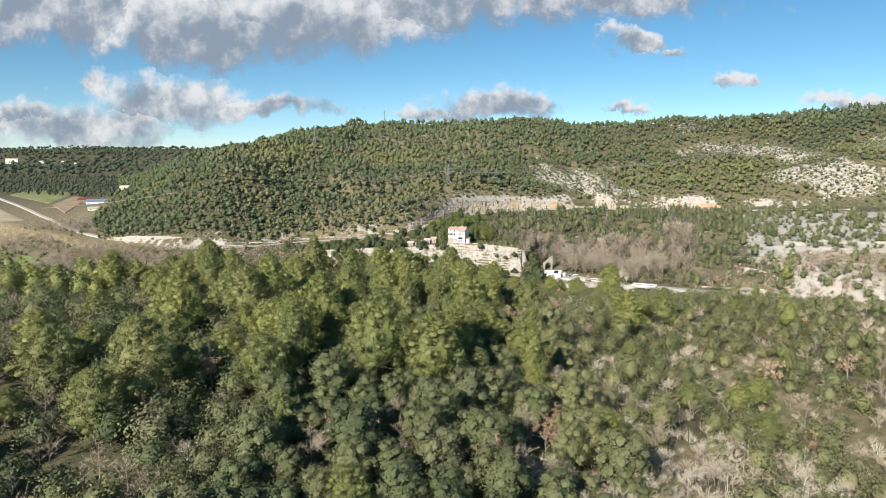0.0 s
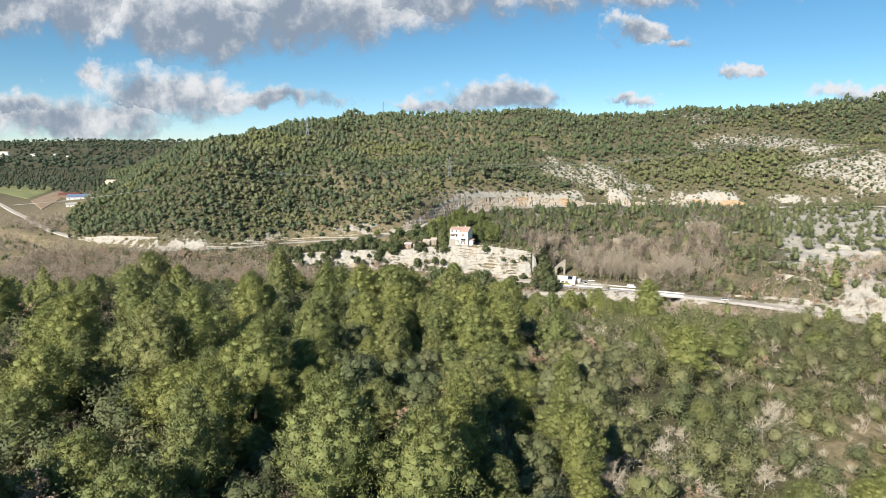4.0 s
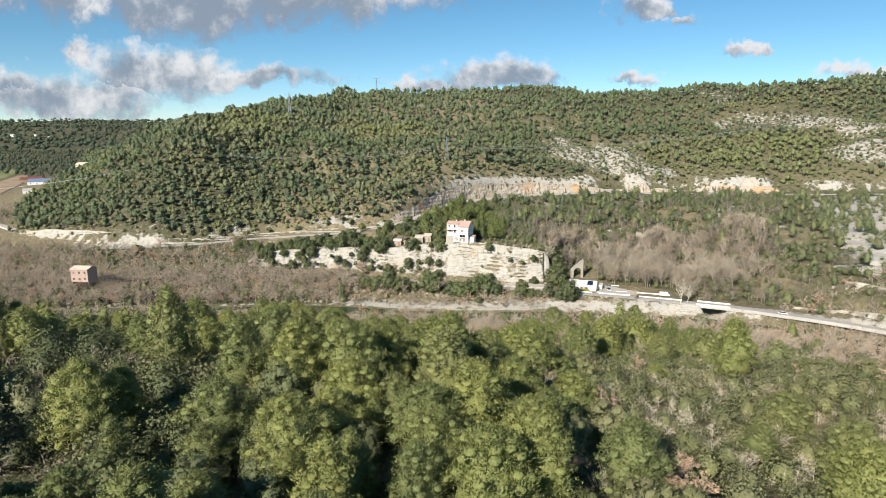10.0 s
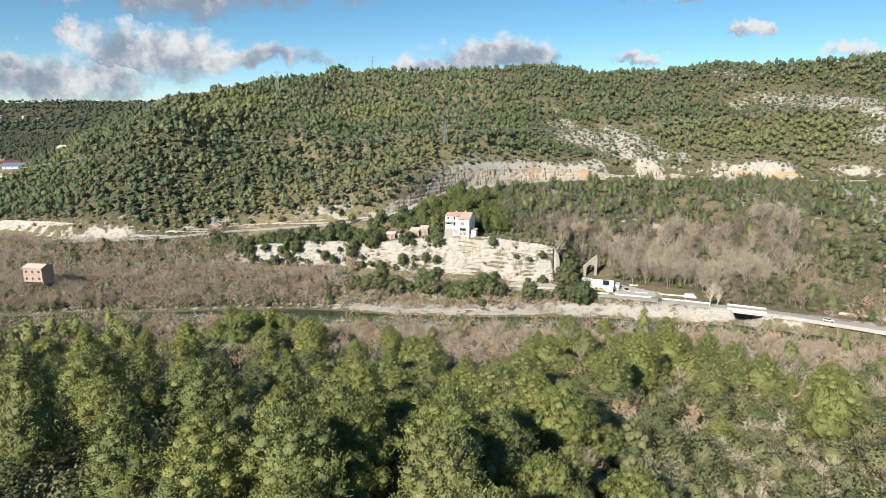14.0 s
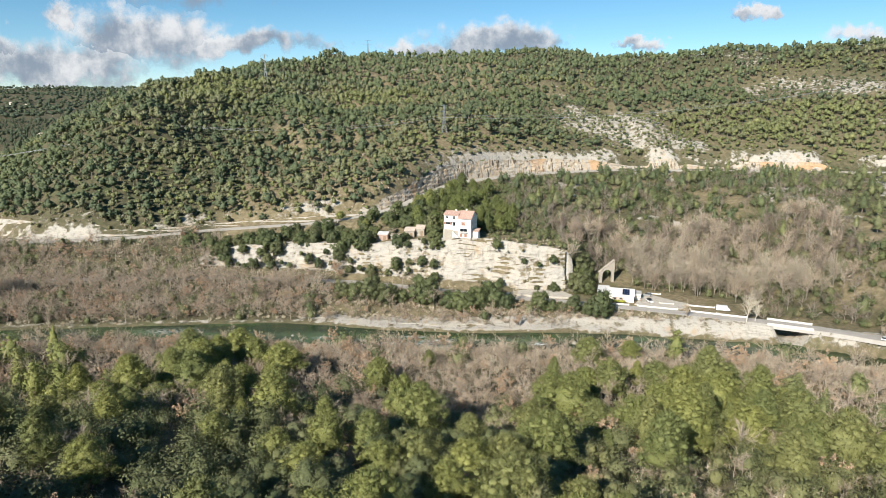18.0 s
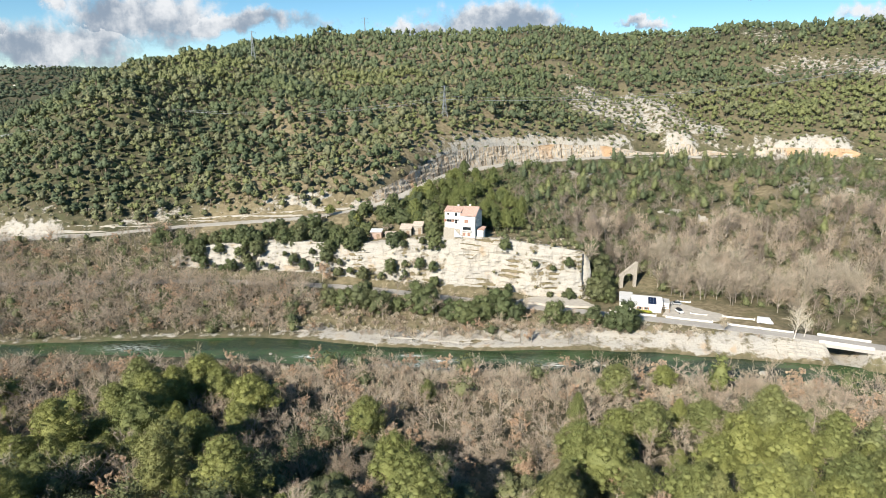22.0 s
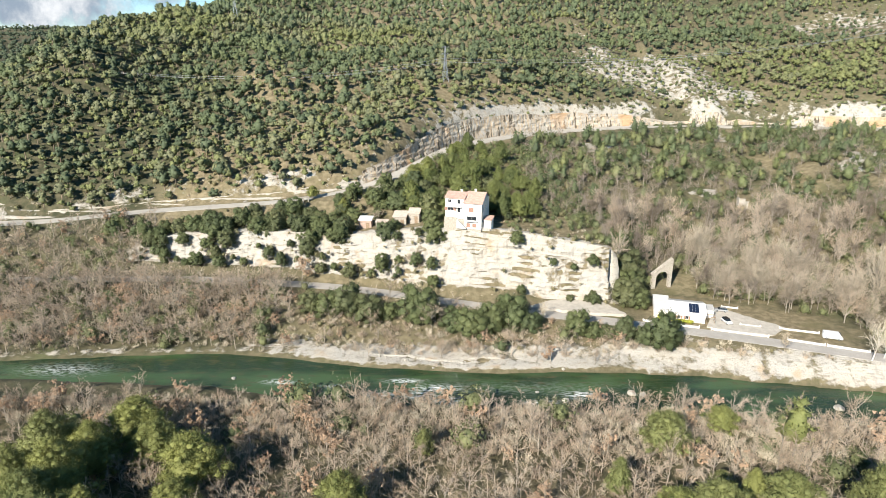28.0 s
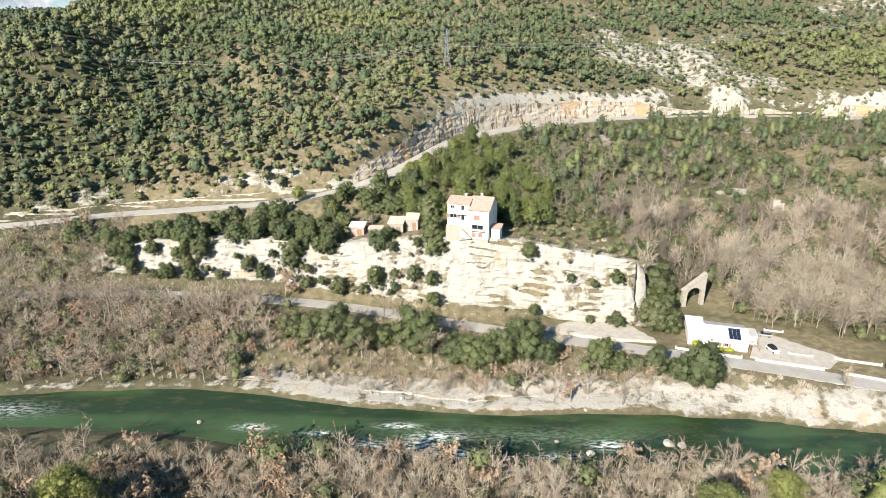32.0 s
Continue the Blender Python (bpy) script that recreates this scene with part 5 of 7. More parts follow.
# ---- rock faces ----
def rock_face(name, label, xs, foot_of, low_of, high_of, run_of, rows, rough=1.0, mat=None, grassy=0.0, ledge=1.7, seed=0):
    """A weathered bedded face: rows of points up the rock, pushed in and out by its beds and joints."""
    p = np.stack([xs, foot_of(xs)], -1)
    t = np.gradient(p, axis=0)
    t /= np.linalg.norm(t, axis=1)[:, None]
    inward = np.stack([-t[:, 1], t[:, 0]], -1)
    along = np.concatenate([[0], np.cumsum(np.linalg.norm(np.diff(p, axis=0), axis=1))])
    f = np.linspace(0, 1, rows)
    A, Fv = np.meshgrid(along, f, indexing="ij")
    lo, hi, run = low_of(xs)[:, None], high_of(xs)[:, None], run_of(xs)[:, None]
    z = lo + (hi - lo) * Fv + 0.5 * fbm(A, Fv * 9, 7, 3, seed + 4) * np.sin(np.pi * Fv)
    bed = z / ledge + 0.5 * fbm(A, z * 0, 30, 2, seed)
    stepped = (np.floor(bed) + sstep(0.0, 0.35, bed - np.floor(bed))) * ledge
    back = run * np.clip((stepped - lo) / np.maximum(hi - lo, 0.1), 0, 1) * 0.75 + run * Fv * 0.25
    joints = vnoise(A / 2.1, np.floor(bed) * 7.3, seed + 1) - 0.5
    push = rough * (1.5 * fbm(A, z * 1.5, 9, 4, seed + 2) + 0.9 * joints + 0.6 * fbm(A * 1.0, z * 3, 1.7, 2, seed + 3))
    push = push * (0.35 + 0.65 * np.sin(np.pi * np.clip(Fv, 0.0, 0.92)))
    off = back - push
    v = np.stack([p[:, 0:1] + inward[:, 0:1] * off, p[:, 1:2] + inward[:, 1:2] * off, z], -1)
    veg = np.clip(1.0 - grassy * sstep(-0.05, 0.12, fbm(A, z * 2, 12, 4, seed + 6)), 0, 1)
    shelf = sstep(0.40, 0.30, bed - np.floor(bed)) * sstep(-0.02, 0.10, fbm(A, z, 8, 3, seed + 8)) * min(1.0, grassy * 2)
    veg = np.clip(veg - 0.75 * shelf, 0, 1)
    ob = new(name, mesh_from(name, v.reshape(-1, 3), sheet(len(xs), rows), [mat or GROUND], [("rock", veg.ravel()), ("grass", np.full(veg.size, 0.7))]))
    return tagged(ob, label, "rock face", kind="structure")


def bluff_foot(x):
    return cliff_line(x)[0] - 0.6 + 12 * np.clip((x - 56) / 6, 0, 1) ** 2


rock_face("cliff", "pale bedded limestone bluff under the house", np.concatenate([np.arange(-122, 54, 0.8), np.arange(54, 62.3, 0.25)]), bluff_foot, lambda x: x * 0 + 5.6,
          lambda x: cliff_line(x)[1] + 0.5 - 7.0 * sstep(56.5, 62, x), lambda x: cliff_line(x)[2] + 1.6, 34, 1.45, None, 0.45, 1.9, 11)
rock_face("rock_cutting", "blasted limestone cutting above the upper road", np.arange(-36, 300, 0.8), lambda x: up_road(x)[0] + 5.6 / road_skew(x), lambda x: up_road(x)[1] - 0.3,
          lambda x: up_road(x)[1] + cutting(x) * (0.9 + 0.25 * fbm(x, x * 0, 16, 3, 8)) + 0.6, lambda x: x * 0 + 2.6, 12, 1.25, CUT_STONE, 0.0, 2.6, 23)
rock_face("earth_bank", "pale eroded bank beside the upper road", np.arange(-320, -38, 1.2), lambda x: up_road(x)[0] + 5.6 / road_skew(x), lambda x: up_road(x)[1] - 0.3,
          lambda x: up_road(x)[1] + cutting(x) * (0.9 + 0.3 * fbm(x, x * 0, 22, 3, 9)) + 0.4, lambda x: 3.5 + 0.3 * cutting(x), 12, 0.9, None, 0.10, 2.2, 29)
# ledges on the eastern slope, one above the other
for k, (off, high, a, b_) in enumerate(((7, 3.2, 172, 330), (19, 3.6, 190, 345), (33, 2.6, 205, 360), (47, 3.4, 214, 372), (66, 2.8, 232, 385), (88, 3.6, 246, 395), (112, 2.6, 262, 395))):
    def ledge_line(x, off=off, k=k):
        return low_road(x) + off * 1.35 + 9 * fbm(x, x * 0, 40, 3, 231 + k)
    rock_face("rock_ledge", "bedded pale limestone ledge on the eastern slope", np.arange(a, b_, 1.0), ledge_line, lambda x, g=ledge_line: ground_at(x, g(x)) - 0.8,
              lambda x, g=ledge_line, h=high: ground_at(x, g(x)) + h * (0.75 + 1.1 * fbm(x, x * 0, 22, 3, 241)), lambda x: x * 0 + 2.4, 9, 1.0, None, 0.25, 1.1, 51 + 7 * k)
# ledges along the water
rock_face("shore_ledge", "water-worn limestone ledge at the river's edge", np.arange(-62, 108, 0.8), lambda x: far_bank(x) + 0.3, lambda x: x * 0 - 0.4,
          lambda x: 1.35 + 1.3 * fbm(x, x * 0, 15, 3, 14), lambda x: 5.5 + 7 * fbm(x, x * 0, 12, 2, 15), 12, 0.9, None, 0.35, 0.55, 37)
rock_face("road_bank", "broken limestone bank under the road", np.arange(40, 128, 0.8), lambda x: low_road(x) - 9.5, lambda x: x * 0 + 1.6,
          lambda x: x * 0 + 5.5, lambda x: x * 0 + 4.6, 12, 0.7, None, 0.45, 0.9, 41)

# ---- clouds, on a far backdrop ----
m, n, l, b = material("cloud_cover")
w = n.new("ShaderNodeSeparateXYZ")
l.new(coords(n), w.inputs[0])
warp = n.new("ShaderNodeTexNoise")
warp.inputs["Scale"].default_value, warp.inputs["Detail"].default_value, warp.inputs["Roughness"].default_value = 0.0022, 7, 0.66
l.new(coords(n), warp.inputs["Vector"])
bent = n.new("ShaderNodeSeparateColor")
l.new(warp.outputs["Color"], bent.inputs[0])
cu = calc(n, l, "ADD", w.outputs[0], calc(n, l, "MULTIPLY_ADD", bent.outputs[0], 900.0, -450.0))
cv = calc(n, l, "ADD", w.outputs[2], calc(n, l, "MULTIPLY_ADD", bent.outputs[1], 420.0, -210.0))
swirl = n.new("ShaderNodeTexNoise")
swirl.inputs["Scale"].default_value, swirl.inputs["Detail"].default_value, swirl.inputs["Roughness"].default_value = 0.0042, 9, 0.62
l.new(coords(n), swirl.inputs["Vector"])
soft = n.new("ShaderNodeTexNoise")
soft.inputs["Scale"].default_value, soft.inputs["Detail"].default_value = 0.0009, 4
l.new(coords(n), soft.inputs["Vector"])
# centre across and up, half width and half height, in thousandths of the distance, and how dense
CLOUDS = [(-640, 250, 190, 62, 1.0), (-400, 208, 150, 52, 1.0), (-210, 232, 190, 50, 1.0), (40, 258, 240, 44, 1.0), (250, 262, 120, 30, 0.9), (-240, 325, 640, 84, 1.0), (-610, 62, 240, 40, 0.72), (-440, 92, 150, 40, 0.78), (-300, 84, 130, 17, 0.8),
          (-690, 80, 62, 22, 0.9), (-575, 122, 44, 20, 0.6), (75, 92, 88, 24, 1.0), (-30, 78, 80, 14, 0.7), (277, 188, 40, 18, 1.0), (333, 166, 42, 13, 0.65), (450, 124, 38, 10, 0.9), (646, 100, 60, 15, 0.95), (295, 88, 30, 8, 0.8)]
cover, height = None, None
for ca, cb, ra, rb, dense in CLOUDS:
    ra, rb = ra * 1.22, rb * 1.25
    da = calc(n, l, "DIVIDE", calc(n, l, "SUBTRACT", cu, ca * 3.7), ra * 3.7)
    db = calc(n, l, "DIVIDE", calc(n, l, "SUBTRACT", cv, cb * 3.7), rb * 3.7)
    k = calc(n, l, "SUBTRACT", dense, calc(n, l, "SQRT", calc(n, l, "ADD", calc(n, l, "MULTIPLY", da, da), calc(n, l, "MULTIPLY", db, db))))
    if cover is None:
        cover, height = k, db
    else:
        over = calc(n, l, "GREATER_THAN", k, cover)
        height = calc(n, l, "ADD", height, calc(n, l, "MULTIPLY", over, calc(n, l, "SUBTRACT", db, height)))
        cover = calc(n, l, "SMOOTH_MAX", cover, k, 0.25)
# billows: bright sunward sides and grey undersides, painted into the glow colour
moved = n.new("ShaderNodeMapping")
moved.inputs["Location"].default_value = (60.0, 0.0, -95.0)
l.new(coords(n), moved.inputs["Vector"])
swirl_up = n.new("ShaderNodeTexNoise")
swirl_up.inputs["Scale"].default_value, swirl_up.inputs["Detail"].default_value, swirl_up.inputs["Roughness"].default_value = 0.0042, 9, 0.62
l.new(moved.outputs[0], swirl_up.inputs["Vector"])
body = calc(n, l, "ADD", cover, calc(n, l, "MULTIPLY_ADD", swirl.outputs["Fac"], 1.7, -0.68))
alpha = ramp(n, l, body, -0.02, 0.58, 0.0, 0.96)
relief = calc(n, l, "MULTIPLY", calc(n, l, "SUBTRACT", swirl.outputs["Fac"], swirl_up.outputs["Fac"]), 2.6)
lit = calc(n, l, "ADD", calc(n, l, "MULTIPLY_ADD", height, 0.55, 0.36), relief)
lit = calc(n, l, "ADD", lit, calc(n, l, "MULTIPLY_ADD", soft.outputs["Fac"], 1.3, -0.65))
lit = calc(n, l, "SUBTRACT", lit, calc(n, l, "MULTIPLY", calc(n, l, "MAXIMUM", calc(n, l, "SUBTRACT", body, 0.55), 0.0), 0.35))
shade = mix(n, l, ramp(n, l, lit, -0.15, 0.85), (0.33, 0.40, 0.50), (0.97, 0.98, 1.0))
glow, clear, both = n.new("ShaderNodeEmission"), n.new("ShaderNodeBsdfTransparent"), n.new("ShaderNodeMixShader")
l.new(shade, glow.inputs[0])
glow.inputs[1].default_value = 0.53
l.new(alpha, both.inputs[0])
l.new(clear.outputs[0], both.inputs[1])
l.new(glow.outputs[0], both.inputs[2])
l.new(both.outputs[0], n["Material Output"].inputs["Surface"])
CLOUD = m
bx, bz = np.meshgrid(np.linspace(-3050, 3050, 9), np.linspace(90, 1500, 5), indexing="ij")
clouds = new("backdrop", mesh_from("backdrop", np.stack([bx, 0 * bx, bz], -1).reshape(-1, 3), sheet(9, 5), [CLOUD]))
clouds.location = (0, 3700, 90.8)
tagged(clouds, "white and grey cumulus clouds over the hills", "clouds", kind="structure")


# ---- building blocks ----
def part(name, mesh, parent, label="", at=None):
    ob = new(name, mesh)
    ob.parent = parent
    if at is not None:
        ob.matrix_local = at
    if label:
        ob["label"] = label
    return ob


def thing(name, label, category, at, group=""):
    root = new(name)
    root.matrix_basis = at
    return tagged(root, label, category, group)


def block(name, mat, *boxes):
    """One mesh of boxes (x0, x1, y0, y1, z0, z1), edges slightly rounded."""
    bm = bmesh.new()
    for x0, x1, y0, y1, z0, z1 in boxes:
        got = bmesh.ops.create_cube(bm, size=1.0, matrix=Matrix.LocRotScale(((x0 + x1) / 2, (y0 + y1) / 2, (z0 + z1) / 2), None, (x1 - x0, y1 - y0, z1 - z0)))
        k = min(x1 - x0, y1 - y0, z1 - z0)
        if k > 0.15:
            bmesh.ops.bevel(bm, geom=list({e for v in got["verts"] for e in v.link_edges}), offset=0.02, segments=1, affect="EDGES")
    me = bpy.data.meshes.new(name)
    bm.to_mesh(me)
    bm.free()
    me.materials.append(mat)
    return me


def pierced(name, mat, width, height, thick, holes):
    """A wall with openings (x0, x1, z0, z1) that go through it; its face lies in y = 0."""
    xs = sorted({0, width, *[h for o in holes for h in o[:2]]})
    zs = sorted({0, height, *[h for o in holes for h in o[2:]]})
    cells = []
    for a, b_ in zip(xs, xs[1:]):
        for c_, d_ in zip(zs, zs[1:]):
            mx, mz = (a + b_) / 2, (c_ + d_) / 2
            if not any(o[0] < mx < o[1] and o[2] < mz < o[3] for o in holes):
                cells.append((a, b_, c_, d_))
    bm = bmesh.new()
    for a, b_, c_, d_ in cells:
        bmesh.ops.create_cube(bm, size=1.0, matrix=Matrix.LocRotScale(((a + b_) / 2, thick / 2, (c_ + d_) / 2), None, (b_ - a, thick, d_ - c_)))
    bmesh.ops.remove_doubles(bm, verts=bm.verts, dist=0.001)
    me = bpy.data.meshes.new(name)
    bm.to_mesh(me)
    bm.free()
    me.materials.append(mat)
    return me


def tiled(name, mat, width, length, rise, pitch=0.30, thick=0.12):
    """A roof plane of rounded tile courses: from the eave at y = 0 up to y = length, z = rise."""
    cols = min(88, max(4, int(width / pitch * 4)))
    rows = min(12, max(3, int(length / 0.45)))
    fx, fy = np.meshgrid(np.linspace(0, 1, cols + 1), np.linspace(0, 1, rows + 1), indexing="ij")
    wave = 0.045 * np.abs(np.sin(fx * width / pitch * np.pi)) + 0.02 * ((fy * rows) % 2)
    top = np.stack([fx * width, fy * length, fy * rise + wave + thick], -1)
    low = np.stack([fx * width, fy * length, fy * rise], -1)
    q = sheet(cols + 1, rows + 1)
    k = (cols + 1) * (rows + 1)
    a = np.arange(k).reshape(cols + 1, rows + 1)
    rim = np.concatenate([a[:, 0], a[-1, 1:], a[-2::-1, -1], a[0, -2:0:-1]])
    nxt = np.roll(rim, -1)
    f = np.concatenate([q, q[:, ::-1] + k, np.stack([rim + k, nxt + k, nxt, rim], 1)])
    return mesh_from(name, np.concatenate([top.reshape(-1, 3), low.reshape(-1, 3)]), f, [mat])


def gable(name, mat, width, eave, top, at_x=0.0, thick=0.25):
    """A three-cornered gable wall in the plane x = at_x, across y."""
    v = [(at_x + s * thick, y_, z_) for s in (0, 1) for y_, z_ in ((0, eave), (width, eave), (width / 2, top))]
    me = bpy.data.meshes.new(name)
    me.from_pydata(v, [], [(0, 2, 1), (3, 4, 5), (0, 1, 4, 3), (1, 2, 5, 4), (2, 0, 3, 5)])
    me.materials.append(mat)
    return me


WHITE_WALL = plain("white_render", (0.80, 0.77, 0.72), 0.85, 0, 0.10, 0.8)
OCHRE_WALL = plain("ochre_render", (0.62, 0.50, 0.36), 0.9, 0, 0.2, 0.8)
PINK_WALL = plain("pink_brick", (0.46, 0.34, 0.28), 0.9, 0, 0.3, 1.2)
STONE_WALL = plain("old_stone", (0.42, 0.38, 0.32), 0.95, 0, 0.4, 2.0, 0.06)
TILES = plain("clay_roof_tiles", (0.54, 0.365, 0.295), 0.85, 0, 0.35, 1.6)
PALE_TILES = plain("faded_roof_tiles", (0.62, 0.52, 0.43), 0.85, 0, 0.3, 1.4)
GREY_ROOF = plain("grey_roof_sheet", (0.52, 0.51, 0.49), 0.6, 0, 0.2, 1.0)
WHITE_ROOF = plain("white_roof_coating", (0.66, 0.65, 0.63), 0.7, 0, 0.1, 0.7)
SHUTTER = plain("brown_shutter_paint", (0.34, 0.20, 0.15), 0.7, 0, 0.2, 3)
FRAME = plain("window_frame_paint", (0.55, 0.52, 0.48), 0.6, 0, 0.15, 3)
CONCRETE = plain("concrete", (0.60, 0.58, 0.55), 0.85, 0, 0.25, 0.9)
STEEL = plain("galvanised_steel", (0.42, 0.44, 0.46), 0.5, 0.6, 0.2, 2)
DARK_PANEL = plain("solar_cell", (0.02, 0.03, 0.06), 0.2, 0, 0.2, 3)
BLUE_ROOF = plain("blue_metal_roof", (0.20, 0.27, 0.40), 0.45, 0.2, 0.2, 0.4)
RED_ROOF = plain("dark_red_roof", (0.20, 0.075, 0.06), 0.7, 0, 0.25, 0.5)
WOOD = plain("weathered_wood", (0.30, 0.22, 0.15), 0.9, 0, 0.35, 2)
CAR_WHITE = plain("white_car_paint", (0.72, 0.73, 0.74), 0.25, 0.1, 0.05, 2)
CAR_SILVER = plain("silver_car_paint", (0.50, 0.51, 0.52), 0.25, 0.5, 0.05, 2)
CAR_BLACK = plain("black_car_paint", (0.02, 0.02, 0.022), 0.2, 0.1, 0.05, 2)
RUBBER = plain("tyre_rubber", (0.025, 0.025, 0.025), 0.9, 0, 0.2, 4)
HEDGE = leaf_material("yellow_hedge_leaves", [(0.30, 0.33, 0.05), (0.36, 0.36, 0.06)])
m, n, l, b = material("window_glass", 0.06)
b.inputs["Base Color"].default_value = (0.02, 0.025, 0.03, 1)
b.inputs["Specular IOR Level"].default_value = 0.6
GLASS = m


def window(parent, name, x, z, w, h, depth, shutters=False, closed=False):
    """A window set back in its opening: frame with a bar and two panes, sill, shutters at the sides or closed."""
    win = part(name, block("window_frame", FRAME, (0, w, 0, 0.06, 0, 0.06), (0, w, 0, 0.06, h - 0.06, h), (0, 0.06, 0, 0.06, 0.06, h - 0.06), (w - 0.06, w, 0, 0.06, 0.06, h - 0.06), (w / 2 - 0.03, w / 2 + 0.03, 0.004, 0.056, 0.06, h - 0.06)), parent, at=pose(x, depth, z))
    for a in (0.06, w / 2 + 0.03):
        part("pane", block("pane", GLASS, (a, a + w / 2 - 0.09, 0.02, 0.035, 0.06, h - 0.06)), win)
    part("window_sill", block("window_sill", CONCRETE, (-0.08, w + 0.08, -depth - 0.10, -0.003, -0.08, -0.002)), win)
    if shutters:
        for a in ((-w / 2 - 0.04, -0.04), (w + 0.04, w * 1.5 + 0.04)) if not closed else ((0.01, w / 2 - 0.01), (w / 2 + 0.01, w - 0.01)):
            k = -depth - 0.06 if not closed else -0.08
            part("shutter", block("shutter", SHUTTER, (a[0], a[1], k, k + 0.05, 0, h)), win, "brown wooden shutter")
    return win


# ---- the villa on the bluff ----
villa = thing("villa", "white three-storey villa with clay tile roofs on the bluff", "house", pose(7.1, 487.8, 27.9, 0, 0, -17))
wl_holes = [(1.0, 2.1, 9.0, 10.0), (4.5, 5.5, 8.6, 10.2), (0.8, 3.0, 6.0, 7.2), (4.5, 5.6, 5.4, 7.3)]
west_wall = part("front_wall", pierced("front_wall", WHITE_WALL, 7.3, 10.7, 0.35, wl_holes), villa, at=pose(-6.7, 0, 0))
for k, (a, b_, c_, d_) in enumerate(wl_holes):
    window(west_wall, "window", a, c_, b_ - a, d_ - c_, 0.2, k == 2)
part("side_wall", block("side_wall", WHITE_WALL, (-6.7, -6.35, 0.352, 9, 0, 10.7)), villa)
part("back_wall", block("back_wall", WHITE_WALL, (-6.348, 0.6, 8.65, 9, 0, 10.7)), villa)
part("gable", gable("gable", WHITE_WALL, 9, 10.7, 12.1, -6.68), villa)
part("roof", tiled("roof", TILES, 7.7, 5.0, 1.45), villa, "clay tile roof", pose(-7.0, -0.5, 10.6))
part("roof", tiled("roof", TILES, 7.7, 5.0, 1.45), villa, "clay tile roof", pose(0.7, 9.5, 10.6, 0, 0, 180))
we_holes = [(1.7, 3.5, 6.1, 7.7), (1.0, 4.6, 3.0, 4.5), (0.9, 2.3, 0.5, 2.0), (3.1, 4.5, 0.5, 2.0)]
east_wall = part("front_wall", pierced("front_wall", WHITE_WALL, 6.4, 9.5, 0.35, we_holes), villa, at=pose(0.6, -1.0, 0))
window(east_wall, "window", 1.7, 6.1, 1.8, 1.6, 0.2, True, True)
window(east_wall, "window", 1.0, 3.0, 3.6, 1.5, 0.3)
window(east_wall, "window", 0.9, 0.5, 1.4, 1.5, 0.2, True, True)
window(east_wall, "window", 3.1, 0.5, 1.4, 1.5, 0.2, True, True)
balcony = part("balcony", block("balcony", CONCRETE, (0.7, 5.1, -1.0, -0.003, 2.75, 2.92)), east_wall)
part("side_wall", block("side_wall", WHITE_WALL, (0.602, 0.95, -0.648, 11, 0, 9.5)), villa)
right_wall = part("side_wall", pierced("side_wall", WHITE_WALL, 11.6, 9.5, 0.35, [(2, 3.2, 6, 7.5), (6, 7.2, 6, 7.5), (2.5, 3.5, 2.6, 4.6)]), villa, at=pose(7.0, -0.648, 0, 0, 0, 90))
for a, c_, w_, h_ in ((2, 6, 1.2, 1.5), (6, 6, 1.2, 1.5), (2.5, 2.6, 1.0, 2.0)):
    window(right_wall, "window", a, c_, w_, h_, 0.2)
part("back_wall", block("back_wall", WHITE_WALL, (0.952, 6.648, 10.65, 11, 0, 9.5)), villa)
part("gable", gable("gable", WHITE_WALL, 12, 9.5, 12.2, 6.7), villa, at=pose(0, -1, 0))
part("gable", gable("gable", WHITE_WALL, 12, 9.5, 12.2, 0.64), villa, at=pose(0, -1, 0))
part("roof", tiled("roof", TILES, 7.2, 6.6, 2.95), villa, "clay tile roof", pose(0.25, -1.6, 9.35))
part("roof", tiled("roof", TILES, 7.2, 6.6, 2.95), villa, "clay tile roof", pose(7.45, 11.6, 9.35, 0, 0, 180))
for cx, cy, z0, z1 in ((-2.4, 4.9, 11.6, 12.7), (2.6, 6.0, 11.6, 12.9)):
    ch = part("chimney", block("chimney", WHITE_WALL, (cx, cx + 0.7, cy, cy + 0.7, z0, z1)), villa)
    part("chimney_cap", block("chimney_cap", CONCRETE, (cx - 0.1, cx + 0.8, cy - 0.1, cy + 0.8, z1, z1 + 0.12)), ch)
part("awning", block("awning", CONCRETE, (-3.6, -0.6, -1.3, -0.003, 7.5, 7.62)), villa)
part("terrace", block("terrace", STONE_WALL, (-6.9, 0.55, -1.0, -0.003, -2, 3.2)), villa, "pale stone terrace wall")
part("parapet", block("parapet", STONE_WALL, (-6.9, -2.2, -1.0, -0.85, 3.202, 3.8)), villa)
for k in range(11):
    part("step", block("step", CONCRETE, (-1.9 + k * 0.32, -1.58 + k * 0.32, -2.0, -1.002, 0, 3.15 - k * 0.27)), villa)
part("annex", block("annex", WHITE_WALL, (7.36, 10.2, 1.0, 4.6, -0.6, 3.1)), villa)
part("annex_roof", tiled("annex_roof", TILES, 3.2, 4.2, 0.7), villa, "clay tile lean-to roof", pose(7.36, 0.7, 3.1))
part("post", block("post", WOOD, (10.0, 10.15, -0.6, -0.45, -0.6, 2.4)), villa)
part("footing", block("footing", STONE_WALL, (-6.65, 6.95, -0.9, 10.9, -4.0, -0.01)), villa)


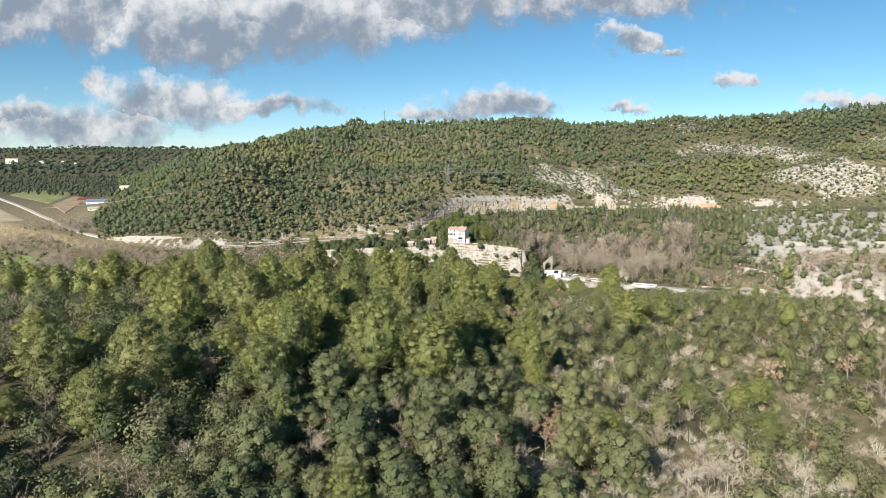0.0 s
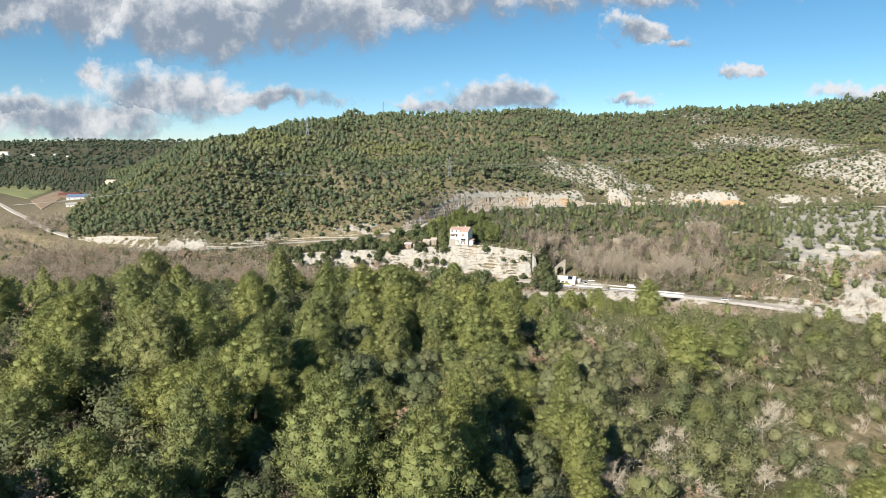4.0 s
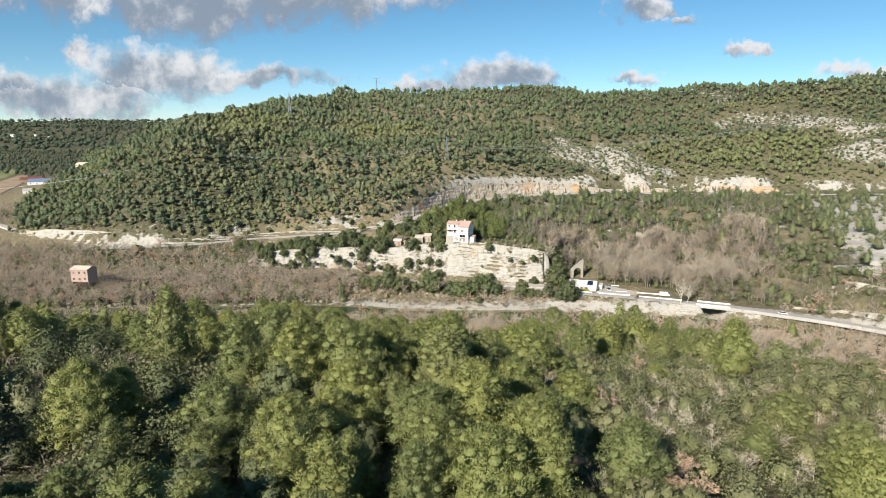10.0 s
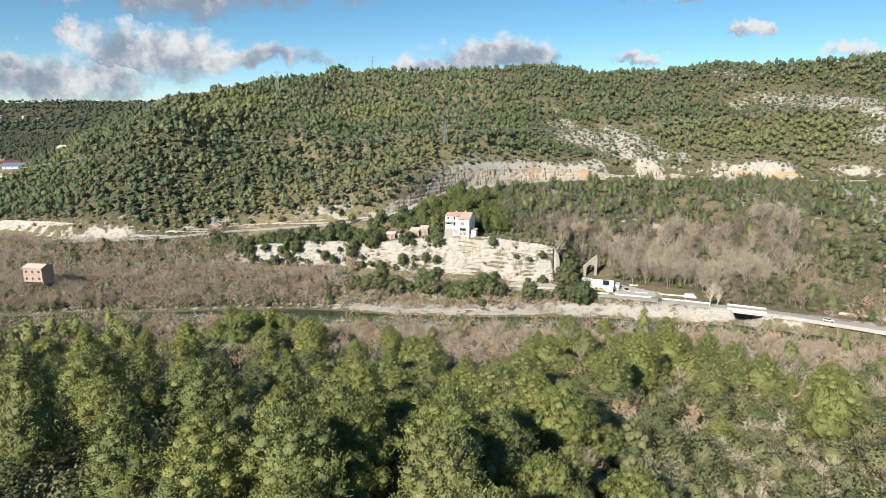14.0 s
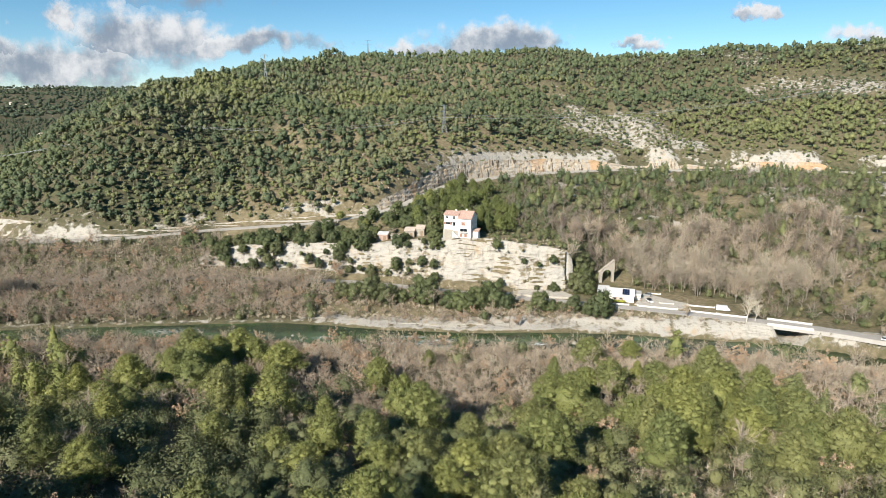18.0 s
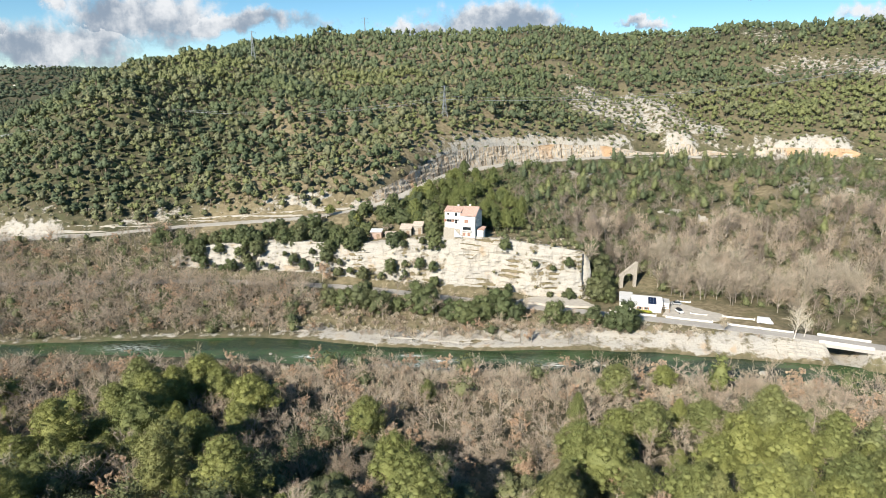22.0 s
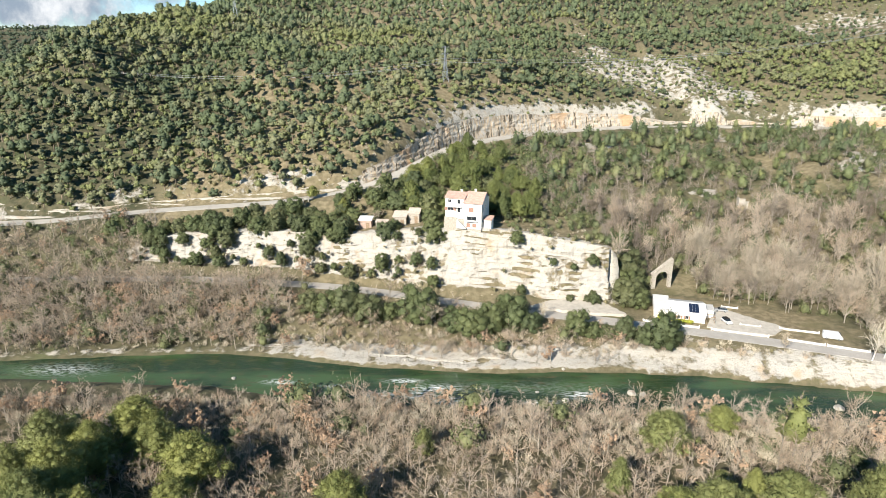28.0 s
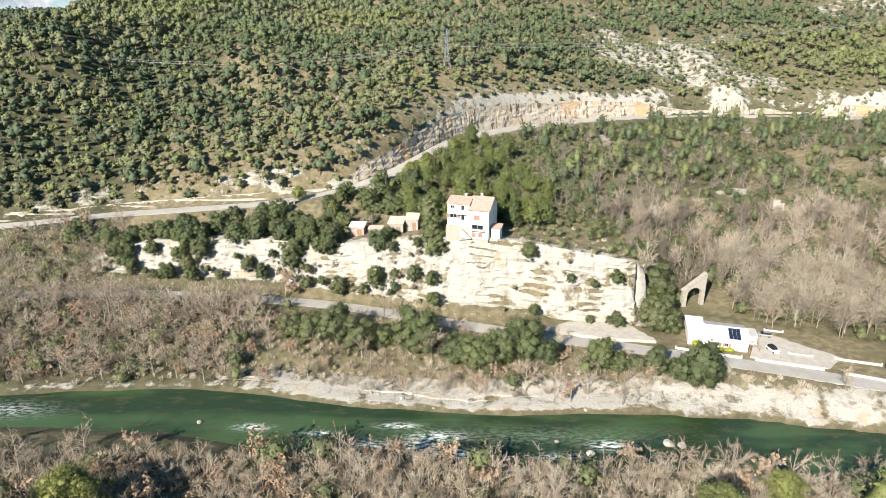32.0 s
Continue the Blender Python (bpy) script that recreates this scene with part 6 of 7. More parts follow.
def outbuilding(name, label, x, y, z, rz, w, dpt, h, rise, wall, roof, group="", opening=True):
    """A small building: pierced front, three walls, one sloping roof."""
    root = thing(name, label, "shed", pose(x, y, z, 0, 0, rz), group)
    holes = [(w * 0.55, w * 0.85, 0.02, h * 0.75)] if opening else []
    part("front_wall", pierced("front_wall", wall, w, h, 0.25, holes), root)
    if opening:
        part("door", block("door", WOOD, (w * 0.55 + 0.01, w * 0.85 - 0.01, 0.12, 0.18, 0.02, h * 0.75 - 0.01)), root)
    part("side_wall", block("side_wall", wall, (0, 0.25, 0.252, dpt, -0.8, h)), root)
    part("side_wall", block("side_wall", wall, (w - 0.25, w, 0.252, dpt, -0.8, h)), root)
    part("back_wall", block("back_wall", wall, (0.252, w - 0.252, dpt - 0.25, dpt, -0.8, h + rise * 0.8)), root)
    part("roof", tiled("roof", roof, w + 0.6, dpt + 0.6, rise), root, "", pose(-0.3, -0.3, h + 0.02))
    return root


g0 = lambda a, c: float(ground_at(a, c))  # noqa: E731
outbuilding("shed", "small brick shed with pale sheet roof", -33.4, 505.5, g0(-31, 506) - 0.2, -4, 5.0, 4.4, 3.4, 0.6, PINK_WALL, WHITE_ROOF, "sheds by the villa")
outbuilding("stone_shed", "stone shed with faded tile roof", -19.4, 500.6, g0(-17, 501) - 0.4, -6, 5.0, 5.0, 4.0, 1.1, STONE_WALL, PALE_TILES, "sheds by the villa")
outbuilding("stone_shed", "narrow stone shed beside the larger one", -13.6, 502.5, g0(-12, 503) - 0.3, -6, 4.2, 4.0, 4.4, 1.1, STONE_WALL, PALE_TILES, "sheds by the villa")
outbuilding("terrace_hut", "low stone hut on the garden terrace", -26.6, 504.5, g0(-25, 505) - 0.2, -4, 4.6, 3.0, 1.9, 0.3, STONE_WALL, PALE_TILES, "sheds by the villa", False)

# ---- the white bungalow by the road ----
home = thing("bungalow", "white bungalow with solar panels beside the road", "house", pose(68.8, 456.6, 6.1, 0, 0, -15.7))
hf = [(2.2, 3.2, 0.9, 2.0), (4.6, 5.6, 0.9, 2.0)]
front = part("front_wall", pierced("front_wall", WHITE_WALL, 10.6, 2.9, 0.3, hf), home, at=pose(4.9, 0, 0))
for a, b_, c_, d_ in hf:
    window(front, "window", a, c_, b_ - a, d_ - c_, 0.15, True)
part("side_wall", block("side_wall", WHITE_WALL, (15.2, 15.5, 0.302, 11.0, -0.5, 2.9)), home)
part("side_wall", block("side_wall", WHITE_WALL, (4.9, 5.2, 0.302, 11.0, -0.5, 2.9)), home)
part("back_wall", block("back_wall", WHITE_WALL, (5.202, 15.198, 10.7, 11.0, -0.5, 2.9)), home)
part("gable", gable("gable", WHITE_WALL, 11.0, 2.9, 4.55, 15.24), home)
part("gable", gable("gable", WHITE_WALL, 11.0, 2.9, 4.55, 4.92), home)
slope = part("roof", tiled("roof", WHITE_ROOF, 11.3, 6.0, 1.75), home, "white coated roof", pose(4.55, -0.5, 2.8))
for i in range(3):
    for j in range(3):
        part("solar_panel", block("solar_panel", DARK_PANEL, (6.0 + i * 1.02, 6.98 + i * 1.02, 1.0 + j * 1.52, 2.48 + j * 1.52, 0.22, 0.27)), slope, "dark solar panel", pose(0, 0, 0, math.degrees(math.atan2(1.75, 6.0)), 0, 0))
part("roof", tiled("roof", GREY_ROOF, 11.3, 6.0, 1.75), home, "grey back slope", pose(15.85, 11.5, 2.8, 0, 0, 180))
part("wing", block("wing", WHITE_WALL, (0, 4.898, 0.9, 13.5, -0.5, 2.9)), home)
part("wing_roof", block("wing_roof", WHITE_ROOF, (-0.25, 4.89, 0.65, 13.75, 2.902, 3.12)), home)
part("garage", block("garage", WHITE_WALL, (15.502, 18.6, 5.2, 10.2, -0.5, 2.5)), home)
part("garage_roof", block("garage_roof", GREY_ROOF, (15.502, 18.8, 5.0, 10.4, 2.502, 2.7)), home)
pergola = part("pergola", block("pergola", WOOD, (15.9, 18.6, 0.4, 0.55, 2.2, 2.35), (15.9, 18.6, 2.6, 2.75, 2.2, 2.35)), home)
for a in (16.0, 18.4):
    for c_ in (0.42, 2.62):
        part("post", block("post", WOOD, (a, a + 0.12, c_, c_ + 0.12, -0.2, 2.2)), pergola)


def low_wall(name, label, a, b_, z, h=0.6, mat=None, group="garden walls"):
    """A low garden wall from a to b with a coping and end pillars."""
    dx, dy = b_[0] - a[0], b_[1] - a[1]
    ln = math.hypot(dx, dy)
    root = thing(name, label, "wall", pose(a[0], a[1], z, 0, 0, math.degrees(math.atan2(dy, dx))), group)
    part("wall_body", block("wall_body", mat or WHITE_WALL, (0.25, ln - 0.25, -0.12, 0.12, -0.6, h)), root)
    part("coping", block("coping", CONCRETE, (0.25, ln - 0.25, -0.18, 0.18, h + 0.002, h + 0.08)), root)
    for k in (0, ln - 0.25):
        part("pillar", block("pillar", mat or WHITE_WALL, (k, k + 0.248, -0.2, 0.2, -0.6, h + 0.35)), root)


for a, b_ in (((64.5, 454.6), (73.4, 451.6)), ((73.6, 451.4), (80.8, 449.2)), ((84.0, 448.2), (99.6, 442.9)), ((104.0, 441.0), (113.5, 437.2)), ((113.8, 437.1), (124.0, 433.0)), ((94.4, 451.4), (100.2, 449.6)), ((105.5, 448.6), (116.2, 445.2)), ((94.5, 465.5), (99.5, 464.0))):
    low_wall("garden_wall", "low white rendered garden wall with pillars", a, b_, 6.0)
drive_xy = [(83, 449.5), (101, 443.5), (108, 449), (101, 456), (95, 463), (88.5, 463.5), (87.5, 457)]


def flat_patch(name, label, ring, z, mat, thick=0.35):
    """A slab with a ragged rim lying on the ground."""
    pts = []
    for (ax, ay), (bx_, by_) in zip(ring, ring[1:] + ring[:1]):
        for k in range(6):
            pts.append((ax + (bx_ - ax) * k / 6 + random.uniform(-0.35, 0.35), ay + (by_ - ay) * k / 6 + random.uniform(-0.35, 0.35)))
    bm = bmesh.new()
    f = bm.faces.new([bm.verts.new((a, c, z)) for a, c in pts])
    got = bmesh.ops.extrude_face_region(bm, geom=[f])
    bmesh.ops.translate(bm, vec=(0, 0, -thick), verts=[v for v in got["geom"] if isinstance(v, bmesh.types.BMVert)])
    bmesh.ops.recalc_face_normals(bm, faces=bm.faces)
    me = bpy.data.meshes.new(name)
    bm.to_mesh(me)
    bm.free()
    me.materials.append(mat)
    return tagged(new(name, me), label, "yard", kind="structure")


flat_patch("driveway", "worn pale gravel driveway of the bungalow", drive_xy, 6.38, GRAVEL, 0.8)
flat_patch("gravel_yard", "pale gravel lay-by under the bluff", [(29, 464.6), (38, 470), (48, 469.6), (55.5, 467.4), (60.5, 457.6), (45, 459.6)], 6.95, GRAVEL, 1.3)


def hedge(name, label, x, y, z, rz, ln, wd, h):
    cc = np.stack([np.repeat(np.arange(0.4, ln, 0.7), 2), np.tile([wd * 0.3, wd * 0.7], len(np.arange(0.4, ln, 0.7))), np.full(2 * len(np.arange(0.4, ln, 0.7)), h * 0.55)], 1)
    v, f, s = join(cores(cc, np.full(len(cc), 0.5 * h), 0.9, 0), leaves(cc, np.full(len(cc), 0.62 * h), 60, 0.14, 0.9, 0.3, 0))
    ob = new(name, mesh_from(name, v, f, [HEDGE], [("tint", np.zeros(len(v)))]))
    ob.matrix_basis = pose(x, y, z, 0, 0, rz)
    tagged(ob, label, "hedge", "bungalow hedges")


hedge("hedge", "clipped yellow-green hedge before the bungalow", 73.6, 453.6, 6.1, -15.7, 6.5, 1.0, 1.1)
hedge("hedge", "rounded yellow-green bush at the bungalow's corner", 70.0, 455.3, 6.1, -15.7, 1.8, 1.2, 2.0)


def car(name, label, x, y, z, rz, body, length=4.2, height=1.5, van=False, nose=None):
    """Car: shell, cabin with windows, wheels with rims, lamps."""
    root = thing(name, label, "van" if van else "car", pose(x, y, z, 0, 0, rz), "parked vehicles")
    bm = bmesh.new()
    wd = 0.88
    if van:
        prof = [(-length / 2, 0.35), (-length / 2, height), (length * 0.28, height), (length * 0.40, 1.15), (length / 2, 0.95), (length / 2, 0.35)]
    else:
        prof = [(-length / 2, 0.35), (-length / 2, 0.85), (-length * 0.46, 0.95), (length * 0.16, 0.95), (length * 0.46, 0.82), (length / 2, 0.65), (length / 2, 0.35)]
    a = [bm.verts.new((p_, -wd, q_)) for p_, q_ in prof]
    c = [bm.verts.new((p_, wd, q_)) for p_, q_ in prof]
    bm.faces.new(a), bm.faces.new(c[::-1])
    for i in range(len(prof)):
        j = (i + 1) % len(prof)
        bm.faces.new((a[j], a[i], c[i], c[j]))
    bmesh.ops.recalc_face_normals(bm, faces=bm.faces)
    bmesh.ops.bevel(bm, geom=list(bm.edges), offset=0.07, segments=2, affect="EDGES")
    me = bpy.data.meshes.new("body")
    bm.to_mesh(me)
    bm.free()
    me.materials.append(body)
    shell = part("body", me, root)
    if not van:
        bm = bmesh.new()
        low = [bm.verts.new(p_) for p_ in ((-length * 0.45, -0.82, 0.93), (length * 0.22, -0.82, 0.93), (length * 0.22, 0.82, 0.93), (-length * 0.45, 0.82, 0.93))]
        top = [bm.verts.new(p_) for p_ in ((-length * 0.36, -0.66, height - 0.04), (length * 0.06, -0.66, height - 0.04), (length * 0.06, 0.66, height - 0.04), (-length * 0.36, 0.66, height - 0.04))]
        bm.faces.new(top)
        for i in range(4):
            bm.faces.new((low[i], low[(i + 1) % 4], top[(i + 1) % 4], top[i]))
        bmesh.ops.recalc_face_normals(bm, faces=bm.faces)
        me = bpy.data.meshes.new("windows")
        bm.to_mesh(me)
        bm.free()
        me.materials.append(GLASS)
        part("cabin", me, root, "dark glass cabin")
        part("roof_panel", block("roof_panel", nose or body, (-length * 0.37, length * 0.07, -0.68, 0.68, height - 0.04, height)), root)
    else:
        part("windscreen", block("windscreen", GLASS, (length * 0.30, length * 0.36, -0.75, 0.75, 1.2, height - 0.15)), root)
    for sx in (-0.31, 0.31):
        for sy in (-1, 1):
            for nm, mt, r_, w_ in (("tyre", RUBBER, 0.33, 0.2), ("rim", STEEL, 0.2, 0.22)):
                bm = bmesh.new()
                bmesh.ops.create_cone(bm, cap_ends=True, segments=14, radius1=r_, radius2=r_, depth=w_, matrix=Matrix.Translation((length * sx, sy * 0.82, 0.33)) @ Matrix.Rotation(radians(90), 4, "X"))
                me = bpy.data.meshes.new(nm)
                bm.to_mesh(me)
                bm.free()
                me.materials.append(mt)
                if nm == "tyre":
                    wheel = part("wheel", me, root)
                else:
                    part("rim", me, wheel)
    for sy in (-0.62, 0.62):
        part("headlight", block("headlight", GLASS, (length / 2 - 0.08, length / 2 + 0.01, sy - 0.16, sy + 0.16, 0.62, 0.76)), root)


car("car", "silver hatchback parked by the bungalow", 92.6, 461.6, 6.38, 168, CAR_SILVER)
car("car", "black car with white bonnet on the driveway", 90.8, 452.6, 6.38, -80, CAR_WHITE, 4.1, 1.55, False, CAR_BLACK)
car("van", "white panel van parked beside the road", 118.0, 441.6, 6.2, -20, CAR_WHITE, 5.4, 2.3, True)
car("car", "white car on the lower road", 163.5, 407.6, 6.1, -35, CAR_WHITE)

# ---- old arch, bridge, ruins, far buildings ----
ax_ = np.concatenate([[0.0, 1.45], 3.9 - 2.4 * np.cos(np.linspace(0, np.pi, 15)), [6.35, 7.4]])
under = np.where(np.abs(ax_ - 3.9) <= 2.401, 4.4 + np.sqrt(np.clip(2.4**2 - (ax_ - 3.9) ** 2, 0, None)), -2.0)
over = 5.6 + 0.784 * ax_
cols_ = np.stack([np.stack([ax_, 0 * ax_, under], 1), np.stack([ax_, 0 * ax_, over], 1), np.stack([ax_, 0 * ax_ + 1.4, over], 1), np.stack([ax_, 0 * ax_ + 1.4, under], 1)], 1)
k = len(ax_)
quads = [(4 * i + j, 4 * (i + 1) + j, 4 * (i + 1) + (j + 1) % 4, 4 * i + (j + 1) % 4) for i in range(k - 1) for j in range(4)] + [(0, 1, 2, 3), (4 * k - 1, 4 * k - 2, 4 * k - 3, 4 * k - 4)]
me = mesh_from("arch_wall", cols_.reshape(-1, 3), np.array(quads), [STONE_WALL])
arch = thing("aqueduct_arch", "ruined pale stone aqueduct arch behind the bungalow", "arch", pose(75.2, 480, 6.6, 0, 0, 8))
part("arch_wall", me, arch)
part("coping", block("coping", STONE_WALL, (0, 9.4, -0.15, 1.55, 0, 0.35)), arch, "", pose(-0.05, 0, 5.62, 0, -38.1, 0))

bridge = thing("road_bridge", "concrete road bridge over a side stream", "bridge", pose(137.2, 425.2, 6.0, 0, 0, -25))
part("deck", block("deck", CONCRETE, (-8, 8, -3.4, 3.4, -0.75, 0.02)), bridge)
for k in (-3.4, 3.15):
    part("parapet", block("parapet", CONCRETE, (-8, 8, k, k + 0.25, 0.022, 0.75)), bridge)
for k in (-8.0, 6.4):
    part("abutment", block("abutment", STONE_WALL, (k, k + 1.6, -3.3, 3.3, -6.0, -0.752)), bridge)

ruin = thing("ruined_hut", "roofless pale stone ruin on the valley side", "ruin", pose(131.8, 541, g0(133, 541) - 0.3, 0, 0, -10))
part("front_wall", pierced("front_wall", LIMESTONE, 4.2, 4.0, 0.5, [(1.6, 2.6, 0.02, 2.2)]), ruin)
part("side_wall", block("side_wall", LIMESTONE, (0, 0.5, 0.502, 4, 0, 5.2)), ruin)
part("side_wall", block("side_wall", LIMESTONE, (3.7, 4.2, 0.502, 4, 0, 3.0)), ruin)
part("back_wall", block("back_wall", LIMESTONE, (0.502, 3.698, 3.5, 4, 0, 4.4)), ruin)


def farmhouse(name, label, x, y, rz, w, dpt, h, rise, wall, roof, floors=2, bays=3, z=None):
    """A gabled house with windows on its front."""
    root = thing(name, label, "house", pose(x, y, (g0(x, y) if z is None else z) - 0.3, 0, 0, rz))
    fh = h / floors
    holes = [(w * (i + 0.5) / bays - 0.55, w * (i + 0.5) / bays + 0.55, fh * j + 0.9, fh * j + 2.2) for i in range(bays) for j in range(floors)]
    fw = part("front_wall", pierced("front_wall", wall, w, h, 0.3, holes), root, at=pose(-w / 2, 0, 0))
    for a, b_, c_, d_ in holes:
        window(fw, "window", a, c_, b_ - a, d_ - c_, 0.15)
    part("side_wall", block("side_wall", wall, (-w / 2, -w / 2 + 0.3, 0.302, dpt, -1.5, h)), root)
    part("side_wall", block("side_wall", wall, (w / 2 - 0.3, w / 2, 0.302, dpt, -1.5, h)), root)
    part("back_wall", block("back_wall", wall, (-w / 2 + 0.302, w / 2 - 0.302, dpt - 0.3, dpt, -1.5, h)), root)
    for k in (-w / 2 + 0.02, w / 2 - 0.27):
        part("gable", gable("gable", wall, dpt, h, h + rise, k), root)
    part("roof", tiled("roof", roof, w + 0.8, dpt / 2 + 0.5, rise + 0.15, 0.5), root, "", pose(-w / 2 - 0.4, -0.45, h - 0.08))
    part("roof", tiled("roof", roof, w + 0.8, dpt / 2 + 0.5, rise + 0.15, 0.5), root, "", pose(w / 2 + 0.4, dpt + 0.45, h - 0.08, 0, 0, 180))
    return root


farmhouse("old_house", "pink brick house with flat-pitched roof by the river wood", -203.5, 452, -6, 10, 8, 7.0, 1.2, PINK_WALL, PALE_TILES, 2, 3, 11.5)
farmhouse("country_house", "pale country house at the forest edge", -557, 1063, -12, 17, 12, 7, 2.6, OCHRE_WALL, PALE_TILES, 2, 4)
farmhouse("barn", "long barn with blue metal roof on the valley floor", -497, 880, 20, 34, 20, 3.2, 3.4, WHITE_WALL, BLUE_ROOF, 1, 5)
farmhouse("barn", "open barn with dark red roof beside the blue one", -530, 908, 20, 26, 14, 5, 2.4, WOOD, RED_ROOF, 1, 4)
farmhouse("barn", "small pale barn on the valley floor", -455, 792, 30, 14, 9, 3.6, 1.4, WHITE_WALL, GREY_ROOF, 1, 2)
for k, (tx, ty, tw, th) in enumerate(((-1410, 2010, 34, 15), (-1330, 2040, 18, 8), (-1290, 2080, 14, 7), (-1240, 2075, 13, 6), (-820, 1905, 16, 7), (-790, 1930, 18, 7), (-745, 1960, 16, 6))):
    farmhouse("town_house", "distant white building among trees", tx, ty, 20 - 7 * k % 30, tw, 14, th, 2, WHITE_WALL, PALE_TILES, max(1, int(th / 3.2)), max(2, int(tw / 5)))


def field(name, label, quad, mat, category="field"):
    """A field that follows the ground inside four corners."""
    u_, v_ = np.meshgrid(np.linspace(0, 1, 25), np.linspace(0, 1, 25), indexing="ij")
    (ax0, ay0), (bx0, by0), (cx0, cy0), (dx0, dy0) = quad
    fx_ = ax0 * (1 - u_) * (1 - v_) + bx0 * u_ * (1 - v_) + cx0 * u_ * v_ + dx0 * (1 - u_) * v_ + 3 * fbm(u_ * 80, v_ * 80, 20, 2, 211)
    fy_ = ay0 * (1 - u_) * (1 - v_) + by0 * u_ * (1 - v_) + cy0 * u_ * v_ + dy0 * (1 - u_) * v_ + 3 * fbm(u_ * 80, v_ * 80, 20, 2, 215)
    lift = np.where((u_ < 0.01) | (u_ > 0.99) | (v_ < 0.01) | (v_ > 0.99), -1.0, 0.5)
    ob = new(name, mesh_from(name, np.stack([fx_, fy_, ground_at(fx_, fy_) + lift], -1).reshape(-1, 3), sheet(25, 25), [mat], smooth=True))
    return tagged(ob, label, category, kind="structure")


MEADOW = plain("winter_meadow", (0.24, 0.25, 0.11), 0.95, 0, 0.3, 0.05)
LAWN = plain("green_meadow", (0.22, 0.28, 0.09), 0.95, 0, 0.25, 0.08)
PLOUGHED = plain("vineyard_soil", (0.34, 0.25, 0.17), 0.95, 0, 0.3, 0.06)
STUBBLE = plain("dry_stubble", (0.40, 0.34, 0.24), 0.95, 0, 0.25, 0.05)
field("meadow", "pale green winter meadow on the valley floor", [(-706, 989), (-558, 864), (-628, 1051), (-732, 1114)], MEADOW)
field("vineyard", "bare brown vineyard soil beside the barns", [(-552, 858), (-478, 768), (-548, 930), (-612, 1028)], PLOUGHED)
field("stubble_field", "dry pale stubble field beside the farm track", [(-660, 880), (-480, 705), (-560, 640), (-720, 800)], STUBBLE)
field("meadow", "bright green meadow near the river wood", [(-372, 540), (-335, 508), (-330, 470), (-372, 490)], LAWN)
track = np.array([(-720, 975), (-640, 895), (-560, 815), (-465, 719), (-413, 661), (-370, 618), (-330, 585)], float)
tf = np.linspace(0, 6, 60)
tx_, ty_ = np.interp(tf, range(7), track[:, 0]), np.interp(tf, range(7), track[:, 1])
ribbon("farm_track", tx_, ty_, ground_at(tx_, ty_) + 0.6, 5.0, GRAVEL, "pale gravel farm track across the valley floor")


# ---- pylons and cables ----
def pylon(name, label, x, y, height, spread, arm):
    """Lattice pylon: four legs, rings, crossed braces, arms with insulators."""
    z = g0(x, y) - 0.5
    root = thing(name, label, "pylon", pose(x, y, z, 0, 0, 20), "power line pylons")
    levels = [(0, spread), (height * 0.3, spread * 0.62), (height * 0.58, spread * 0.32), (height * 0.8, spread * 0.2), (height, spread * 0.12)]
    thick = 0.09 + height * 0.0022
    for sx, sy in ((-1, -1), (1, -1), (1, 1), (-1, 1)):
        a = [(sx * r / 2, sy * r / 2, h_) for h_, r in levels]
        part("leg", mesh_from("leg", *limbs(np.array(a[:-1]), np.array(a[1:]), thick, thick)[:2], [STEEL]), root)
    for (h0, r0), (h1, r1) in zip(levels, levels[1:]):
        e0 = [(-r0 / 2, -r0 / 2, h0), (r0 / 2, -r0 / 2, h0), (r0 / 2, r0 / 2, h0), (-r0 / 2, r0 / 2, h0)]
        e1_ = [(-r1 / 2, -r1 / 2, h1), (r1 / 2, -r1 / 2, h1), (r1 / 2, r1 / 2, h1), (-r1 / 2, r1 / 2, h1)]
        a = [e0[i] for i in range(4)] + [e0[(i + 1) % 4] for i in range(4)] + [e1_[i] for i in range(4)]
        c = [e1_[(i + 1) % 4] for i in range(4)] + [e1_[i] for i in range(4)] + [e1_[(i + 1) % 4] for i in range(4)]
        part("bracing", mesh_from("bracing", *limbs(np.array(a), np.array(c), thick * 0.6, thick * 0.6)[:2], [STEEL]), root)
    for k, f in enumerate((0.78, 0.97)):
        for s in (-1, 1):
            tip, base, up_ = (s * arm * (1 - 0.25 * k), 0, height * f), (s * 0.2, 0, height * f), (s * 0.2, 0, height * (f + 0.04))
            part("arm", mesh_from("arm", *limbs(np.array([base, up_]), np.array([tip, tip]), thick * 0.7, thick * 0.5)[:2], [STEEL]), root)
            part("insulator", mesh_from("insulator", *limbs(np.array([tip]), np.array([(tip[0], 0, tip[2] - 1.2)]), 0.09, 0.09)[:2], [GLASS]), root)
    return root


pylon("pylon", "grey steel lattice pylon above the upper road", 0.5, 665, 21, 3.6, 3.2)
pylon("pylon", "grey steel lattice pylon among hillside pines", -174, 820, 30, 4.5, 4.5)
pylon("pylon", "tall steel pylon on the hill's skyline", -130, 1300, 32, 5.0, 7.0)
pylon("pylon", "far steel pylon on the skyline", -629, 1829, 55, 7.0, 9.0)


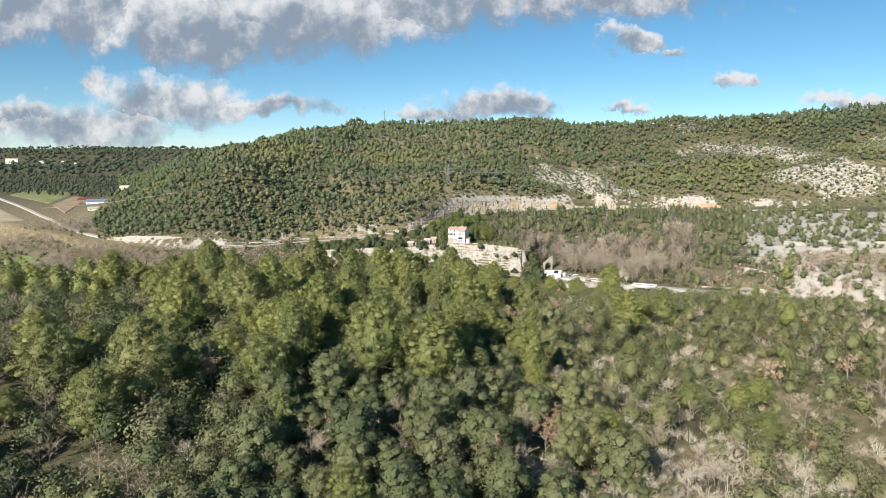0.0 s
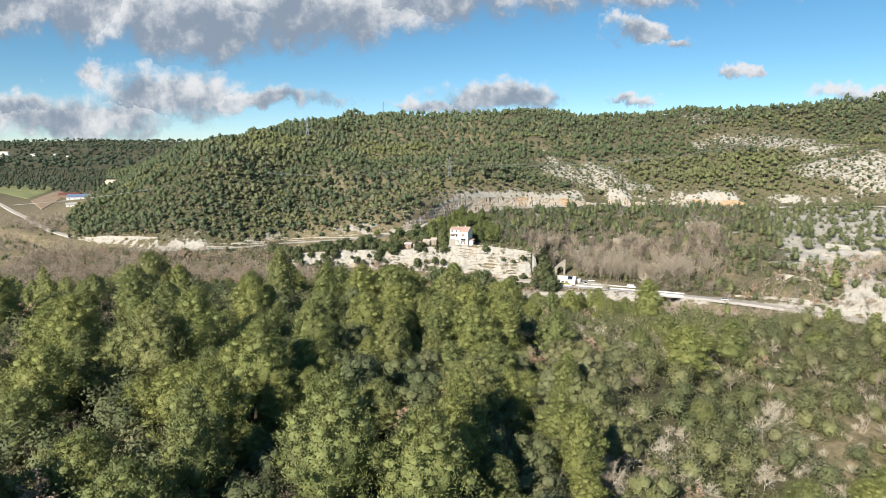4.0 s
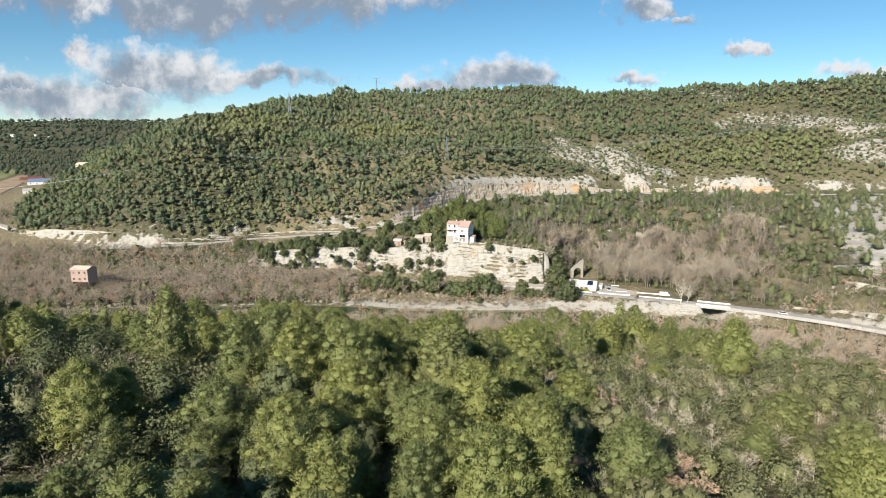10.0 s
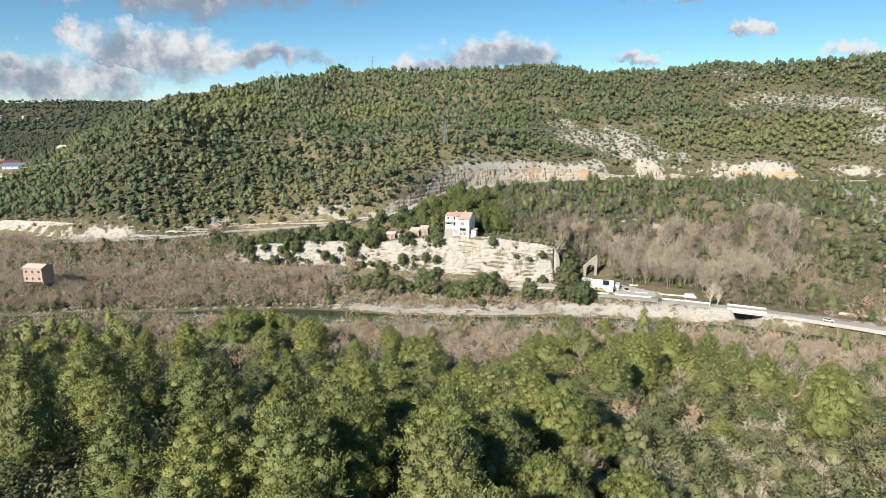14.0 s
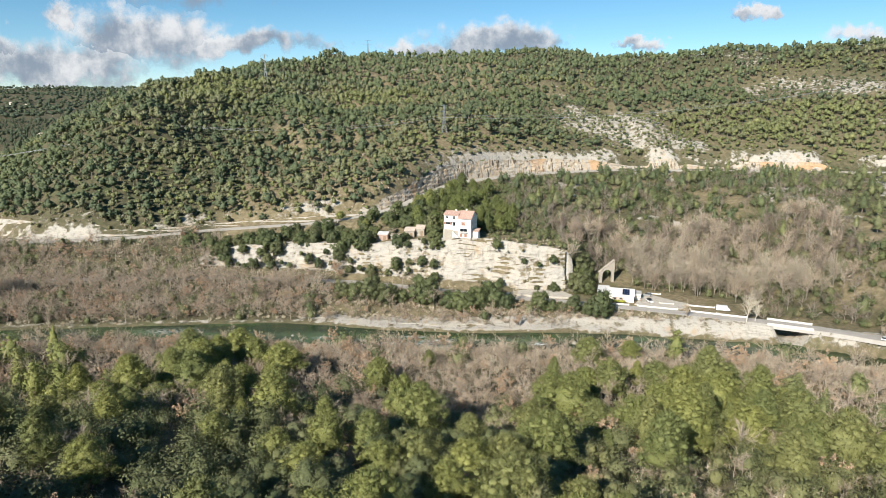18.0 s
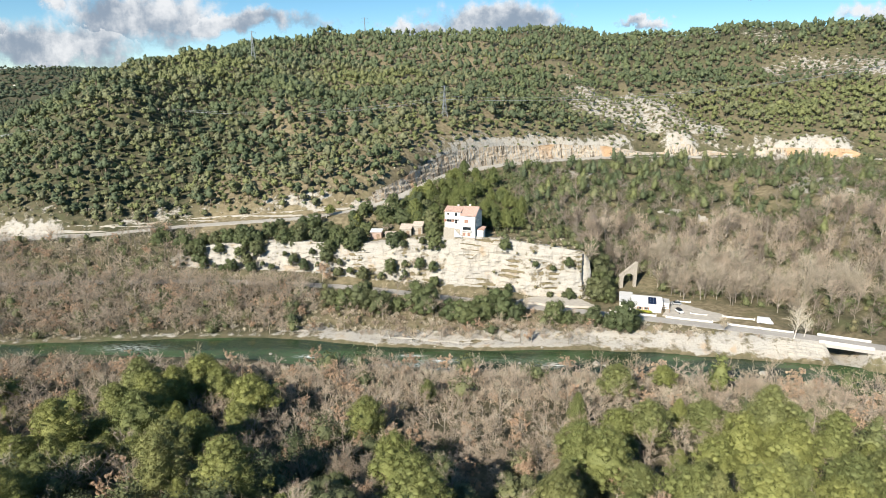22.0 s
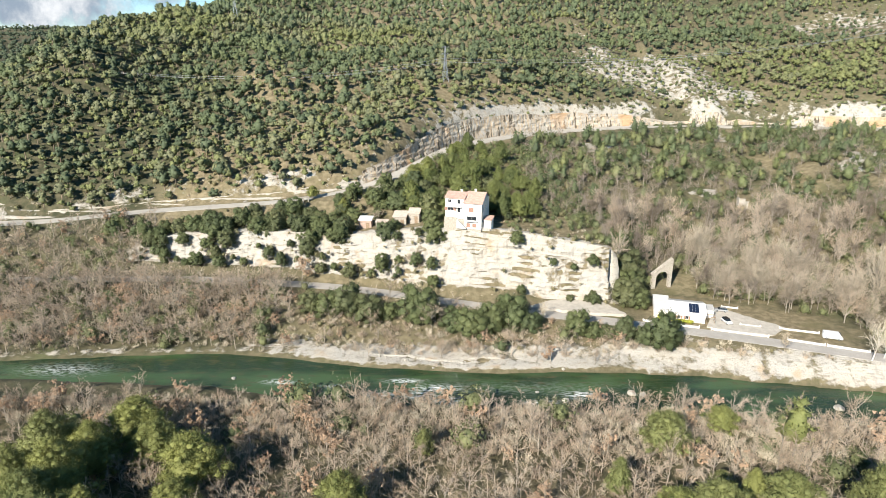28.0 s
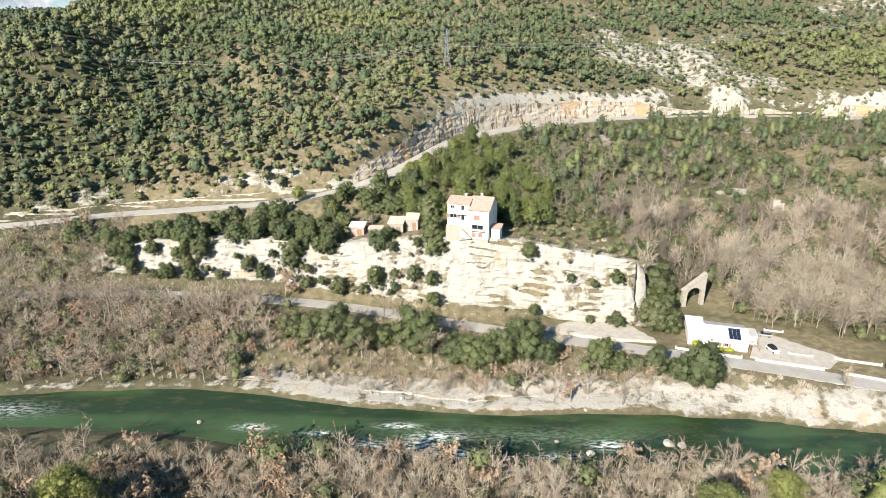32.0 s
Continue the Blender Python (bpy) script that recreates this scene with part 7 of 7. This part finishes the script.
def cable(a, b_, sag):
    bent = bpy.data.curves.new("power_cable", "CURVE")
    bent.dimensions, bent.bevel_depth, bent.bevel_resolution = "3D", 0.05, 0
    sp = bent.splines.new("POLY")
    sp.points.add(24)
    for k in range(25):
        f = k / 24
        q = Vector(a).lerp(Vector(b_), f)
        sp.points[k].co = (q.x, q.y, q.z - 4 * sag * f * (1 - f), 1)
    bent.materials.append(STEEL)
    tagged(new("power_cable", bent), "slack steel power cable over the hillside", "cable", "power cables")


for dz, dx in ((16.5, -2.8), (16.5, 3.0), (20.0, 0.0)):
    cable((0.5 + dx, 665, 71 + dz * 0.62), (-205 + dx, 655, 73 + dz * 0.2), 7)
    cable((0.5 + dx, 665, 71 + dz * 0.62), (330, 700 + dx, 106), 9)
    cable((-205 + dx, 655, 73 + dz * 0.2), (-420, 640 + dx, 44), 5)

# ---- stones in the river ----


def low_shelter(x, y):
    """A roadside stone table and its two slabs."""
    root = thing("stone_shelter", "small stone shelter with flat roof on the lawn", "shelter", pose(x, y, g0(x, y), 0, 0, 12))
    part("wall", block("wall", STONE_WALL, (-1.3, -0.9, -0.8, 0.8, -0.2, 1.7)), root)
    part("wall", block("wall", STONE_WALL, (0.9, 1.3, -0.8, 0.8, -0.2, 1.7)), root)
    part("roof", block("roof", STONE_WALL, (-1.6, 1.6, -1.0, 1.0, 1.702, 1.9)), root)


low_shelter(-59.1, 529.5)


def boulder(x, y, r, z=0.0, label="pale boulder standing in the river"):
    bm = bmesh.new()
    bmesh.ops.create_icosphere(bm, subdivisions=3, radius=r)
    for v_ in bm.verts:
        v_.co *= 1 + 0.35 * noise.noise(v_.co / r * 1.1 + Vector((x, y, 0))) + 0.1 * noise.noise(v_.co / r * 3.3)
        v_.co.z *= 0.7
    me = bpy.data.meshes.new("boulder")
    bm.to_mesh(me)
    bm.free()
    me.materials.append(LIMESTONE)
    ob = new("boulder", me)
    ob.location = (x, y, z + r * 0.22)
    tagged(ob, label, "boulder", "boulders in the river")


for bx_, by_, br in ((33, 416.5, 1.0), (51.6, 420.2, 1.1), (54.6, 419.6, 1.0), (70, 409.5, 0.6), (104, 413, 1.2), (10, 417.5, 0.6), (3, 422, 0.5), (90, 411, 0.7), (-60, 428, 0.6), (26, 421, 0.5)):
    boulder(bx_, by_, br)
for k in range(12):
    a = random.uniform(-60, 110)
    c = float(far_bank(a)) + random.uniform(0.5, 9)
    boulder(a, c, random.uniform(0.25, 0.6), g0(a, c), "loose limestone boulder on the river shore")
